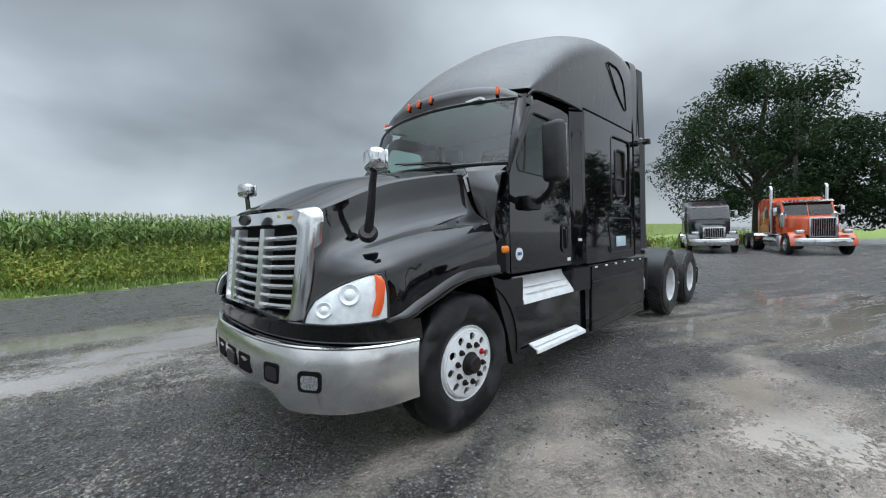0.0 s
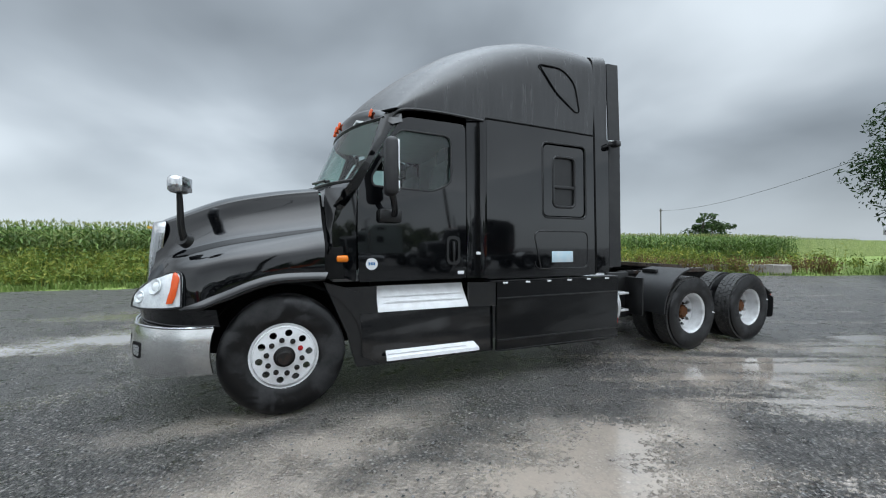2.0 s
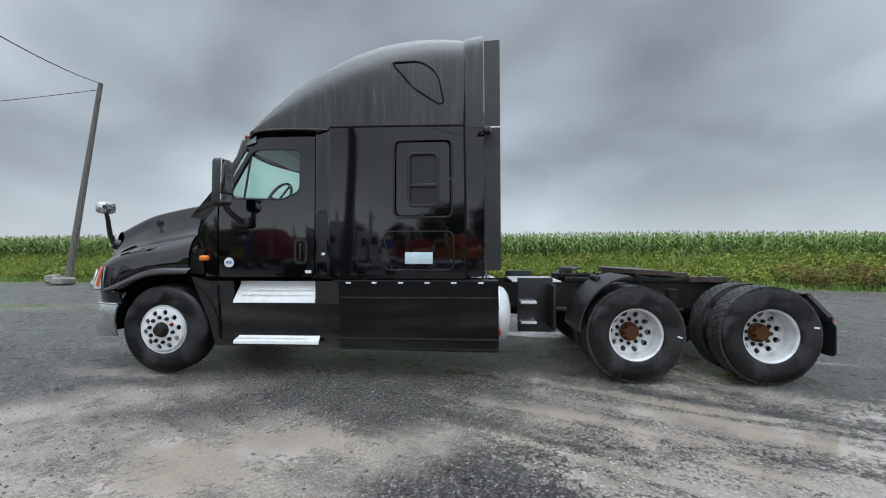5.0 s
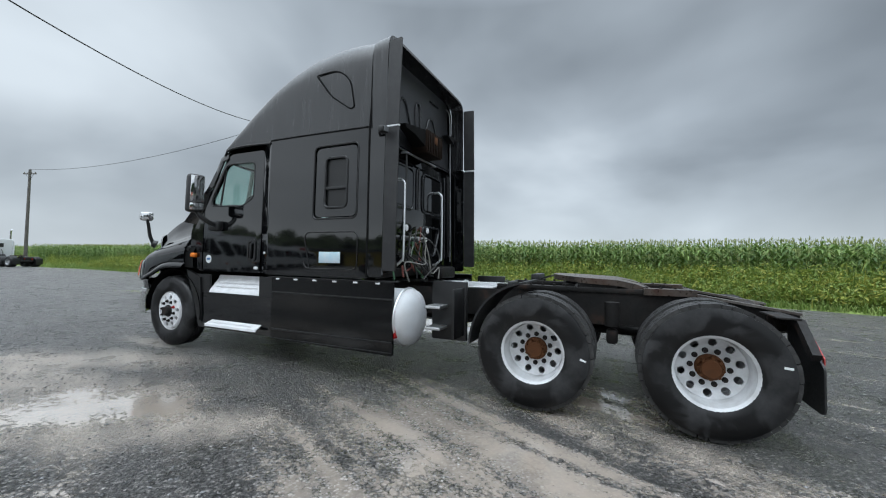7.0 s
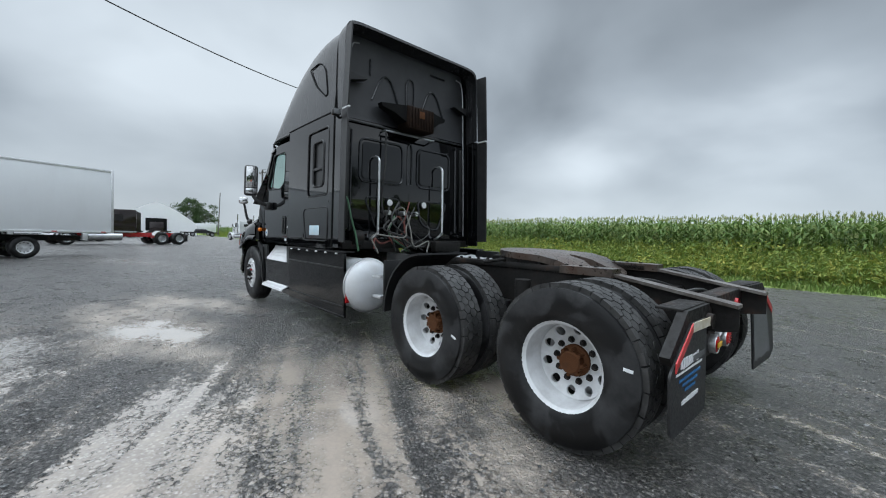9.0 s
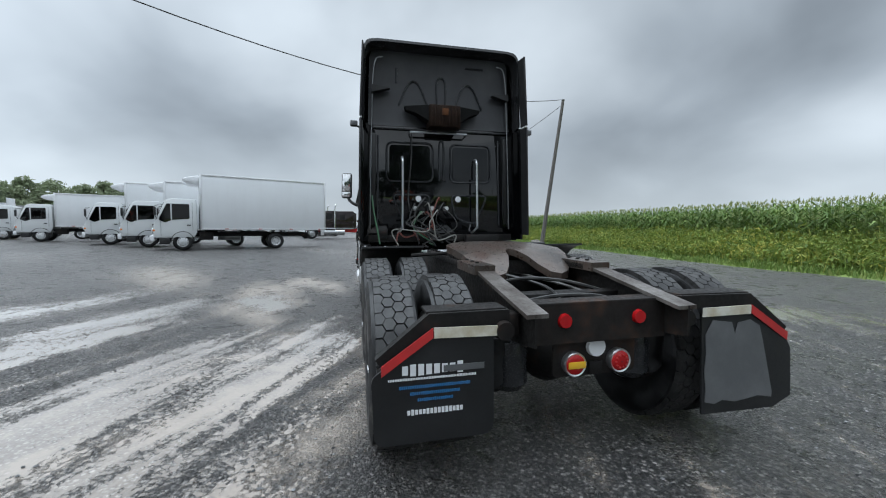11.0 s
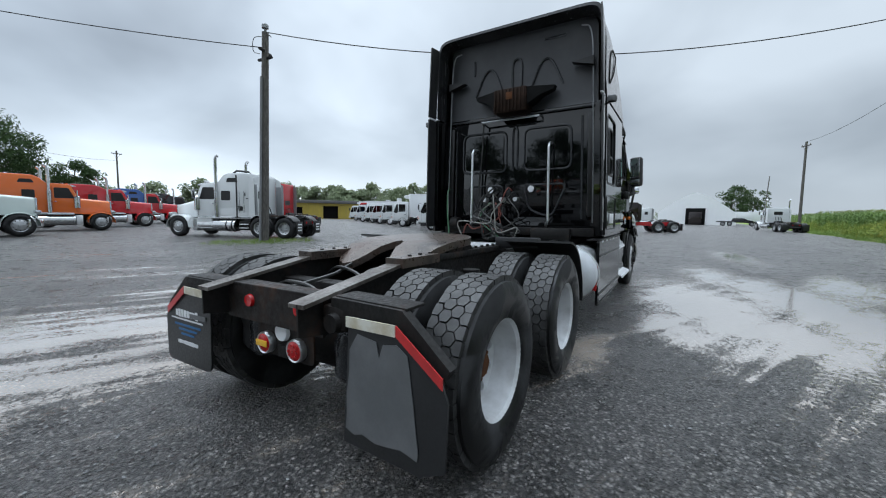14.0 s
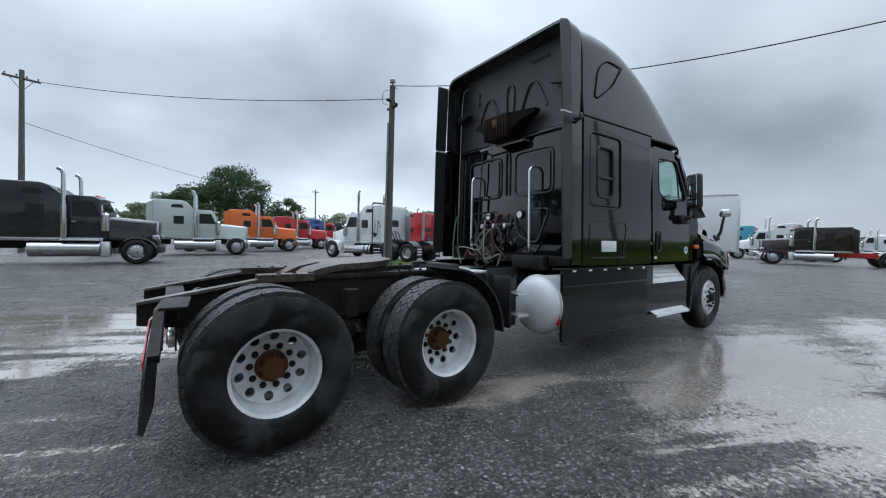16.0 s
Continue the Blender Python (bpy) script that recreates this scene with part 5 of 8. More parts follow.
def roof_h(u):
    for (a, p), (b, q) in zip(HU, HU[1:]):
        if u <= b:
            return p + (q - p) * (u - a) / (b - a)
    return HU[-1][1]


hs = [np.mean([roof_h(min(1, max(0, (i / 60) ** 1.15 + d))) for d in (-.02, 0, .02)]) if 1 < i < 59 else roof_h((i / 60) ** 1.15) for i in range(61)]


def roof_at(i, th):
    y = 1.15 * math.sin(th)
    k = abs(y / 1.15)
    u = i / 60
    n = 4.4 + 5.2 * u ** 1.4
    sy = max(0.0, 1 - k ** n) ** (1 / n)
    xf = .735 + .38 * k * k
    x = xf + (3.535 - xf) * (u ** 1.15)
    return (x, y * (1 - 0.06 * (1 - u) ** 1.5), 2.735 + hs[i] * sy + .09 * math.sin(math.pi * min(1, u * 1.02)) * (1 - k * k))


bm = B()
ths = [math.asin(max(-1, min(1, v))) for v in np.concatenate([-1 + .16 * np.linspace(0, 1, 13) ** 2.6, np.linspace(-.8, .8, 23), 1 - .16 * np.linspace(1, 0, 13) ** 2.6])]
rings(bm, [[roof_at(i, th) for th in ths] for i in range(61)])
solid(bm, 0.02)
roof = part("roof_cap", bm, M["roof"], truck, "tall curved black roof cap with rain streaks", 60)
# rim of the roof cap, flaring past the rear wall
bm = B()
rows = []
for x, up, k in ((3.54, -.012, 1.0), (3.60, 0, 1.003), (3.68, .005, 1.006), (3.74, .01, 1.008), (3.745, .0, .985), (3.56, -.02, .965)):
    r = []
    for th in ths:
        k0 = abs(math.sin(th))
        r.append((x, 1.14 * math.sin(th) * k, 2.70 + 1.035 * k * max(0, 1 - k0 ** 16) ** (1 / 16) + up))
    rows.append(r)
rings(bm, rows)
part("roof_rim", bm, M["roof"], truck, "", 50)
for s in (-1, 1):
    # small quarter window outline in the cap, lying on its surface
    Q = rounded([(2.745, 3.435), (3.07, 3.44), (3.25, 3.30), (3.315, 2.975), (3.26, 2.96), (2.98, 3.15)], [.04, .10, .10, .05, .04, .08], 6)
    bm = B()
    pts = []
    for u, v in Q + Q[:1]:
        fr = max(0, (u - 1.1) / 2.43)
        n = 4.4 + 5.2 * (fr ** (1 / 1.15)) ** 1.4
        k = max(0, 1 - min(1, (v - 2.735) / roof_h(fr)) ** n) ** (1 / n)
        pts.append((u, s * (1.15 * k + .002), v))
    tube(bm, pts, .008, 6)
    part("quarter_window_seal", bm, M["dark"], roof, "black outline of the small roof window")
    bm = B()
    tube(bm, [(x, s * (W - .002), z) for x, z in ((2.06, 2.735), (2.6, 2.733), (3.54, 2.72))], .012, 6, 14)
    part("roof_seam", bm, M["dark"], truck)
    bm = B()
    tube(bm, [(3.55, s * (W + .001), 1.10), (3.535, s * (W + .001), 2.70), (3.54, s * 1.13, 3.10), (3.54, s * 1.09, 3.45)], .011, 6)
    part("rear_seam", bm, M["dark"], truck)
    # drip rail over the door
    bm = B()
    tube(bm, [(1.10, s * 1.065, 2.66), (1.20, s * 1.095, 2.725), (1.55, s * 1.115, 2.74), (2.04, s * 1.145, 2.71)], .014, 8, 18)
    part("drip_rail", bm, M["satin"], truck)
for y in (-.86, -.17, 0.0, .17, .86):
    k = abs(y) / 1.15
    x = .735 + .38 * k * k
    bm = B()
    box(bm, (x - .016, y, 2.752 - .05 * abs(y) ** 3), (.03, .034, .085), .012, Matrix.Rotation(radians(14), 3, "Y"), 3)
    part("marker_light", bm, M["orange"], roof, "orange roof marker light")

# --- windscreen, header and cowl
bm = B()
rows = []
for i in range(13):
    v = i / 12
    r = []
    for j in range(25):
        y = -1.055 + 2.11 * j / 24
        r.append((.45 + .265 * v + .345 * (y / 1.03) ** 2 * (1 - .20 * v), y * (1 - .03 * v), 2.035 + .60 * v))
    rows.append(r)
rings(bm, rows)
ws = part("windscreen", bm, M["shield"], truck, "large curved windscreen", 60)
ws.visible_shadow = False
bm = B()
tube(bm, rows[0] + [r[-1] for r in rows[1:]] + list(reversed(rows[-1])) + [r[0] for r in reversed(rows[:-1])], .016, 6)
part("windscreen_seal", bm, M["satin"], ws)
bm = B()
top = rows[-1]
band_ = [[(p[0] - .006, p[1], p[2] + .004) for p in top]]
for z, dx in ((2.68, -.014), (2.72, -.012), (2.75, -.003), (2.785, .016), (2.81, .034), (2.815, .06)):
    band_.append([(.735 + .38 * (p[1] * 1.05 / 1.15) ** 2 + dx, p[1] * 1.05, 2.68 + (z - 2.68) * (1 - .75 * abs(p[1]) ** 8) - .05 * abs(p[1]) ** 3) for p in top])
rings(bm, band_)
solid(bm, 0.015)
part("header", bm, M["black"], truck, "black header band above the windscreen", 50)
bm = B()
bot = rows[0]
hood_rear = [(r[-1][0] + .02, r[-1][1], r[-1][2] - .015) for r in full if abs(r[-1][1]) < .86]
hr = spline(hood_rear, 25)
rings(bm, [[tuple(p) for p in hr], [((a[0] + b[0]) / 2, (a[1] + b[1]) / 2, (a[2] + b[2]) / 2 - .02) for a, b in zip(hr, bot)], [(p[0], p[1], p[2] - .005) for p in bot]])
solid(bm, 0.015)
part("cowl", bm, M["black"], truck, "", 50)
for y0, y1 in ((-.62, -.05), (.10, .62)):
    bm = B()
    xx = lambda y, v: .45 + .265 * v + .345 * (y / 1.03) ** 2 - .022
    tube(bm, [(xx(y0, .02) - .03, y0, 2.05), (xx(y0, .05), y0 + .05, 2.07), (xx(y1, .10), y1, 2.105)], .012, 6)
    tube(bm, [(xx(y0 + .1, .07) - .0, y0 + .12, 2.085), (xx(y1 + .12, .12), y1 + .12, 2.125)], .009, 6)
    part("wiper", bm, M["satin"], truck)

# --- cab interior
bm = B()
box(bm, (2.0, 0, 1.12), (2.9, 2.0, .06), 0)
part("cab_floor", bm, M["cabin"], truck)
bm = B()
box(bm, (.95, 0, 1.78), (.42, 2.0, .42), .08)
box(bm, (.84, -.5, 1.98), (.34, .62, .10), .04)
part("dashboard", bm, M["cabin"], truck)
bm = B()
box(bm, (2.15, 0, 2.67), (1.8, 2.0, .02), 0)
box(bm, (1.04, 0, 2.655), (.46, 1.5, .02), 0)
part("headliner", bm, M["headliner"], truck)
bm = B()
sheet(bm, [(-1.10, 1.1), (1.10, 1.1), (1.10, 2.7), (-1.10, 2.7)], [rounded([(-.35, 1.2), (.35, 1.2), (.35, 2.5), (-.35, 2.5)], .1, 4)], lambda u, v, d: (2.12 + d, u, v), .03)
part("bunk_wall", bm, M["cabin"], truck)
for y in (-.58, .58):
    bm = B()
    box(bm, (1.52, y, 1.62), (.52, .52, .16), .06)
    box(bm, (1.78, y, 2.0), (.14, .50, .72), .06, Matrix.Rotation(radians(8), 3, "Y"))
    box(bm, (1.83, y, 2.43), (.10, .28, .18), .04)
    box(bm, (1.52, y, 1.35), (.36, .36, .42), .03)
    part("seat", bm, M["seat"], truck, "grey cloth driver seat")
bm = B()
c, ax = Vector((1.20, -.58, 2.02)), Matrix.Rotation(radians(-58), 3, "Y")
tube(bm, [c + ax @ Vector((.23 * math.cos(a), .23 * math.sin(a), 0)) for a in (2 * math.pi * i / 28 for i in range(29))], .017, 8)
for a in (.3, 2.84, 4.71):
    tube(bm, [c, c + ax @ Vector((.22 * math.cos(a), .22 * math.sin(a), 0))], .014, 6)
tube(bm, [c, c + ax @ Vector((0, 0, -.3))], .03, 8)
part("steering_wheel", bm, M["dark"], truck)

# --- skirts and steps
for s in (-1, 1):
    SK = W + .012
    bm = B()
    sheet(bm, rounded([(2.18, .32), (3.89, .30), (3.89, 1.045), (2.18, 1.045)], .02, 3), [], lambda u, v, d: (u, s * (SK - d - (.03 if .45 < v < .86 else 0)), v), .03)
    skirt = part("side_skirt", bm, M["skirt"], truck, "long glossy black chassis skirt")
    for z, t in ((.875, .016), (.435, .02), (.33, .012)):
        bm = B()
        box(bm, (3.035, s * (SK + .004), z), (1.70, .014, t), .004)
        part("skirt_ridge", bm, M["satin"], skirt)
    for i in range(6):
        bm = B()
        box(bm, (2.28 + i * .285, s * (SK + .003), 1.035), (.055, .012, .018), .002)
        part("skirt_clip", bm, M["tread_plate"], skirt)
    bm = B()
    box(bm, (3.0, s * (SK - .07), 1.055), (1.78, .14, .012), .002)
    part("skirt_top", bm, M["satin"], skirt)
    # front part with two steps
    bm = B()
    sheet(bm, rounded([(.74, .32), (2.17, .32), (2.17, .80), (.78, .80)], .02, 3), [], lambda u, v, d: (u, s * (1.105 - .02 * (v - .32) - d), v), .03)
    part("step_panel", bm, M["black"], truck, "black panel between the steps")
    bm = B()
    sheet(bm, [(.78, .80), (.93, .80), (.93, 1.045), (.55, 1.045)], [], lambda u, v, d: (u, s * (1.095 - d), v), .03)
    part("step_cheek", bm, M["satin"], truck)
    bm = B()
    sheet(bm, [(1.885, .80), (2.17, .80), (2.17, 1.045), (1.885, 1.045)], [], lambda u, v, d: (u, s * (1.10 + .055 * (u - 1.885) / .285 - d), v), .03)
    part("step_cheek", bm, M["satin"], truck)
    bm = B()
    rings(bm, [[(.95, s * .965, 1.035), (1.87, s * .965, 1.035)], [(.95, s * .98, .99), (1.87, s * .98, .99)], [(.94, s * 1.098, .835), (1.875, s * 1.098, .835)], [(.94, s * 1.106, .805), (1.88, s * 1.106, .805)]])
    solid(bm, .012)
    st = part("cab_step", bm, M["tread_plate"], truck, "white-painted sloping upper step")
    bm = B()
    rings(bm, [[(1.02, s * 1.05, .465), (1.93, s * 1.05, .465)], [(1.0, s * (SK + .03), .40), (1.955, s * (SK + .03), .40)], [(1.0, s * (SK + .035), .37), (1.955, s * (SK + .035), .37)]])
    solid(bm, .012)
    st2 = part("cab_step", bm, M["tread_plate"], truck, "white-painted lower step")
    for stp, zs in ((st, ((.89, 1.058), (.94, 1.02))), (st2, ((.425, 1.15),))):
        for z, y in zs:
            bm = B()
            box(bm, (1.42, s * (y + .016), z), (.80, .008, .006), 0)
            part("step_rib", bm, M["tread_plate"], stp)
    bm = B()
    sheet(bm, [(.60, 1.06), (.76, 1.00), (.80, .40), (.95, .33), (.74, .33), (.66, .62), (.46, 1.10)], [], lambda u, v, d: (u, s * (1.118 - d), v), .05)
    part("splash_guard", bm, M["satin"], truck, "black plastic splash guard behind the wheel")
    # fuel tank
    bm = B()
    prof = [(0.0, 4.04), (.12, 4.035), (.22, 4.015), (.285, 3.975), (.305, 3.93), (.305, 2.35), (.0, 2.32)]
    rows = []
    for r, x in prof:
        rows.append([(x, s * .86 + r * math.cos(a), .665 + r * math.sin(a)) for a in (2 * math.pi * i / 36 for i in range(36))])
    rings(bm, rows, True)
    tank = part("fuel_tank", bm, M["tank"], truck, "round whitish fuel tank behind the skirt", 50)
    bm = B()
    tube(bm, [(3.90, s * .86 + .312 * math.cos(a), .665 + .312 * math.sin(a)) for a in (2 * math.pi * i / 32 for i in range(33))], .012, 6)
    part("tank_strap", bm, M["alu"], tank)
    bm = B()
    box(bm, (3.905, s * 1.13, .62), (.02, .05, .28), .004)
    part("rear_reflector", bm, M["red"], truck, "red reflector on the skirt end")
    # catwalk steps and quarter fender ahead of the drive wheels
    for z in (.80, .58):
        bm = B()
        box(bm, (4.24, s * .84, z), (.17, .24, .03), .006)
        part("catwalk_step", bm, M["alu"], truck, "aluminium catwalk step")
    bm = B()
    box(bm, (4.34, s * .74, .75), (.40, .05, .62), .01)
    box(bm, (4.50, s * .88, .75), (.03, .30, .50), .01)
    part("battery_box", bm, M["satin"], truck)
    bm = B()
    rows = []
    for y in (.57, 1.17):
        rows.append([(AX + .585 * math.cos(a), s * y, .515 + .60 * math.sin(a)) for a in (radians(q) for q in range(95, 186, 7))])
    rings(bm, rows)
    solid(bm, .018)
    part("quarter_fender", bm, M["flap"], truck, "black rubber quarter fender", 50)


# --- rear wall of the sleeper
bm = B()
box(bm, (3.50, 0, 1.90), (.05, 2.26, 1.62), .01)
rearwall = part("rear_wall", bm, M["black"], truck, "black ribbed rear wall of the sleeper")
bm = B()
rings(bm, [[(3.53, -1.06, 2.69), (3.53, 1.06, 2.69)], [(3.515, -1.06, 2.75), (3.515, 1.06, 2.75)], [(3.50, -1.05, 3.60), (3.50, 1.05, 3.60)], [(3.52, -1.0, 3.73), (3.52, 1.0, 3.73)]])
solid(bm, .02)
part("upper_rear_panel", bm, M["panel"], rearwall)
RIBS = [
    ([(-.63, 2.98), (-.48, 3.28), (-.34, 3.28), (-.20, 2.98)], .05), ([(.20, 2.98), (.34, 3.28), (.48, 3.28), (.63, 2.98)], .05),
    ([(-.06, 2.90), (-.06, 3.34), (.06, 3.34), (.06, 2.90)], .04),
    ([(.13, 1.93), (.75, 1.93), (.75, 2.47), (.13, 2.47), (.13, 1.93)], .07), ([(-.13, 1.93), (-.80, 1.93), (-.80, 2.47), (-.13, 2.47), (-.13, 1.93)], .07),
    ([(.70, 1.74), (.14, 1.74), (.20, 1.42), (.40, 1.34), (.52, 1.34), (.70, 1.74)], .06), ([(-.72, 1.74), (-.16, 1.74), (-.22, 1.42), (-.42, 1.34), (-.54, 1.34), (-.72, 1.74)], .06),
    ([(-.03, 1.95), (-.03, 2.45), (.03, 2.45), (.03, 1.95)], .02), ([(-.92, 1.3), (-.92, 2.55)], 0), ([(.88, 1.3), (.88, 2.55)], 0), ([(-.66, 3.28), (-.66, 3.48)], 0), ([(.38, 3.56), (.66, 3.56)], 0)]
for pts, r in RIBS:
    p3 = [(3.53 if z < 2.7 else 3.522 - .015 * (z - 2.7), y, z) for y, z in pts]
    bm = B()
    if r and pts[0] == pts[-1]:
        q = rounded(pts[:-1], r + .03, 5)
        p3 = [(3.53, y, z) for y, z in q + q[:1]]
        tube(bm, p3, .015, 6)
    else:
        tube(bm, p3, .015, 6, 30 if r else 0)
    part("pressed_rib", bm, M["rib"], rearwall)
for o_ in ([(.17, 1.97), (.71, 1.97), (.71, 2.43), (.17, 2.43)], [(-.17, 1.97), (-.76, 1.97), (-.76, 2.43), (-.17, 2.43)], [(-1.02, 1.28), (-.96, 1.28), (-.96, 2.62), (-1.02, 2.62)], [(.94, 1.28), (1.02, 1.28), (1.02, 2.62), (.94, 2.62)]):
    bm = B()
    sheet(bm, rounded(o_, .05, 4), [], lambda u, v, d: (3.526 + d, u, v), .016)
    part("wall_panel", bm, M["black"], rearwall)
bm = B()
box(bm, (3.535, 0, 2.655), (.03, 2.06, .03), .008)
part("wall_band", bm, M["rib"], rearwall)
for y in (-.345, .24):
    bm = B()
    cyl(bm, (3.52, y, 1.685), (3.56, y, 1.685), .058, .05, 20)
    lp = part("work_light", bm, M["satin"], rearwall, "round white work light")
    bm = B()
    cyl(bm, (3.558, y, 1.685), (3.566, y, 1.685), .044, .04, 20)
    part("lamp_lens", bm, M["white"], lp)
for y in (-.585, .50):
    bm = B()
    tube(bm, [(3.54, y, 2.25), (3.60, y, 2.25), (3.655, y, 2.20), (3.66, y, 2.10), (3.66, y, 1.35), (3.64, y, 1.28), (3.60, y - .04, 1.22), (3.55, y - .05, 1.20)], .016, 8, 34)
    part("grab_bar", bm, M["alu"], truck, "bare aluminium grab bar")
for s in (-1, 1):
    bm = B()
    tube(bm, [(3.56, s * .86, 3.60), (3.57, s * .96, 3.55), (3.57, s * 1.0, 3.3), (3.57, s * 1.01, 2.7), (3.57, s * 1.02, 1.9), (3.57, s * 1.02, 1.25)], .009, 6, 40)
    part("edge_tube", bm, M["tube"], truck, "thin silver tube along the rear edge")
    bm = B()
    sheet(bm, [(s * .76, 3.17), (s * 1.02, 3.20), (s * 1.02, 3.10)], [], lambda u, v, d: (3.53 + d, u, v), .10)
    part("edge_gusset", bm, M["satin"], truck)
    bm = B()
    box(bm, (3.545, s * .98, 1.95), (.03, .06, 1.25), .01)
    part("wall_bracket", bm, M["satin"], truck)
# louvred box with side wings
bm = B()
box(bm, (3.66, -.0, 2.80), (.24, .46, .30), .02)
unit = part("vent_box", bm, M["louvre"], truck, "rusty louvred box high on the rear wall")
for i in range(9):
    bm = B()
    box(bm, (3.782, -.20 + i * .05, 2.80), (.02, .02, .27), .004)
    part("louvre", bm, M["louvre"], unit)
bm = B()
box(bm, (3.79, 0.0, 2.85), (.012, .09, .09), .004)
part("vent_badge", bm, M["rust"], unit)
for s in (-1, 1):
    bm = B()
    sheet(bm, [(s * .23, 2.94), (s * .56, 2.94), (s * .54, 2.89), (s * .40, 2.84), (s * .23, 2.73)], [], lambda u, v, d: (3.55 + d * (1 - .5 * (abs(u) - .23) / .3), u, v), .20)
    part("wing", bm, M["dark"], unit)
bm = B()
tube(bm, [(3.54, -.48, 2.60), (3.62, -.47, 2.60), (3.62, .36, 2.60), (3.54, .37, 2.60)], .014, 6)
part("cross_bar", bm, M["tube"], truck)
bm = B()
tube(bm, [(3.60, -.45, 2.58), (3.61, -.46, 2.2), (3.60, -.50, 1.75), (3.62, -.48, 1.5)], .012, 6, 20)
part("vertical_line", bm, M["hose_black"], truck)
# hoses and cables
hr_ = random.Random(11)
HOSES = ["hose_black", "hose_grey", "hose_black", "hose_green", "hose_black", "hose_red", "hose_grey", "hose_black", "hose_black", "hose_grey", "hose_red", "hose_black"]
for i, nm in enumerate(HOSES):
    y0, y1 = hr_.uniform(-.45, .05), hr_.uniform(-.75, .25)
    z0, z1 = hr_.uniform(1.42, 1.68), hr_.uniform(1.02, 1.12)
    out, low = hr_.uniform(.10, .24), hr_.uniform(1.06, 1.30)
    w_ = hr_.choice((-1, 1)) * hr_.uniform(.08, .22)
    bm = B()
    tube(bm, [(3.55, y0, z0), (3.55 + out * .7, y0 + w_ * .3, z0 + .02), (3.55 + out, y0 + w_, (z0 + low) / 2), (3.57 + out, (y0 + y1) / 2 - w_ * .5, low), (3.60 + out * .8, y1 + w_ * .4, low + hr_.uniform(-.05, .14)), (3.66 + out * .6, y1, z1)], hr_.choice((.008, .009, .011)), 6, 34)
    part("air_hose", bm, M[nm], truck, {"hose_green": "green air hose", "hose_red": "dull red air hose", "hose_grey": "pale air hose", "hose_black": "black air hose"}[nm])
bm = B()
tube(bm, [(3.55, -1.0, 1.72), (3.62, -1.0, 1.68), (3.68, -.97, 1.45), (3.72, -.93, 1.25), (3.74, -.9, 1.06)], .012, 6, 22)
part("air_hose", bm, M["hose_green"], truck, "green air hose")
for y in (-.15, .05, -.4):
    bm = B()
    cyl(bm, (3.54, y, 1.55), (3.64, y, 1.55), .035, .03, 12)
    part("hose_coupling", bm, M["alu"], truck)
bm = B()
cyl(bm, (3.62, -.92, 1.22), (3.62, -.80, 1.22), .09, .09, 16)
cyl(bm, (3.62, -.93, 1.22), (3.62, -.79, 1.22), .05, .05, 12)
part("filter", bm, M["steel"], truck)
bm = B()
box(bm, (3.56, 0, 1.13), (.10, 2.1, .10), .01)
box(bm, (3.70, .55, 1.10), (.12, .5, .16), .03)
part("cab_crossmember", bm, M["steel"], truck)

# the cab tapers upwards
for ob in truck.children_recursive:
    if ob.type != "MESH" or ob.data.users > 1:
        continue
    for q in ob.data.vertices:
        up = max(0.0, q.co.z - 1.25) * (1.0 if q.co.x > .9 else max(0.0, (q.co.x - .4) / .5))
        q.co.y -= .022 * up * q.co.y

# --- chassis
for s in (-1, 1):
    bm = B()
    sheet(bm, [(-.55, .68), (6.95, .68), (7.34, .74), (7.34, .90), (6.55, 1.0), (4.0, .97), (-.55, .93)], [], lambda u, v, d: (u, s * (.43 - d), v), .012)
    for z in (.685,):
        box(bm, (3.2, s * .395, z), (7.5, .08, .012), 0)
    rail = part("chassis_rail", bm, M["steel"], truck, "dark steel frame rail")
    bm = B()
    sheet(bm, [(6.55, s * .36), (7.34, s * .36), (7.34, s * .47), (6.55, s * .47)], [], lambda u, v, d: (u, v, 1.028 - .128 * (u - 6.55) / .79 - d), .02)
    part("tail_ramp", bm, M["rail"], rail, "worn bare steel loading ramp")
    bm = B()
    sheet(bm, [(6.20, s * .35), (6.62, s * .35), (6.62, s * .49), (6.20, s * .49)], [], lambda u, v, d: (u, v, 1.052 - d), .06)
    part("ramp_block", bm, M["plate"], rail)
    # sliding rail with bolts
    bm = B()
    box(bm, (5.65, s * .40, 1.015), (1.75, .10, .05), .006)
    part("slide_rail", bm, M["steel"], rail)
    me_b = None
    for i in range(14):
        if me_b is None:
            bm = B()
            cyl(bm, (0, 0, 0), (0, 0, .022), .016, .014, 6)
            me_b = finish("rail_bolt", bm, M["steel"])
        share("bolt", me_b, rail, pose(4.9 + i * .12, s * .42, 1.04))
for x, z, w in ((4.6, .85, .14), (5.95, .80, .16), (6.75, .80, .12)):
    bm = B()
    box(bm, (x, 0, z), (w, .84, .18), .01)
    part("crossmember", bm, M["steel"], truck)
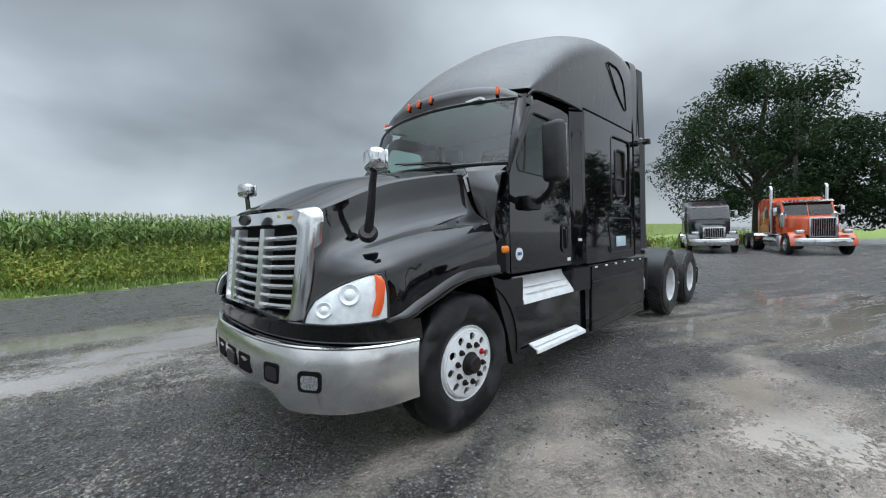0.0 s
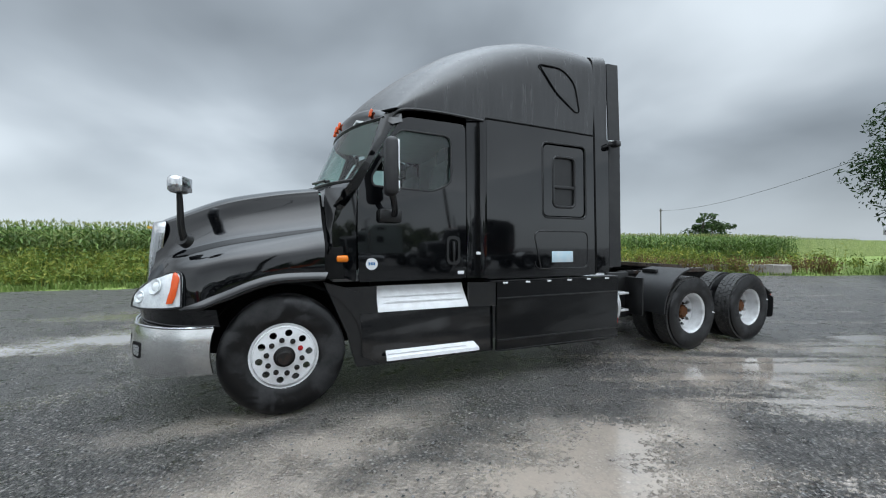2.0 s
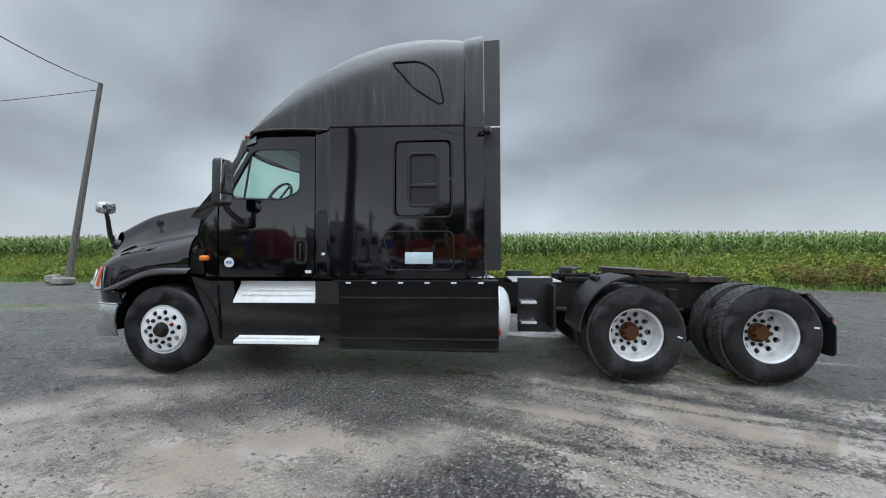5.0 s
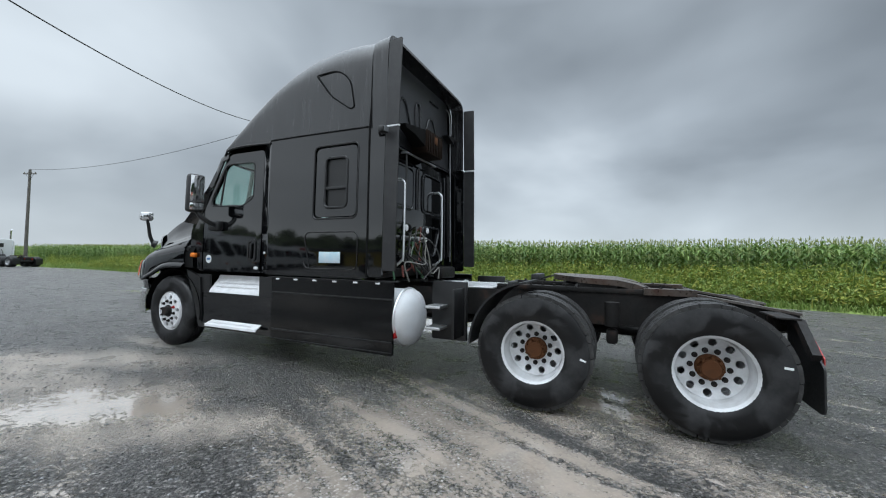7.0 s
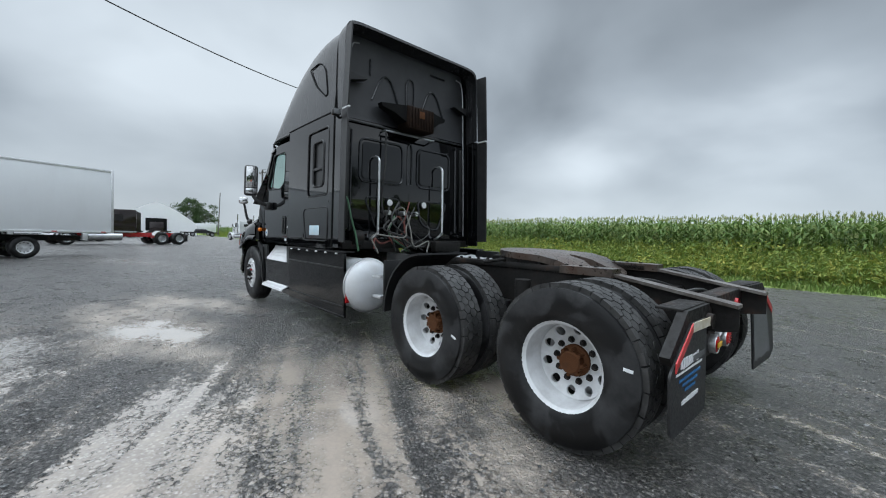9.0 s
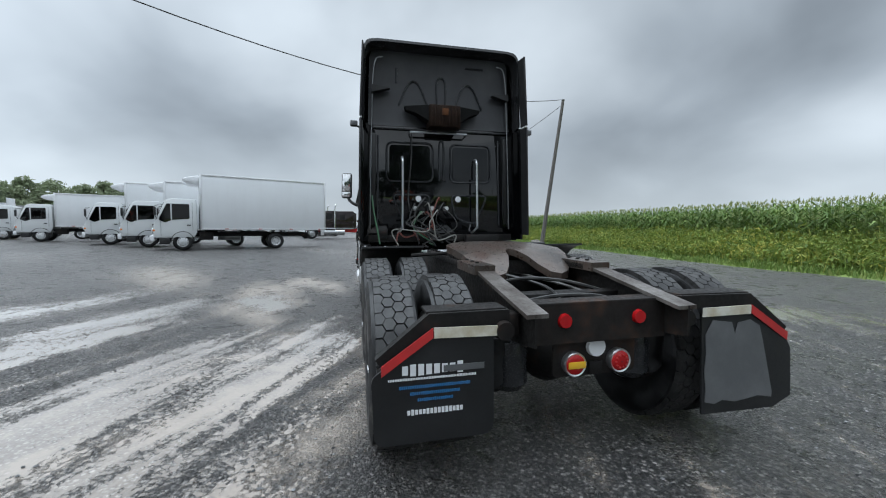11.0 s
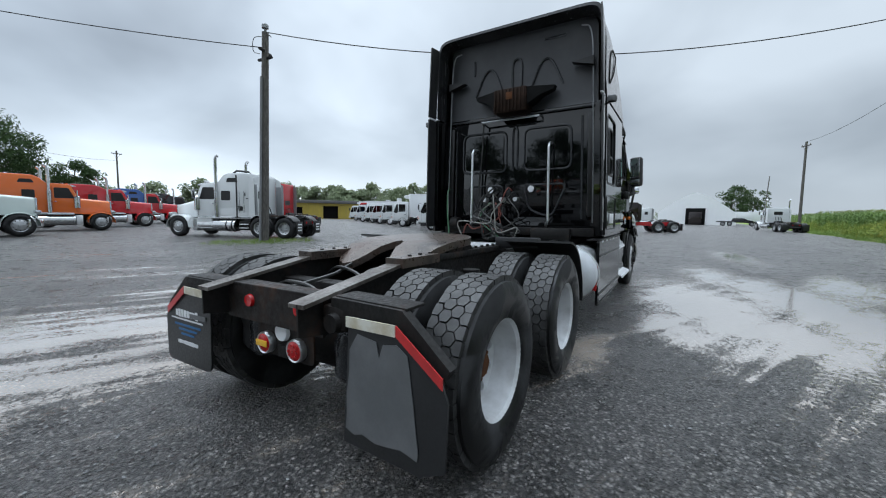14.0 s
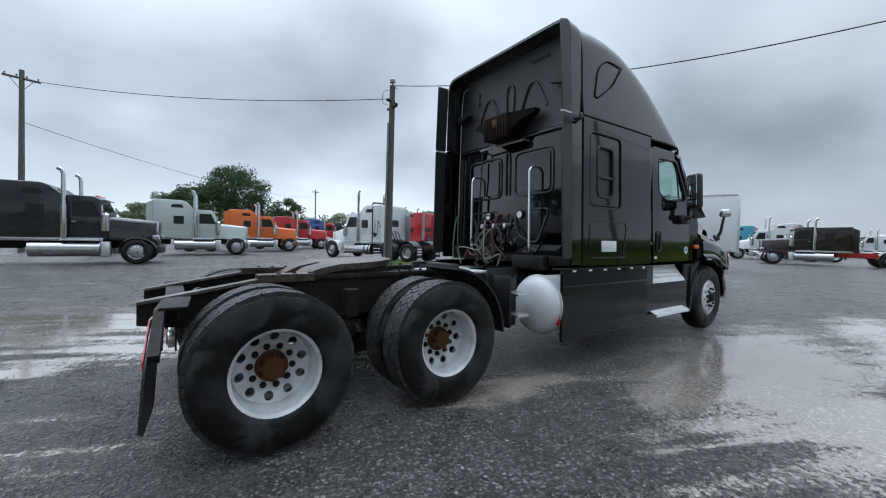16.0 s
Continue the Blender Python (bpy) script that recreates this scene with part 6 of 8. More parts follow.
for x in (AX, BX):
    bm = B()
    cyl(bm, (x, -.85, .515), (x, .85, .515), .10, .10, 16)
    rows = []
    for xx, r in ((-.26, .05), (-.2, .17), (-.05, .23), (.1, .23), (.24, .15), (.30, .06)):
        rows.append([(x + xx, r * math.cos(a), .53 + r * math.sin(a)) for a in (2 * math.pi * i / 20 for i in range(20))])
    rings(bm, rows, True, True)
    part("drive_axle", bm, M["steel"], truck, "greasy drive axle with differential")
    for s in (-1, 1):
        bm = B()
        lathe_rows = []
        for r, z in ((.10, .42), (.125, .46), (.12, .55), (.13, .62), (.11, .70)):
            lathe_rows.append([(x + .30 + r * math.cos(a), s * .50 + r * math.sin(a), z) for a in (2 * math.pi * i / 20 for i in range(20))])
        rings(bm, lathe_rows, True, True)
        part("air_spring", bm, M["tyre"], truck, "black rubber air spring")
        bm = B()
        box(bm, (x - .05, s * .50, .42), (.85, .09, .07), .02)
        part("spring_beam", bm, M["steel"], truck)
        bm = B()
        tube(bm, [(x - .30, s * .62, .55), (x - .20, s * .60, .92)], .035, 10)
        part("shock_absorber", bm, M["steel"], truck)
        bm = B()
        cyl(bm, (x - .18, s * .56, .62), (x - .34, s * .56, .62), .09, .09, 16)
        part("brake_chamber", bm, M["steel"], truck)
for s in (-1, 1):
    bm = B()
    cyl(bm, (5.93, s * .60, .70), (5.93, s * .60, .92), .065, .065, 14)
    box(bm, (5.93, s * .56, .60), (.10, .12, .14), .03)
    part("torque_bracket", bm, M["steel"], truck)
bm = B()
cyl(bm, (3.4, 0, .60), (AX - .2, 0, .55), .06, .06, 14)
cyl(bm, (AX + .2, 0, .58), (BX - .2, 0, .56), .05, .05, 14)
part("drive_shaft", bm, M["steel"], truck)
bm = B()
cyl(bm, (FX, -1.0, .48), (FX, 1.0, .48), .06, .06, 12)
box(bm, (FX, 0, .45), (.14, 1.5, .10), .03)
part("front_axle", bm, M["steel"], truck)
bm = B()
box(bm, (.3, 0, 1.05), (1.5, .80, .75), .10)
part("engine", bm, M["dark"], truck)
bm = B()
box(bm, (4.42, 0, .985), (.60, .82, .02), .006)
deck = part("deck_plate", bm, M["alu"], truck, "light aluminium deck plate")
for i in range(6):
    bm = B()
    box(bm, (4.20 + i * .09, 0, .998), (.012, .74, .006), 0)
    part("deck_rib", bm, M["alu"], deck)
# air and light lines running between the rails
for nm, pts in (("hose_black", [(4.7, -.18, .93), (5.4, -.10, .90), (6.2, -.22, .96), (6.7, -.05, .92), (7.1, -.12, .86)]), ("cable_sleeve", [(4.7, .12, .88), (5.6, .22, .86), (6.35, .05, .93), (6.75, .20, .88), (7.12, .10, .80)]),
                ("hose_black", [(6.45, -.36, .88), (6.55, -.15, .95), (6.65, .12, .94), (6.75, .36, .88)]),
                ("hose_black", [(6.9, -.34, .86), (6.98, -.1, .91), (7.02, .15, .90), (7.08, .34, .82)])):
    bm = B()
    tube(bm, pts, .011, 6, 34)
    part("air_line", bm, M[nm], truck, {"hose_black": "black air line", "cable_sleeve": "grey cable sleeve"}[nm])
# fifth wheel
bm = B()
o = []
for a in range(-90, 91, 10):
    o.append((5.78 - .46 * math.cos(radians(a)), .46 * math.sin(radians(a))))
horn = [(5.98, .458), (6.14, .43), (6.28, .385), (6.38, .32), (6.415, .245), (6.39, .175), (6.30, .12), (6.18, .075), (6.08, .055), (6.03, .04)]
o += horn + [(6.0, 0)] + [(x, -y) for x, y in reversed(horn)]
sheet(bm, o, [], lambda u, v, d: (u, v, 1.128 - d - .18 * max(0, u - 6.0) - .28 * max(0, u - 6.18) + .05 * (5.8 - u)), .055)
fw = part("fifth_wheel", bm, M["plate"], truck, "greasy steel fifth wheel plate with horseshoe slot", 30)
for s in (-1, 1):
    bm = B()
    sheet(bm, [(5.55, 1.03), (6.0, 1.03), (5.90, 1.10), (5.65, 1.10)], [], lambda u, v, d: (u, s * (.43 - d), v), .06)
    part("fifth_wheel_bracket", bm, M["steel"], fw)
bm = B()
box(bm, (5.7, 0, 1.045), (.50, .70, .06), .02)
tube(bm, [(5.6, -.42, 1.06), (5.62, -.75, 1.05)], .014, 6)
part("fifth_wheel_base", bm, M["steel"], fw)
bm = B()
box(bm, (5.02, .62, 1.07), (.10, .42, .10), .01)
part("fender_bracket", bm, M["flap"], truck)
bm = B()
box(bm, (5.02, -.72, 1.06), (.06, .22, .06), .01)
part("fender_bracket", bm, M["flap"], truck)

# --- tail end
bm = B()
sheet(bm, [(-.42, .70), (.42, .70), (.44, .90), (-.44, .90)], [], lambda u, v, d: (7.17 + d, u, v), .02)
box(bm, (7.13, 0, .905), (.12, .84, .02), .004)
tail = part("tail_crossmember", bm, M["rusty"], truck, "rust-stained rear crossmember")
bm = B()
sheet(bm, rounded([(-.22, .50), (.28, .50), (.28, .70), (-.22, .70)], .03, 3), [], lambda u, v, d: (7.12 + d, u, v), .012)
lb = part("lamp_bracket", bm, M["rusty"], tail)
for y in (-.19, .25):
    bm = B()
    cyl(bm, (7.19, y, .82), (7.208, y, .82), .039, .034, 24)
    part("tail_lamp", bm, M["red"], tail, "small round red tail lamp")
for y, nm in ((-.108, "a"), (.163, "b")):
    bm = B()
    lathe(bm, [(.053, 0), (.061, -.004), (.065, .01), (.063, .04)], 28)
    for v in bm.verts:
        v.co = Vector((7.17 - v.co.y, y + v.co.x, .575 + v.co.z))
    ring = part("lamp_ring", bm, M["alu"], lb, "silver lamp ring")
    bm = B()
    rows = [[(7.168 + d, y + r * math.cos(a), .575 + r * math.sin(a)) for a in (2 * math.pi * i / 24 for i in range(24))] for r, d in ((.056, 0), (.05, .006), (.03, .012), (.004, .014))]
    rings(bm, rows, True)
    part("stop_lamp", bm, M["red"], ring, "round red stop lamp")
    bm = B()
    if nm == "a":
        box(bm, (7.185, y, .578), (.006, .10, .036), .002)
        part("yellow_strip", bm, M["yellow"], ring, "yellow sticker across the lamp")
    else:
        for i in range(10):
            a = 2 * math.pi * i / 10
            cyl(bm, (7.172, y + .034 * math.cos(a), .575 + .034 * math.sin(a)), (7.186, y + .034 * math.cos(a), .575 + .034 * math.sin(a)), .006, .005, 8)
        part("lamp_dot", bm, M["red_tape"], ring)
bm = B()
cyl(bm, (7.13, .03, .655), (7.155, .03, .655), .055, .05, 24)
part("reverse_lamp", bm, M["white"], lb, "round white reversing lamp")
bm = B()
box(bm, (7.14, .03, .54), (.012, .08, .07), .003)
part("plate_holder", bm, M["steel"], lb)
for s in (-1, 1):
    bm = B()
    lathe_rows = []
    for r, z in ((.08, .40), (.11, .44), (.105, .52), (.11, .60), (.09, .67)):
        lathe_rows.append([(6.95 + r * math.cos(a), s * .40 + r * math.sin(a), z) for a in (2 * math.pi * i / 20 for i in range(20))])
    rings(bm, lathe_rows, True, True)
    part("rear_air_spring", bm, M["rib"], truck, "black rubber air spring")
    bm = B()
    box(bm, (7.16, s * .52, .82), (.10, .16, .12), .02)
    cyl(bm, (7.17, s * .53, .80), (7.24, s * .53, .80), .055, .045, 16)
    part("hanger_mount", bm, M["rusty"], truck)

# --- mud flaps: each hangs from a bent arm
for s in (-1, 1):
    zo = 0.0 if s < 0 else 0.02
    IN, KN, TP = .57, .90 if s < 0 else .955, 1.13 if s < 0 else 1.22
    bm = B()
    sheet(bm, [(s * .50, .90 + zo), (s * KN, .90 + zo), (s * (TP + .02), .70 + zo), (s * (TP - .01), .655 + zo), (s * (KN - .03), .835 + zo), (s * .50, .82 + zo)], [], lambda u, v, d: (7.16 + d, u, v), .05)
    box(bm, (7.12, s * (KN / 2 + .26), .90 + zo), (.14, KN - .50, .015), .004)
    arm = part("flap_hanger", bm, M["steel"], truck, "bent black steel mud flap hanger")
    low = .30 if s < 0 else .25
    o = rounded([(s * .585, low), (s * 1.16, low), (s * 1.17, .62), (s * (TP - .02), .66), (s * (KN - .04), .835), (s * .585, .83)], [.06, .06, .03, .02, .02, .02], 4) if s < 0 else \
        [(s * .625, low + .01), (s * 1.10, low + .02), (s * 1.24, low + .08), (s * 1.245, .60), (s * (TP - .02), .68), (s * (KN - .04), .85), (s * .635, .85)]
    bm = B()
    sheet(bm, o, [], lambda u, v, d: (7.205 + d + (.06 if s > 0 else .02) * (.85 - v), u, v), .012)
    fl = part("mud_flap", bm, M["flap"], truck, "black rubber mud flap with white and blue print" if s < 0 else "black mud flap with a worn grey face")

    def band(y0, z0, y1, z1, h, mat, nm, lab):
        q = B()
        d = Vector((0, y1 - y0, z1 - z0)).normalized()
        nrm = Vector((0, -d.z, d.y)) * (1 if d.y * s > 0 else -1)
        a, b = Vector((7.228, y0, z0)), Vector((7.228, y1, z1))
        vs = []
        for x in (0, .006):
            for p in (a, b, b - Vector((0, 0, h)), a - Vector((0, 0, h))):
                vs.append((p.x + x, p.y, p.z))
        rings(q, [vs[:4], vs[4:]], True, True)
        part(nm, q, mat, arm, lab)

    band(s * (IN + (0 if s < 0 else .06)), .832 + zo, s * (KN - .02), .84 + zo, .05, M["white_tape"], "white_strip", "stained white reflective strip")
    band(s * (KN - .015), .84 + zo, s * (TP - .005), .675 + zo, .048, M["red_tape"], "red_strip", "red reflective strip")
    if s > 0:
        bm = B()
        wob = random.Random(5)
        o = [(.64, .33), (.70, .315), (.75, .335), (.83, .32), (.9, .33), (.98, .345), (1.08, .33)] + [(1.10 - .02 * wob.random() - .02 * k, .36 + .1 * k) for k in range(4)] + [(1.0, .74), (.94, .775), (.86, .76), (.84, .70), (.82, .765), (.70, .78)] + [(.64 + .015 * wob.random(), .7 - .1 * k) for k in range(4)]
        sheet(bm, o, [], lambda u, v, d: (7.2195 + .06 * (.85 - v) + d, u, v), .003)
        part("worn_film", bm, M["flap_grey"], fl, "torn grey film on the flap")
    else:
        bars = [(-.885, .645, .30, .055, "white"), (-.885, .604, .42, .012, "white"), (-.875, .566, .34, .016, "blue_bar"), (-.875, .535, .24, .016, "blue_bar"), (-.875, .504, .17, .016, "blue_bar"), (-.875, .447, .27, .028, "white")]
        for y, z, w, h, mt in bars:
            nseg = max(3, int(w / (h * .62)))
            for k in range(nseg):
                bm = B()
                box(bm, (7.2195 + .02 * (.85 - z), y - w / 2 + w * (k + .5) / nseg, z), (.003, w / nseg * .72, h * hr_.uniform(.72, 1.0)), 0)
                part("print_bar", bm, M[mt], fl)
        bm = B()
        box(bm, (7.2255, -.735, .642), (.003, .20, .03), 0)
        part("print_shape", bm, M["flap_grey"], fl)
    if s > 0:
        for ob in (arm, *arm.children_recursive, fl, *fl.children_recursive):
            for q in ob.data.vertices:
                q.co.x += .07 * (q.co.y - .62)
                if q.co.y > 1.0:
                    q.co.y -= .16 * (q.co.y - 1.0)



# ---------------------------------------------------------------- other vehicles
def plain_wheel(name, rim_mat, dual):
    """Tyre and rim meshes for the parked vehicles, outer face at y = 0."""
    w = 0.56 if dual else 0.28
    bm = B()
    lathe(bm, [(.28, .04), (.31, .01), (.40, 0), (.48, .02), (.515, .06), (.515, w / 2 - .03), (.49, w / 2 - .015), (.49, w / 2 + .015), (.515, w / 2 + .03), (.515, w - .06), (.48, w - .02), (.3, w)], 32)
    ty = finish(name + "_tyre", bm, M["tyre"], 40)
    bm = B()
    if dual:
        lathe(bm, [(0, .05), (.07, .05), (.08, .11), (.12, .15), (.22, .16), (.255, .14), (.265, .03), (.295, .012), (.30, .03)], 28)
    else:
        lathe(bm, [(0, -.05), (.06, -.05), (.075, -.01), (.12, .0), (.2, .0), (.24, .03), (.265, .04), (.295, .012), (.30, .03)], 28)
    for i in range(8):
        a = 2 * math.pi * i / 8
        y = .155 if dual else -.003
        cyl(bm, (.17 * math.cos(a), y + .01, .17 * math.sin(a)), (.17 * math.cos(a), y - .006, .17 * math.sin(a)), .022, .02, 8)
    ri = finish(name + "_rim", bm, rim_mat, 40)
    # ten dark discs on the rim stand in for shaded hand holes
    bm = B()
    for i in range(10):
        a = 2 * math.pi * (i + .5) / 10
        y = .148 if dual else .012
        cyl(bm, (.225 * math.cos(a), y + .02, .225 * math.sin(a)), (.225 * math.cos(a), y - .004, .225 * math.sin(a)), .026, .026, 8)
    return ty, ri, finish(name + "_hole_shade", bm, M["dark"], 40)


PW = {("steer", "alu"): plain_wheel("steer_alu", M["rim_alu"], False), ("dual", "alu"): plain_wheel("dual_alu", M["rim_alu"], True),
      ("steer", "white"): plain_wheel("steer_white", M["rim_white"], False), ("dual", "white"): plain_wheel("dual_white", M["rim_white"], True),
      ("steer", "grey"): plain_wheel("steer_grey", M["rim_grey"], False), ("dual", "grey"): plain_wheel("dual_grey", M["rim_grey"], True)}


def add_wheel(veh, x, s, kind, rim, r=1.0, y=1.2):
    ty, ri, op = PW[(kind, rim)]
    m = pose(x, s * y, .515 * r, 0, 0, 0 if s < 0 else 180) @ Matrix.Scale(r, 4)
    w = share("wheel", ri, veh, m)
    share("tyre", ty, w, Matrix())
    share("hand_holes", op, w, Matrix())


def prism_y(bm, pts, y0, y1, bevel=0.0):
    """A side outline in (x, z) drawn across from y0 to y1."""
    a = [bm.verts.new((x, y0, z)) for x, z in pts]
    b = [bm.verts.new((x, y1, z)) for x, z in pts]
    bm.faces.new(a)
    bm.faces.new(b)
    for i in range(len(pts)):
        j = (i + 1) % len(pts)
        bm.faces.new((a[i], a[j], b[j], b[i]))
    if bevel:
        es = [e for e in bm.edges if e.is_valid and (e.verts[0] in a + b) and (e.verts[1] in a + b)]
        bmesh.ops.bevel(bm, geom=es, offset=bevel, segments=2, affect="EDGES", profile=0.5)


def tractor(label, at, rz, mat, roof=2.95, sleeper=1.9, aero=False, stacks=True, chassis=None, group="parked trucks", rim="alu", wb=6.0, accent=None, visor=True, detail=False, nose=None, bumper=None, stack_top=.58):
    """A parked conventional tractor; the front axle stands over its origin, the nose looks to -x."""
    v = thing("parked_truck", label, "truck", group, (*at, 0), rz)
    ch = chassis or M["steel"]
    acc = accent or mat
    xs = 2.25 + sleeper
    hz0, hz1 = (1.45, 1.90) if aero else (1.80, 1.92)
    hz0 = nose or hz0
    fx, nx = 0.0, (0.0 if aero else .42)
    bm = B()
    rows = []
    for x, hw, zt, zb in ((-1.02 + nx, .50, hz0 - .04, .98), (-.98 + nx, .56, hz0, .95), (-.3 + nx * .7, .64, (hz0 * .6 + hz1 * .4), .95), (.4 + nx * .3, .74, hz0 * .25 + hz1 * .75, .98), (.95, .82, hz1, 1.0)):
        rows.append([(x, -hw, zb), (x, -hw, zt - .14), (x, -hw + .06, zt - .04), (x, -hw + .18, zt), (x, 0, zt + .03), (x, hw - .18, zt), (x, hw - .06, zt - .04), (x, hw, zt - .14), (x, hw, zb)])
    rings(bm, rows, True, True)
    part("hood", bm, mat, v, "", 50)
    bm = B()
    box(bm, (-1.05 + nx, 0, (hz0 + .82) / 2), (.08, 1.02, hz0 - .84), .03)
    gr = part("grille", bm, M["chrome"], v, "chrome grille")
    bm = B()
    box(bm, (-1.093 + nx, 0, (hz0 + .84) / 2), (.012, .86, hz0 - 1.0), .004)
    part("grille_void", bm, M["dark"], gr)
    bm = B()
    for i in range(11):
        box(bm, (-1.103 + nx, -.40 + i * .08, (hz0 + .84) / 2), (.014, .022, hz0 - 1.02), 0)
    tagged(part("grille_slats", bm, M["chrome"], gr), kind="stuff")
    bm = B()
    rows = []
    for y, x in ((-1.2, -.72), (-1.1, -1.02), (-.8, -1.2), (0, -1.26), (.8, -1.2), (1.1, -1.02), (1.2, -.72)):
        x += nx
        rows.append([(x, y, .44), (x - .03, y, .5), (x - .03, y, .76), (x, y, .80), (x + .06, y, .80), (x + .06, y, .44)])
    rings(bm, rows, True, True)
    part("bumper", bm, bumper or M["chrome"], v, "black bumper" if bumper else "chrome bumper", 50)
    for s in (-1, 1):
        bm = B()
        rows = []
        for y in (.58, 1.0, 1.17, 1.19):
            rows.append([(fx + .60 * math.cos(a) * (1.15 if math.cos(a) < 0 else 1.0), s * y, .52 + (.60 - (.05 if y > 1.18 else 0)) * math.sin(a)) for a in (radians(q) for q in range(-5, 186, 10))])
        rings(bm, rows)
        solid(bm, .02)
        part("fender", bm, mat, v, "", 50)
        bm = B()
        box(bm, (-.86 + nx * .6, s * .84, 1.12), (.22, .34, .20), .05)
        hl = part("headlight", bm, M["chrome"], v)
        bm = B()
        box(bm, (-.975 + nx * .6, s * .84, 1.12), (.02, .27, .14), .01)
        part("headlight_lens", bm, M["reflector"], hl)
        add_wheel(v, fx, s, "steer", rim)
        for x in (wb - .66, wb + .66):
            add_wheel(v, x, s, "dual", rim)
        bm = B()
        cyl(bm, (1.15, s * .93, .62), (3.2, s * .93, .62), .30, None, 24)
        part("fuel_tank", bm, M["chrome"], v, "polished fuel tank", 50)
        bm = B()
        box(bm, (1.75, s * 1.12, .98), (1.1, .22, .05), .01)
        box(bm, (.98, s * 1.06, .62), (.30, .28, .60), .04)
        part("cab_step", bm, M["alu"], v)
        bm = B()
        box(bm, (2.7, s * 1.08, 1.0), (2.9 + sleeper - 1.9, .08, .14), .02)
        part("side_trim", bm, M["chrome"] if not aero else mat, v)
        if stacks:
            bm = B()
            tube(bm, [(2.2, s * 1.13, .95), (2.2, s * 1.13, 2.2), (2.2, s * 1.13, roof + stack_top - .23), (2.24, s * 1.13, roof + stack_top - .08), (2.36, s * 1.13, roof + stack_top)], .075, 14)
            cyl(bm, (2.2, s * 1.13, 1.1), (2.2, s * 1.13, 2.35), .105, None, 14)
            part("exhaust_pipe", bm, M["chrome"], v, "upright chrome exhaust pipe", 50)
            bm = B()
            cyl(bm, (1.02, s * .98, 1.35), (1.02, s * .98, 2.0), .16, None, 18)
            cyl(bm, (1.02, s * .98, 2.0), (1.02, s * .98, 2.08), .16, .06, 18)
            part("air_cleaner", bm, M["chrome"], v)
        bm = B()
        box(bm, (1.05, s * 1.30, 2.15), (.06, .16, .42), .02)
        tube(bm, [(1.2, s * 1.0, 2.35), (1.05, s * 1.3, 2.38)], .012, 6)
        tube(bm, [(1.2, s * 1.0, 1.95), (1.05, s * 1.3, 1.93)], .012, 6)
        part("door_mirror", bm, M["chrome"], v)
        bm = B()
        sheet(bm, [(3.5, .62), (wb + 1.3, .62), (wb + 1.3, .95), (3.5, .95)], [], lambda u, q, d: (u, s * (.43 - d), q), .02)
        part("chassis_rail", bm, ch, v)
        bm = B()
        rows = []
        for y in (.55, 1.19):
            rows.append([(wb - .66 + .60 * math.cos(a), s * y, .52 + .60 * math.sin(a)) for a in (radians(q) for q in range(100, 186, 10))])
        rings(bm, rows)
        solid(bm, .015)
        part("quarter_fender", bm, M["chrome"], v, "", 50)
        bm = B()
        box(bm, (wb + 1.32, s * .90, .55), (.02, .55, .62), .005)
        part("mud_flap", bm, M["flap"], v)
        bm = B()
        box(bm, (wb + 1.36, s * .30, .80), (.02, .10, .10), .01)
        part("tail_lamp", bm, M["red"], v)
    for x in (wb - .66, wb + .66):
        bm = B()
        cyl(bm, (x, -.8, .515), (x, .8, .515), .12, None, 12)
        part("axle", bm, M["steel"], v)
    bm = B()
    box(bm, (fx, 0, .48), (.14, 1.9, .12), .03)
    part("front_axle", bm, M["steel"], v)
    bm = B()
    box(bm, (1.5, 0, .80), (3.6, .8, .3), .03)
    part("underbody", bm, ch, v)
    bm = B()
    box(bm, (wb + 1.25, 0, .80), (.08, .84, .25), .01)
    part("tail_crossmember", bm, ch, v)
    bm = B()
    sheet(bm, [(wb - .5, -.44), (wb + .2, -.44), (wb + .5, -.2), (wb + .3, 0), (wb + .5, .2), (wb + .2, .44), (wb - .5, .44)], [], lambda u, q, d: (u, q, 1.15 - d), .08)
    part("fifth_wheel", bm, M["plate"], v)
    # cab
    cr = min(roof, 2.72) if not aero else 2.75
    bm = B()
    prism_y(bm, [(.92, 1.0), (.92, 1.88), (1.22 if not aero else 1.35, cr - .10), (1.34 if not aero else 1.5, cr), (2.22, cr + .02), (2.22, 1.0)], -1.02, 1.02, .05)
    cab = part("cab", bm, mat, v)
    for s in (-1, 1):
        wx = 1.22 if not aero else 1.36
        o = [(wx - .10, 1.90), (1.98, 1.90), (1.98, cr - .22), (wx + .14, cr - .22)]
        bm = B()
        sheet(bm, rounded(o, .05, 3), [], lambda u, q, d: (u, s * (1.028 - d), q), .012)
        part("side_window", bm, M["satin"], cab, "dark side window")
        for x_, top_ in ((1.06, 1.86), (2.06, cr - .15)):
            bm = B()
            tube(bm, [(x_, s * 1.025, 1.05), (x_, s * 1.025, top_)], .006, 4)
            part("door_seam", bm, M["satin"], cab)
        bm = B()
        box(bm, (1.94, s * 1.035, 1.70), (.14, .03, .04), .01)
        part("door_handle", bm, M["chrome"], cab)
    x0, x1 = .92, (1.22 if not aero else 1.35)
    for y0, y1 in ((-.95, -.02), (.02, .95)):
        bm = B()
        p = lambda t, y: (x0 + (x1 - x0) * t - .012, y, 1.90 + (cr - .12 - 1.90) * t)
        rings(bm, [[p(.06, y0), p(.06, y1)], [p(.95, y0 * .97), p(.95, y1 * .97)]])
        solid(bm, .012)
        part("windscreen", bm, M["shield_dark"], cab, "dark windscreen")
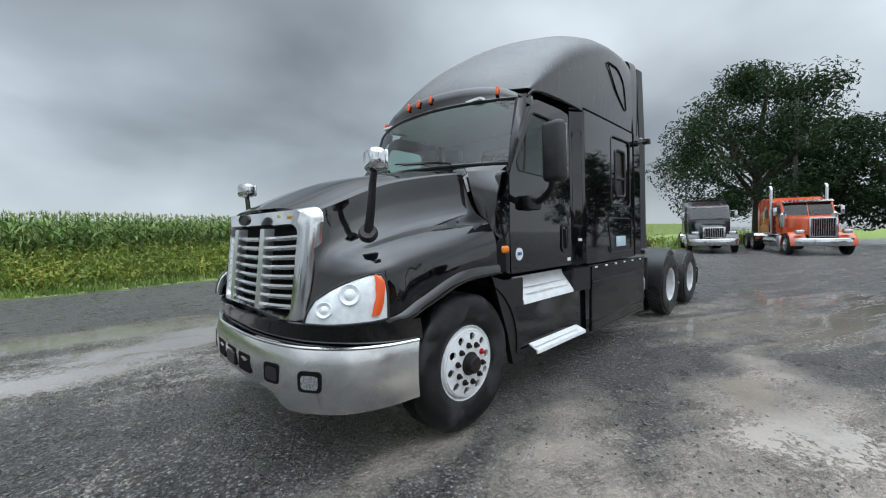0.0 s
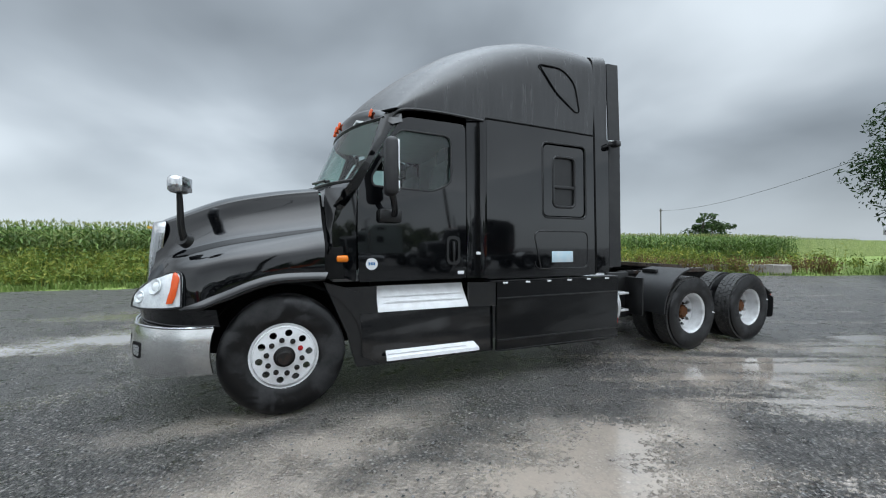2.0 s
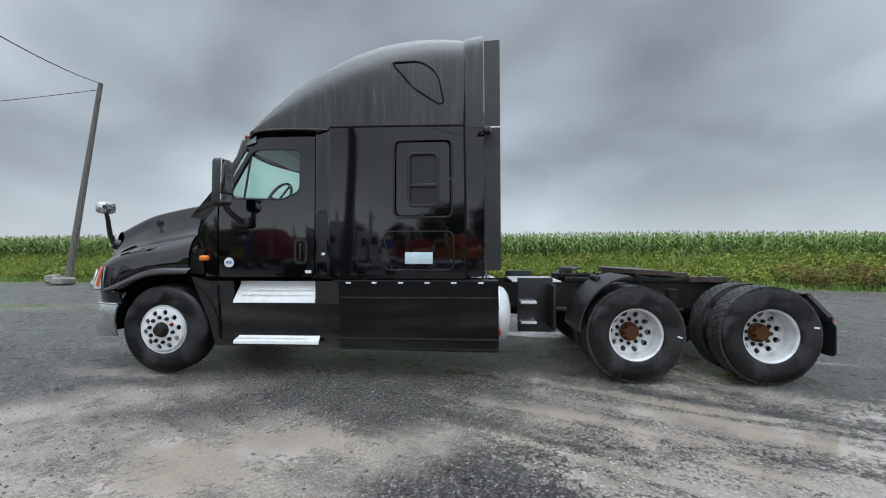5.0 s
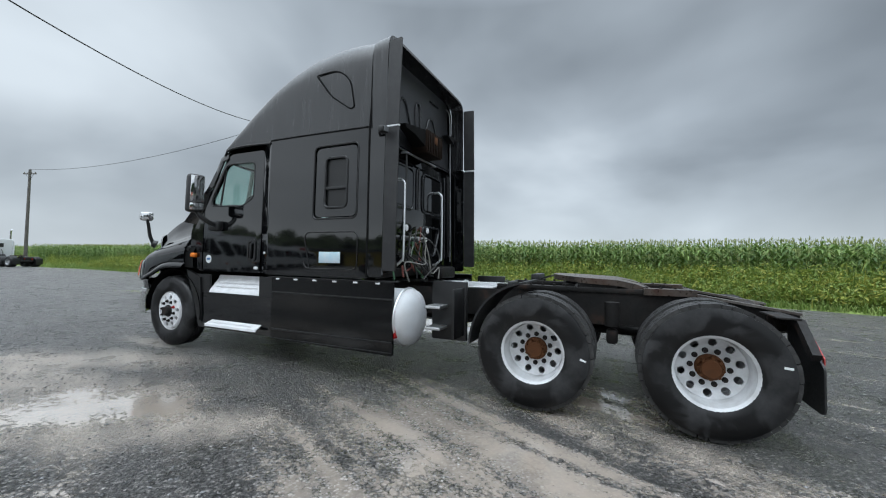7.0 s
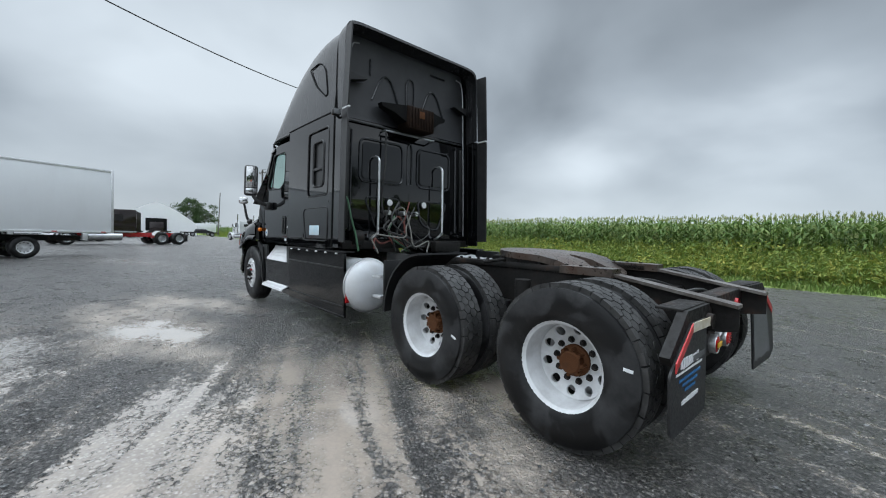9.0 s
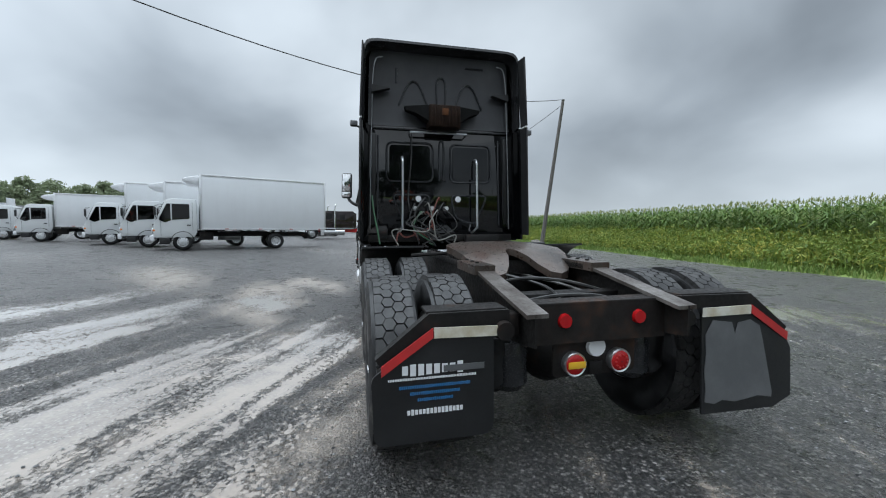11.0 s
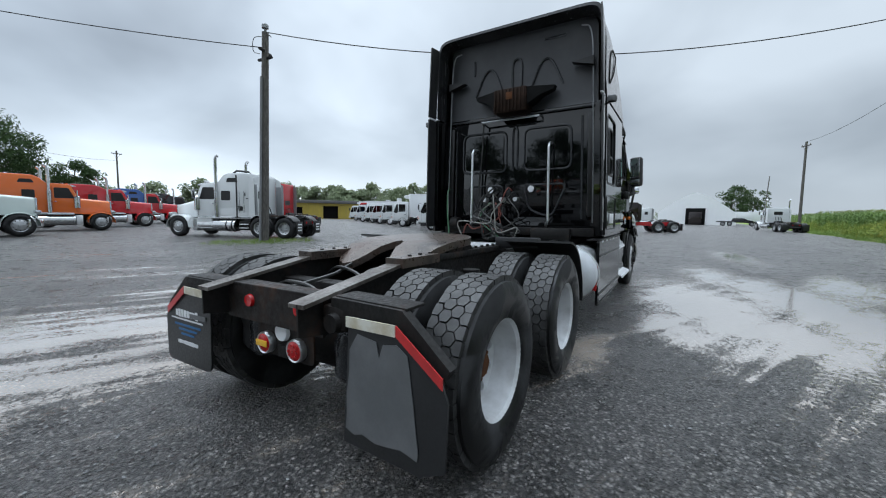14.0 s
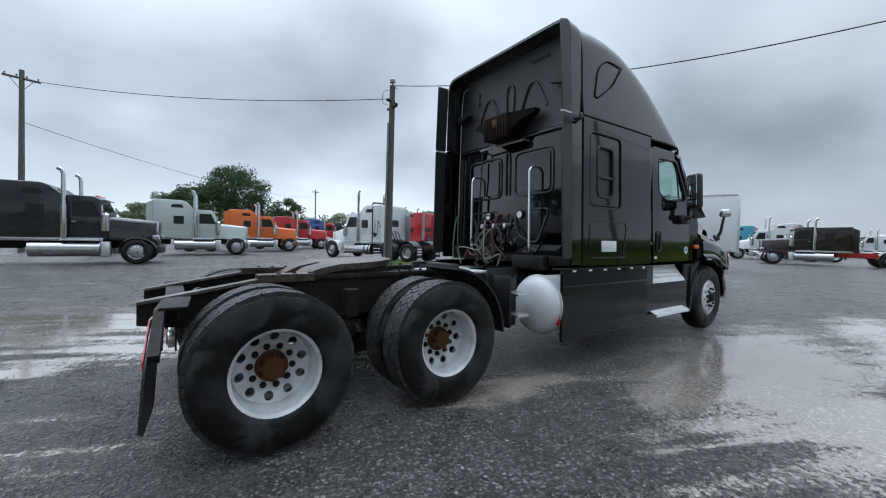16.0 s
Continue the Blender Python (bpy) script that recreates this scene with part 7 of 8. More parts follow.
    if visor:
        bm = B()
        prism_y(bm, [(x1 - .22, cr - .12), (x1 - .02, cr - .02), (x1 + .02, cr - .05), (x1 - .02, cr - .14)], -.98, .98)
        part("sun_visor", bm, M["chrome"] if not aero else mat, cab)
    for i in range(5):
        bm = B()
        box(bm, (x1 + .12, -.6 + i * .3, cr + .035), (.10, .07, .05), .015)
        part("marker_light", bm, M["orange"], cab)
    # sleeper
    bm = B()
    if roof > 2.8:
        o = [(2.24, 1.0), (2.24, cr), (2.24 + (.35 if not aero else .75), roof - .10), (2.24 + (.6 if not aero else 1.1), roof), (xs - .05, roof), (xs, roof - .08), (xs, 1.0)]
    else:
        o = [(2.24, 1.0), (2.24, roof - .05), (xs - .05, roof), (xs, roof - .06), (xs, 1.0)]
    prism_y(bm, o, -1.12, 1.12, .07)
    sl = part("sleeper", bm, acc, v)
    wx0 = 2.46 if detail else min(2.75, xs - .7)
    # rear wall with its window and the dark gear behind the cab
    bm = B()
    sheet(bm, rounded([(-.42, 1.95), (.42, 1.95), (.42, 2.35), (-.42, 2.35)], .07, 3), [], lambda u, q, d: (xs + .008 - d, u, q), .012)
    part("rear_window", bm, M["satin"], sl, "dark rear window")
    bm = B()
    box(bm, (xs + .22, 0, 1.05), (.40, .78, .34), .04)
    for y in (-.24, 0, .24):
        tube(bm, [(xs + .03, y, 1.7), (xs + .16, y * 1.2, 1.5), (xs + .30, y, 1.2)], .025, 6)
    part("air_lines", bm, M["satin"], v)
    for s in (-1, 1):
        bm = B()
        sheet(bm, rounded([(wx0, 1.85), (wx0 + .5, 1.85), (wx0 + .5, 2.32), (wx0, 2.32)], .06, 3), [], lambda u, q, d: (u, s * (1.128 - d), q), .012)
        part("sleeper_window", bm, M["satin"], sl, "dark sleeper window")
        bm = B()
        sheet(bm, rounded([(2.4, 1.1), (xs - .15, 1.1), (xs - .15, 1.45), (2.4, 1.45)], .04, 3), [], lambda u, q, d: (u, s * (1.126 - d), q), .01)
        part("locker_door", bm, acc, sl)
        bm = B()
        sheet(bm, [(xs - .02, 1.05), (xs + .28, 1.05), (xs + .28, roof - .25), (xs - .02, roof - .1)], [], lambda u, q, d: (u, s * (1.13 - d), q), .02)
        part("side_extender", bm, M["grey_wall"] if aero else acc, sl)
    if roof > 3.0:
        bm = B()
        sheet(bm, rounded([(-.8, roof - .42), (.8, roof - .42), (.7, roof - .16), (-.7, roof - .16)], .05, 3), [], lambda u, q, d: (2.24 + (.33 if not aero else .72) * (q - cr) / (roof - .1 - cr) - .02 - d, u, q), .01)
        part("sky_window", bm, M["satin"], sl)
        for s in (-1, 1):
            bm = B()
            sheet(bm, rounded([(2.75, roof - .45), (3.4, roof - .45), (3.3, roof - .25), (2.85, roof - .25)], .04, 3), [], lambda u, q, d: (u, s * (1.128 - d), q), .012)
            part("roof_window", bm, M["satin"], sl)
    if detail:
        for s in (-1, 1):
            bm = B()
            box(bm, (3.32, s * 1.135, 2.05), (.07, .02, 2.1), .004)
            part("sleeper_seam", bm, M["satin"], sl, "dark strip down the sleeper")
            bm = B()
            box(bm, (3.78, s * 1.135, 2.15), (.05, .02, .16), .004)
            box(bm, (3.90, s * 1.135, 1.95), (.12, .02, .04), .004)
            part("sleeper_latch", bm, M["satin"], sl)
            for x in (3.46, 3.70):
                bm = B()
                tube(bm, [(x, s * 1.13, 1.25), (x + .05, s * 1.17, 1.5), (x + .02, s * 1.16, 2.0), (x, s * 1.13, 2.3)], .014, 6)
                part("grab_rail", bm, M["chrome"], sl)
            bm = B()
            prism_y(bm, [(3.42, 1.35), (3.62, 1.35), (3.66, 1.55), (3.40, 1.6)], s * 1.125, s * 1.15)
            part("vent_box", bm, M["satin"], sl)
            bm = B()
            prism_y(bm, [(3.15, .42), (4.15, .42), (4.05, 1.0), (3.75, 1.0)], s * .70, s * 1.06)
            part("rear_skirt", bm, M["satin"], v)
            bm = B()
            box(bm, (xs + .22, s * 1.06, 1.9), (.34, .04, 1.5), .01)
            part("gap_panel", bm, M["grey_wall"], v)
            bm = B()
            prism_y(bm, [(.62, .46), (1.95, .46), (1.95, .96), (.72, .96), (.60, .7)], s * 1.12, s * 1.20)
            part("side_skirt", bm, mat, v)
            for x in (2.75, 3.05):
                bm = B()
                tube(bm, [(x, s * .93 + .315 * math.cos(a), .62 + .315 * math.sin(a)) for a in (2 * math.pi * i / 24 for i in range(25))], .02, 6)
                part("tank_strap", bm, M["satin"], v)
            bm = B()
            box(bm, (3.75, s * 1.0, .62), (.62, .30, .46), .03)
            part("battery_box", bm, M["steel"], v)
            for z in (.50, .68):
                bm = B()
                box(bm, (3.72, s * 1.16, z), (.50, .10, .05), .01)
                part("side_step", bm, M["alu"], v)
            for z in (.72, .58, .44):
                bm = B()
                box(bm, (wb + 1.335, s * .90, z), (.004, .38, .07), 0)
                part("flap_print", bm, M["white"], v)
            bm = B()
            rows = []
            for y in (.55, 1.19):
                rows.append([(wb + .66 + .62 * math.cos(a), s * y, .52 + .62 * math.sin(a)) for a in (radians(q) for q in range(35, 166, 10))])
            rings(bm, rows)
            solid(bm, .015)
            part("rear_fender", bm, M["satin"], v, "", 50)
        bm = B()
        tube(bm, [(3.0, -.9, roof - .02), (3.2, -.9, roof + .12), (3.85, -.9, roof + .06), (3.95, -.9, roof - .05)], .05, 8)
        part("roof_rail", bm, M["satin"], sl)
        bm = B()
        box(bm, (1.5, -.9, cr + .06), (.22, .16, .10), .03)
        part("roof_lamp", bm, M["white"], cab)
    return v


M["shield_dark"] = pane("parked_windscreen", (0.16, 0.18, 0.18), 0.03, 1.6)
ROW = -4.0
tractor("glossy black long-nose tractor in the parked row", (8.4, -17.7), ROW, M["p_black"], 3.15, 2.3, wb=6.6, bumper=M["satin"])
tractor("pale grey-white tractor with chrome stacks in the parked row", (3.95, -24.6), ROW, M["p_sage"], 3.25, 2.0)
tractor("bright orange tractor with chrome stacks in the parked row", (-.35, -29.6), ROW, M["p_orange"], 3.15, 2.0)
tractor("red tractor with chrome stacks in the parked row", (-4.45, -34.6), ROW, M["p_red"], 3.0, 1.9)
tractor("blue tractor with a red nose in the parked row", (-8.8, -40.2), ROW, M["p_red"], 3.1, 1.9, accent=M["p_blue"])
tractor("dark tractor at the end of the parked row", (-13.5, -46.0), ROW, M["p_black"], 3.0, 1.9)
tractor("white tractor with a tall sleeper beside the lamp pole", (-1.9, -20.3), 113.0, M["p_white"], 3.2, 1.75, wb=5.2, group="yard trucks", detail=True, nose=1.62, bumper=M["satin"], stack_top=.85)
tractor("red tractor with a tall sleeper behind the white one", (-12.6, -33.9), 113.5, M["p_red"], 3.9, 2.2, aero=True, wb=5.9, group="yard trucks")
tractor("dark blue tractor behind the red one", (-16.6, -39.6), 113.5, M["p_blue"], 3.4, 2.2, aero=True, wb=5.9, group="yard trucks")
tractor("dark maroon tractor with a red chassis", (-30.2, -5.9), 111.7, M["p_maroon"], 2.75, 1.9, chassis=M["p_red"], wb=6.6, group="far trucks")
tractor("white aerodynamic tractor parked far off", (-38.0, -10.5), 111.7, M["p_white"], 3.4, 2.0, aero=True, group="far trucks")
tractor("light blue aerodynamic tractor parked far off", (-42.5, -15.0), 111.7, M["p_teal"], 3.4, 2.0, aero=True, group="far trucks")
tractor("white day tractor parked far off", (-62.0, -6.5), 111.7, M["p_white"], 3.0, 1.6, aero=True, group="far trucks")
tractor("white tractor with a bare chassis near the field", (-54.0, 10.9), 12, M["p_white"], 2.8, .35, wb=5.6, group="far trucks", visor=False, stack_top=1.0)
tractor("black tractor with a chrome front, facing the yard", (24.2, 1.7), 17, M["p_black"], 3.2, 1.9, aero=True, stacks=False, group="front trucks", visor=False)
tractor("orange-red tractor with chrome stacks, facing the yard", (23.7, -2.6), 20, M["p_coral"], 2.95, 1.9, group="front trucks")


def box_truck(label, at, rz, length=5.2, top=3.72, body=True, red=False):
    v = thing("box_truck", label, "truck", "white box trucks", (*at, 0), rz)
    bm = B()
    prism_y(bm, [(-1.12, .62), (-1.17, .9), (-1.15, 1.22), (-1.06, 1.46), (-.70, 2.38), (-.60, 2.48), (-.42, 2.53), (.52, 2.53), (.60, 2.44), (.62, .95), (.56, .95), (.52, .62)], -1.04, 1.04, .05)
    cab = part("cab", bm, M["p_white"], v, "white cab-over cab")
    for s in (-1, 1):
        bm = B()
        sheet(bm, rounded([(-.95, 1.50), (-.70, 1.36), (-.40, 1.50), (.30, 1.55), (.30, 2.28), (-.62, 2.28)], .06, 3), [], lambda u, q, d: (u, s * (1.052 - d), q), .014)
        wn_ = part("side_window", bm, M["shield_dark"], cab, "dark side window")
        bm = B()
        sheet(bm, rounded([(-.93, 1.50), (-.69, 1.37), (-.39, 1.51), (.29, 1.56), (.29, 2.27), (-.61, 2.27)], .06, 3), [], lambda u, q, d: (u, s * (1.043 - d), q), .004)
        part("window_backing", bm, M["dark"], wn_)
        bm = B()
        box(bm, (-.44, s * 1.056, 1.88), (.05, .012, .78), .003)
        part("window_divider", bm, M["p_white"], wn_)
        for p, q in (((-.86, .72), (-.86, 1.42)), ((.42, .98), (.42, 2.36))):
            bm = B()
            tube(bm, [(p[0], s * 1.042, p[1]), (q[0], s * 1.042, q[1])], .007, 4)
            part("door_seam", bm, M["trim"], cab)
        bm = B()
        box(bm, (.26, s * 1.055, 1.24), (.16, .03, .06), .01)
        part("door_handle", bm, M["trim"], cab)
        bm = B()
        box(bm, (-1.06, s * 1.24, 1.90), (.09, .20, .42), .03)
        tube(bm, [(-.9, s * 1.0, 2.2), (-1.06, s * 1.24, 2.16)], .016, 6)
        tube(bm, [(-1.0, s * 1.0, 1.5), (-1.06, s * 1.24, 1.68)], .016, 6)
        part("mirror", bm, M["trim"], cab)
        bm = B()
        rows = []
        for y in (.70, 1.045):
            rows.append([(.49 * math.cos(a), s * y, .44 + .50 * math.sin(a)) for a in (radians(q) for q in range(-5, 186, 10))])
        rings(bm, rows)
        solid(bm, .03)
        part("fender", bm, M["trim"], cab)
        bm = B()
        box(bm, (-1.17, s * .78, .98), (.12, .40, .22), .04)
        part("headlight", bm, M["reflector"], cab)
        bm = B()
        box(bm, (-1.13, s * 1.03, .98), (.09, .05, .09), .02)
        part("turn_signal", bm, M["amber"], cab)
        bm = B()
        box(bm, (-.72, s * .96, .46), (.42, .18, .30), .04)
        part("cab_step", bm, M["trim"], cab)
        add_wheel(v, 0, s, "steer", "white", .82, 1.04)
        add_wheel(v, 4.25, s, "dual", "white", .82, 1.12)
        bm = B()
        box(bm, (3.3, s * .40, .78), (5.6, .07, .22), .01)
        part("chassis_rail", bm, M["steel"], v)
    bm = B()
    rings(bm, [[(-1.06, -.92, 1.50), (-1.06, .92, 1.50)], [(-.735, -.88, 2.33), (-.735, .88, 2.33)]])
    solid(bm, .012)
    part("windscreen", bm, M["shield_dark"], cab)
    bm = B()
    rings(bm, [[(-1.05, -.92, 1.50), (-1.05, .92, 1.50)], [(-.725, -.88, 2.33), (-.725, .88, 2.33)]])
    solid(bm, .004)
    part("windscreen_backing", bm, M["dark"], cab)
    bm = B()
    box(bm, (-1.175, 0, 1.12), (.03, 1.1, .26), .01)
    part("grille", bm, M["trim"], cab)
    bm = B()
    box(bm, (-1.20, 0, .60), (.18, 2.08, .30), .05)
    part("bumper", bm, M["white"], cab)
    bm = B()
    box(bm, (1.0, -.72, .70), (.6, .5, .40), .04)
    part("battery_box", bm, M["steel"], v)
    bm = B()
    cyl(bm, (1.6, .75, .68), (2.7, .75, .68), .25, None, 16)
    part("fuel_tank", bm, M["alu"], v)
    bm = B()
    cyl(bm, (4.25, -.8, .42), (4.25, .8, .42), .09, None, 12)
    part("rear_axle", bm, M["steel"], v)
    if red:
        bm = B()
        prism_y(bm, [(-.5, 2.50), (-.2, 2.86), (4.6, 2.86), (4.6, 2.66), (.5, 2.60)], -1.05, 1.05, .03)
        part("roof_rack", bm, M["p_red"], v, "red roof rack")
    if body:
        bm = B()
        box(bm, (.75 + length / 2, 0, (1.02 + top) / 2), (length, 2.44, top - 1.02), .03)
        bd = part("cargo_box", bm, M["box_white"], v, "tall white cargo box")
        for s in (-1, 1):
            for z in (1.06, top - .05):
                bm = B()
                box(bm, (.75 + length / 2, s * 1.225, z), (length - .02, .02, .09), .004)
                part("box_rail", bm, M["alu"], bd)
            for i in range(8):
                bm = B()
                box(bm, (1.10 + i * (length - .7) / 7, s * 1.238, 1.07), (.16, .006, .04), 0)
                part("reflector", bm, M["red_tape"] if i % 2 else M["white"], bd)
            for x in (.78, .72 + length):
                bm = B()
                box(bm, (x, s * 1.215, (1.02 + top) / 2), (.09, .05, top - 1.0), .008)
                part("corner_post", bm, M["alu"], bd)
        bm = B()
        prism_y(bm, [(.74, top - .52), (.34, top - .48), (.06, top - .34), (.04, top - .24), (.20, top - .14), (.74, top - .04)], -.85, .85, .05)
        part("cooling_unit", bm, M["white"], bd)
        bm = B()
        for y in (-.6, .6):
            box(bm, (.762 + length, y, 2.35), (.03, 1.12, 2.5), .01)
        part("rear_door", bm, M["box_white"], bd)
    return v


BT = "white box truck in a slanting parked row"
box_truck(BT, (-13.1, -10.0), 111.7, 6.2, 3.78)
box_truck(BT, (-15.9, -12.8), 111.7, 5.2, 3.65)
box_truck(BT, (-18.9, -16.2), 111.7, 5.6, 3.8)
box_truck("white box truck with a lower box", (-22.9, -22.4), 111.7, 4.6, 3.3)
for i, (x, y) in enumerate(((-26.6, -27.2), (-29.4, -31.2), (-32.2, -35.0), (-34.4, -39.0), (-39.6, -45.6))):
    box_truck("white box truck far down the parked row", (x, y), 111.7, 4.6, 3.1 + .15 * (i % 3), i > 2, i == 3)



# ---------------------------------------------------------------- poles and wires
def utility_pole(label, base, top, r=.15, arm=None, lamp=False, box_=False):
    v = thing("utility_pole", label, "pole", "utility poles", base)
    d = Vector(top) - Vector(base)
    bm = B()
    cyl(bm, (0, 0, -.2), d, r, r * .68, 12)
    part("post", bm, M["wood"], v, "weathered grey wooden post")
    if arm is not None:
        a = Vector((math.cos(radians(arm)), math.sin(radians(arm)), 0))
        c = d * .955
        m3 = Matrix.Rotation(radians(arm), 3, "Z")
        bm = B()
        box(bm, c, (1.5, .09, .11), .01, m3)
        cr_ = part("cross_arm", bm, M["wood"], v)
        for t in (-.65, -.2, .2, .65):
            bm = B()
            cyl(bm, c + a * t + Vector((0, 0, .05)), c + a * t + Vector((0, 0, .18)), .03, .045, 8)
            part("insulator", bm, M["concrete"], cr_)
        bm = B()
        tube(bm, [c + a * .5, c - d * .07], .015, 6)
        tube(bm, [c - a * .5, c - d * .07], .015, 6)
        part("arm_brace", bm, M["steel"], cr_)
    if box_:
        bm = B()
        cyl(bm, d * .70 + Vector((.1, -.34, -.45)), d * .70 + Vector((.1, -.34, .45)), .24, .24, 18)
        box(bm, d * .70 + Vector((.03, -.18, 0)), (.08, .18, .3), .01)
        part("transformer", bm, M["grey_wall"], v, "grey transformer can")
    if lamp:
        bm = B()
        cyl(bm, d, d + Vector((0, 0, .16)), .05, .05, 10)
        cyl(bm, d + Vector((0, 0, .14)), d + Vector((0, 0, .26)), .13, .13, 14)
        cyl(bm, d + Vector((0, 0, .26)), d + Vector((0, 0, .34)), .13, .05, 14)
        tube(bm, [d * .985, d * .985 + Vector((-.16, .06, .06)), d * .985 + Vector((-.22, .08, .0))], .022, 8)
        part("flood_lamp", bm, M["grey_wall"], v)
        bm = B()
        tube(bm, [d * .80 + Vector((.20, .05, 0)), d * .6 + Vector((.21, .05, 0)), d * .3 + Vector((.22, .05, 0)), Vector((.24, .05, 0))], .05, 8)
        part("conduit", bm, M["grey_wall"], v)
        for z in (.915, .885):
            bm = B()
            box(bm, d * z, (.80, .10, .09), .01, Matrix.Rotation(radians(25 if z > .9 else 95), 3, "Z"))
            part("bracket", bm, M["steel"], v)
        bm = B()
        tube(bm, [d * .98, d * .96 + Vector((.35, -.2, .05)), d * .92 + Vector((.38, -.2, -.1)), d * .90 + Vector((.2, -.05, 0))], .014, 6, 14)
        part("loop_wire", bm, M["wire"], v)
    return v


PC = (-14.72, 12.20, 9.85)
PL = (-1.18, -12.66, 8.46)
PA = (-50.4, 13.1, 10.2)
utility_pole("leaning grey wooden utility pole beside the corn", (-15.1, 11.05, 0.0), PC, .145)
utility_pole("wooden lamp pole standing in the truck yard", (-1.75, -13.95, 0), PL, .19, lamp=True)
utility_pole("tall wooden utility pole far down the field edge", (-51.0, 13.3, 0), PA, .16, 20)
utility_pole("wooden utility pole with transformer among the trees", (31.1, -1.4, 0), (31.0, -1.5, 9.4), .16, 95, box_=True)
utility_pole("distant utility pole beyond the corn", (72, 50, 0), (72, 50, 9.4), .16, 60)
utility_pole("wooden utility pole behind the parked row", (14.4, -28.0, 0), (14.3, -28.0, 10.3), .16, 20)
utility_pole("thin leaning pole by the field corner", (-96.6, 16.2, 0), (-97.8, 16.8, 10.6), .13)
utility_pole("distant utility pole behind the yard", (-16, -75, 0), (-16, -75, 10.5), .15, 10)


def wire(a, b, sag, r=.014, label="thin black overhead cable"):
    v = thing("overhead_cable", label, "cable", "overhead cables", a)
    bm = B()
    A, C = Vector(a), Vector(b)
    pts = []
    for i in range(25):
        t = i / 24
        p = (C - A) * t
        p.z -= sag * 4 * t * (1 - t)
        pts.append(p)
    tube(bm, pts, r, 5)
    part("cable", bm, M["wire"], v)


wire(PC, PL, 1.62, .02)
wire((PC[0], PC[1], PC[2] - .3), PA, .8, .016)
wire((PL[0], PL[1], PL[2] - .6), (14.3, -28.0, 9.8), .5, .018)
wire((14.3, -28.0, 7.4), (-16, -75, 9), 1.2, .016)
wire((31.0, -1.5, 9.0), (72, 50, 9.0), 1.6, .02)
wire((31.0, -1.5, 9.2), (60, -20, 9.4), 1.0, .02)


# ---------------------------------------------------------------- trees
def tree(label, at, h, rad, base, seed, mat, size=.2, clumps=46, per=90, trunk=.35, forks=6):
    rn = random.Random(seed)
    v = thing("tree", label, "tree", "", (*at, 0))
    wood, leaves = B(), B()
    tops = []
    main = [Vector((0, 0, -.2)), Vector((rn.uniform(-.2, .2), rn.uniform(-.2, .2), h * .25)), Vector((rn.uniform(-.5, .5), rn.uniform(-.5, .5), h * .55)), Vector((rn.uniform(-.6, .6), rn.uniform(-.6, .6), h * .88))]
    tube(wood, main, trunk, 9, 12, trunk * .25)
    for i in range(forks):
        a = 2 * math.pi * i / forks + rn.uniform(-.4, .4)
        z0 = base * .8 + (h * .5 - base * .8) * rn.random()
        z1 = min(h * .92, z0 + rn.uniform(.2, .45) * h)
        rr = rad * rn.uniform(.5, .85)
        p0, p1 = Vector((0, 0, z0)), Vector((math.cos(a) * rr, math.sin(a) * rr, z1))
        mid_ = p0.lerp(p1, .5) + Vector((rn.uniform(-.3, .3), rn.uniform(-.3, .3), -.08 * h * rn.random()))
        tube(wood, [p0, mid_, p1], trunk * .45, 7, 8, trunk * .1)
        tops.append(p1)
        for k in range(2):
            q = mid_ + Vector((rn.uniform(-1, 1) * rad * .4, rn.uniform(-1, 1) * rad * .4, rn.uniform(.05, .22) * h))
            tube(wood, [mid_, mid_.lerp(q, .5) + Vector((0, 0, .1)), q], trunk * .22, 6, 5, trunk * .06)
            tops.append(q)
    part("trunk", wood, M["bark"], v)
    tops.append(main[-1])
    for i in range(clumps):
        if i < len(tops):
            c = tops[i]
        else:
            a, t = rn.uniform(0, 6.283), rn.random()
            zz = base + (h - base) * (.04 + .92 * t)
            env = rad * (math.sin(math.pi * min(1, (.12 + .88 * t)) ** .8) ** .6) * rn.uniform(.45, 1.0)
            c = Vector((math.cos(a) * env, math.sin(a) * env, zz))
        s = rad * rn.uniform(.13, .30)
        leaf_cloud(leaves, c, (s * 1.15, s * 1.15, s * .85), per, size, rn, .7)
    part("crown", leaves, mat, v, "", 0)
    return v


tree("large dark green broadleaf tree behind the parked trucks", (33.8, .6), 12.9, 5.9, 2.4, 3, M["leaf_dark"], .15, 110, 300, .42, 11)
tree("dark green tree at the yard's end", (33.0, -7.2), 8.6, 4.2, .8, 5, M["leaf_dark"], .16, 60, 220, .25)
tree("dark green tree beside the utility pole", (37.5, -3.4), 9.2, 4.0, 1.2, 8, M["leaf_dark"], .16, 50, 200, .25)
tree("dark bushy tree at the yard's end", (31.0, -13.0), 8.0, 4.5, .5, 9, M["leaf_dark"], .24, 50, 90, .25)
tree("tall green tree behind the parked row", (.3, -57), 10.8, 5.6, 1.0, 13, M["leaf_mid"], .17, 84, 240, .3)
tree("green tree behind the parked row", (-7.0, -60), 7.0, 3.4, .6, 14, M["leaf_mid"], .19, 44, 140, .2)
tree("green tree behind the parked row", (6.0, -55), 7.2, 3.6, .6, 15, M["leaf_mid"], .19, 44, 140, .2)
tree("green tree near the white barn", (-116.4, 12.3), 10.8, 4.6, .8, 21, M["leaf_mid"], .3, 40, 70, .25)
tree("green tree near the white barn", (-121.2, 17.2), 9.8, 4.2, .6, 22, M["leaf_mid"], .3, 34, 60, .2)
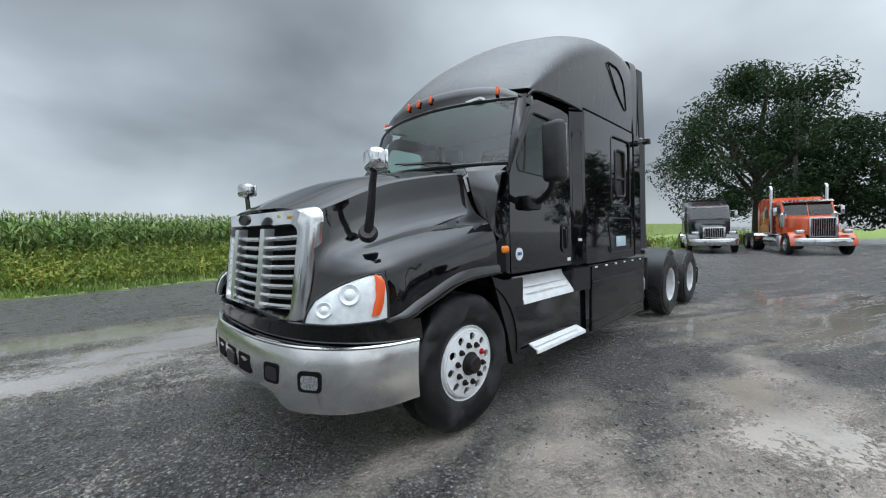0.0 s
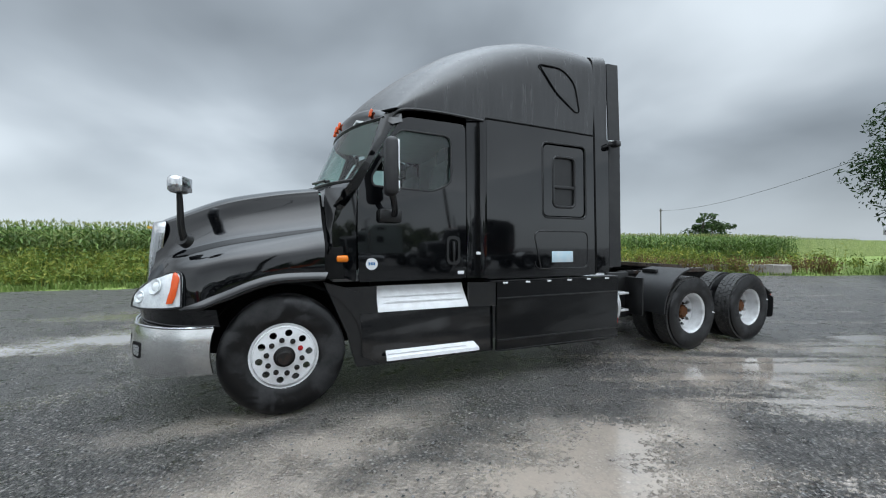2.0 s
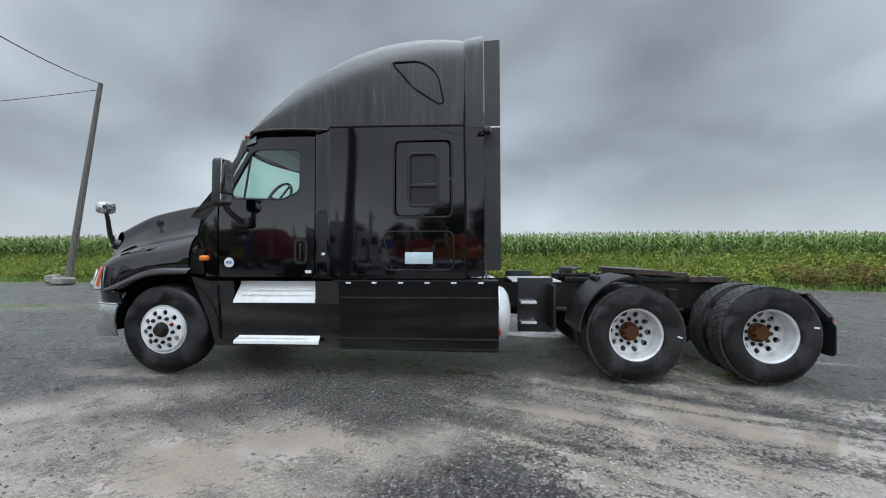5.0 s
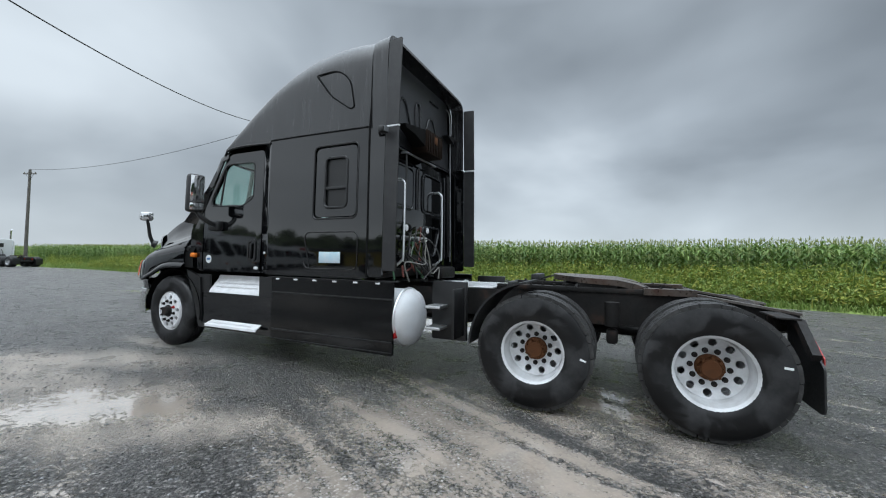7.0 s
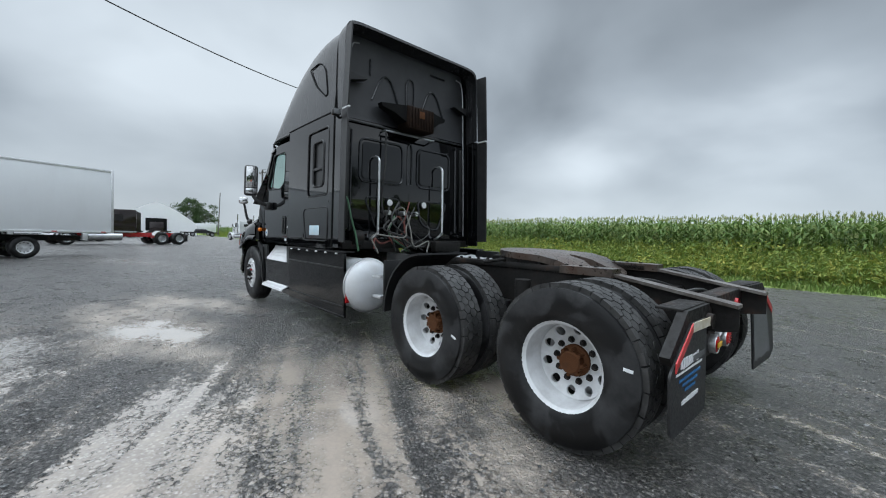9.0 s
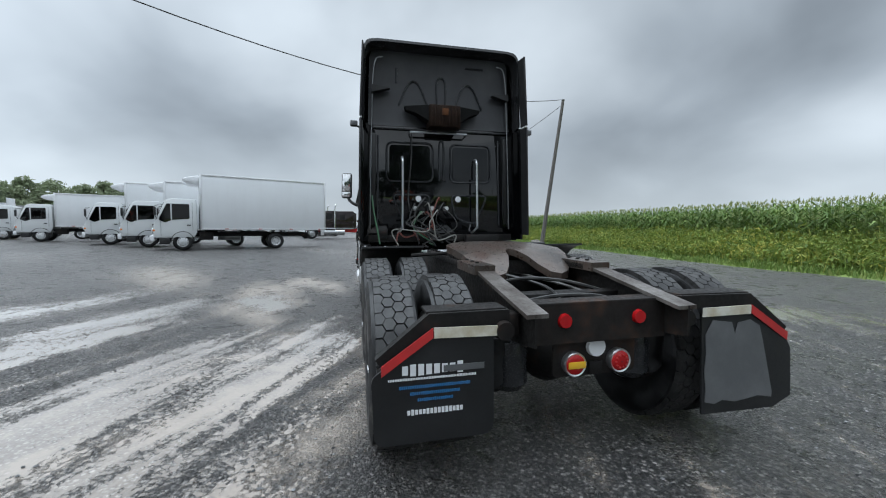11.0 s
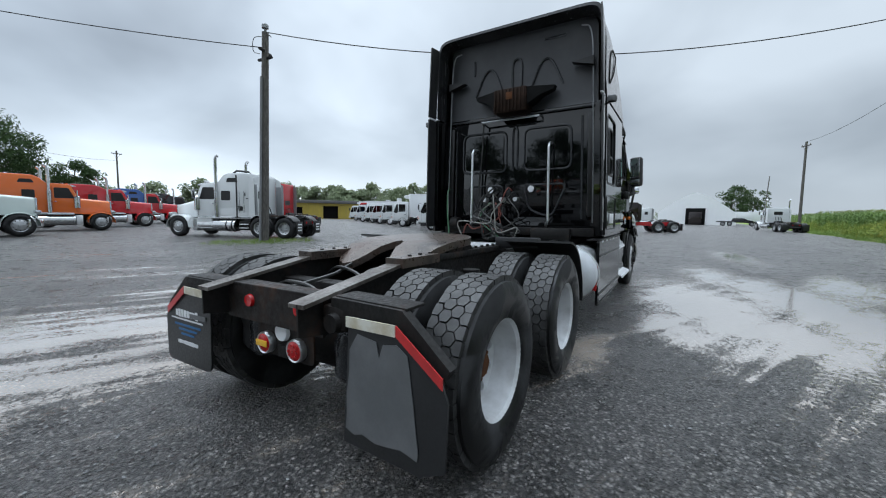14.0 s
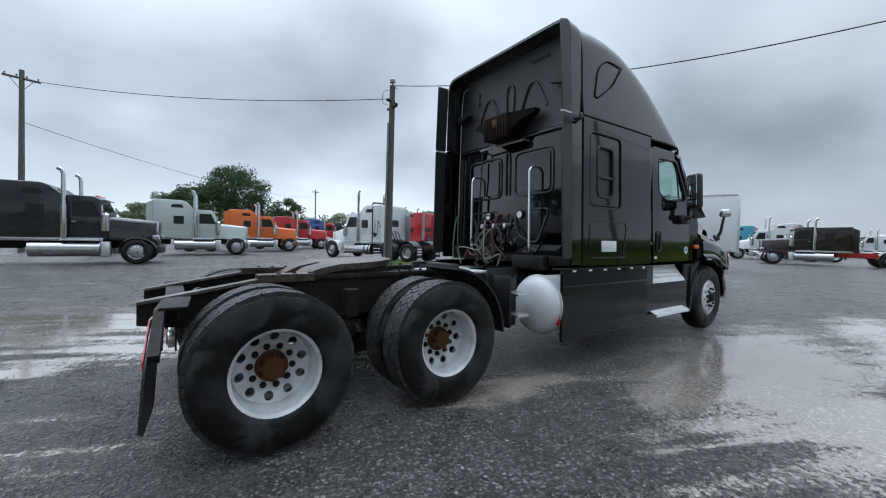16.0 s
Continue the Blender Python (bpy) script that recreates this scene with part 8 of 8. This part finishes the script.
tree("small round tree beyond the corn", (52, 28), 6.2, 2.8, 1.0, 24, M["leaf_mid"], .24, 34, 60, .18)
rn = random.Random(77)
for i in range(16):
    az, d = radians(-122 - i * 2.05 + rn.uniform(-.4, .4)), rn.uniform(92, 112)
    tree("green tree in the far tree line", (9 + d * math.cos(az), .4 + d * math.sin(az)), rn.uniform(6.8, 9.2) * d / 100, rn.uniform(3.6, 5.2), .6, 100 + i, M["leaf_hazed"], .46, 46, 60, .22, 4)
for i in range(12):
    az, d = radians(-68 - i * 4.6 + rn.uniform(-1, 1)), rn.uniform(72, 95)
    tree("green tree in the far tree line", (7 + d * math.cos(az), 3 + d * math.sin(az)), rn.uniform(4.5, 7.0), rn.uniform(3.6, 5.2), .5, 200 + i, M["leaf_hazed"], .44, 40, 56, .2, 4)
bm = B()
for i in range(260):
    az = radians(rn.uniform(20, 176) if rn.random() < .8 else rn.uniform(176, 230))
    d = rn.uniform(300, 420)
    leaf_cloud(bm, (d * math.cos(az), d * math.sin(az), 2.5), (7, 7, rn.uniform(2.5, 5.0)), 40, 1.3, rn)
solo("far_woods", bm, M["leaf_hazed"], "low distant woods along the horizon", "trees", kind="stuff", smooth=0)

# ---------------------------------------------------------------- buildings and blocks
v = thing("barn", "white fabric-covered barn with a round roof", "barn", "", (-92, 4.0, 0))
bm = B()
rows = []
for x in (-14, 0):
    rows.append([(x, -7.2, 0), (x, -7.2, 2.6)] + [(x, -7.2 + 14.4 * t, 2.6 + 4.4 * (1 - abs(2 * t - 1) ** 1.35)) for t in (i / 12 for i in range(1, 12))] + [(x, 7.2, 2.6), (x, 7.2, 0)])
rings(bm, rows, False, True)
part("shell", bm, M["barn"], v, "", 20)
# near-black box on the barn front stands in for a shaded doorway
bm = B()
box(bm, (.05, 0, 1.8), (.2, 3.6, 3.6), .02)
part("door_opening", bm, M["dark"], v, "near-black panel for the barn doorway's shade")
bm = B()
box(bm, (.5, 0, 1.5), (.6, 2.4, 2.6), .1)
part("parked_cab", bm, M["p_maroon"], v)
v = thing("workshop", "low yellow workshop with dark openings and grey roof", "building", "", (-46.0, -60.5, 0), -36)
bm = B()
sheet(bm, [(-20, 0), (20, 0), (20, 3.2), (-20, 3.2)], [[(-9, .02), (-6, .02), (-6, 2.6), (-9, 2.6)], [(-2, .02), (1, .02), (1, 2.6), (-2, 2.6)], [(5, .9), (8, .9), (8, 2.3), (5, 2.3)]], lambda u, q, d: (u, d, q), .25)
part("wall", bm, M["yellow_wall"], v, "yellow front wall")
bm = B()
box(bm, (0, -4, 3.45), (41, 9.5, .6), .05)
part("roof", bm, M["roof_felt"], v, "dark grey flat roof")
# solid near-black block gives the wall openings their shade
bm = B()
box(bm, (0, -2.5, 1.55), (39.6, 4.0, 3.0), .02)
part("interior", bm, M["dark"], v)
v = thing("flatbed_trailer", "low dark flatbed trailer before the barn", "trailer", "", (-87.5, 11.1, 0), 85)
bm = B()
box(bm, (0, 0, .85), (7.0, 2.3, .22), .03)
part("deck", bm, M["satin"], v)
bm = B()
prism_y(bm, [(-1.1, .96), (-.8, 1.55), (.9, 1.6), (1.5, 1.2), (2.4, 1.1), (2.4, .96)], -.85, .85, .06)
part("load", bm, M["p_black"], v, "dark covered load")
for x in (-2.4, -1.3, 2.2):
    for s in (-1, 1):
        add_wheel(v, x, s, "steer", "grey", .85, 1.1)
v = thing("white_trailer", "white box trailer beside the barn", "trailer", "", (-105.6, 14.7, 0), 80)
bm = B()
box(bm, (0, 0, 1.95), (5.4, 2.4, 2.3), .06)
part("body", bm, M["p_white"], v)
bm = B()
box(bm, (0, 0, .68), (5.2, 1.2, .24), .02)
part("frame", bm, M["satin"], v)
for s in (-1, 1):
    add_wheel(v, .9, s, "steer", "grey", .8, 1.1)
rn = random.Random(31)
bm = B()
box(bm, (0, 0, .16), (1.25, .55, .32), .08)
box(bm, (.55, .1, .20), (.5, .42, .40), .09, Matrix.Rotation(.5, 3, "Z"))
for q in bm.verts:
    q.co += Vector((rn.uniform(-.04, .04), rn.uniform(-.04, .04), rn.uniform(-.04, .04) if q.co.z > .1 else 0))
ob = solo("broken_block", bm, M["concrete"], "broken grey-brown concrete lump beside the leaning pole", "block")
ob.matrix_basis = pose(-15.0, 10.75, .04, 0, 0, 160)
for i in range(7):
    bm = B()
    box(bm, (0, 0, .26), (1.15, .60, .52), .05, Matrix.Rotation(rn.uniform(-.1, .1), 3, "Z"))
    for q in bm.verts:
        q.co += Vector((rn.uniform(-.03, .03), rn.uniform(-.03, .03), rn.uniform(-.03, .03) if q.co.z > .1 else 0))
    ob = solo("concrete_block", bm, M["concrete"], "weathered concrete block at the yard edge", "block", "concrete blocks")
    t = i / 6
    ob.matrix_basis = pose(19.0 + 4.2 * t, 9.6 - 3.0 * t + rn.uniform(-.1, .1), 0, 0, 0, -36 + rn.uniform(-8, 8))
bm = B()
for i in range(260):
    a, r = rn.uniform(0, 6.28), rn.uniform(.1, 1.7)
    blades(bm, -1.75 + r * math.cos(a) * 1.5, -13.95 + r * math.sin(a), 0, 4, .09, .012, .1, .5, rn)
solo("pole_grass", bm, M["grass"], "tuft of grass round the lamp pole", "grass", kind="stuff", smooth=0)
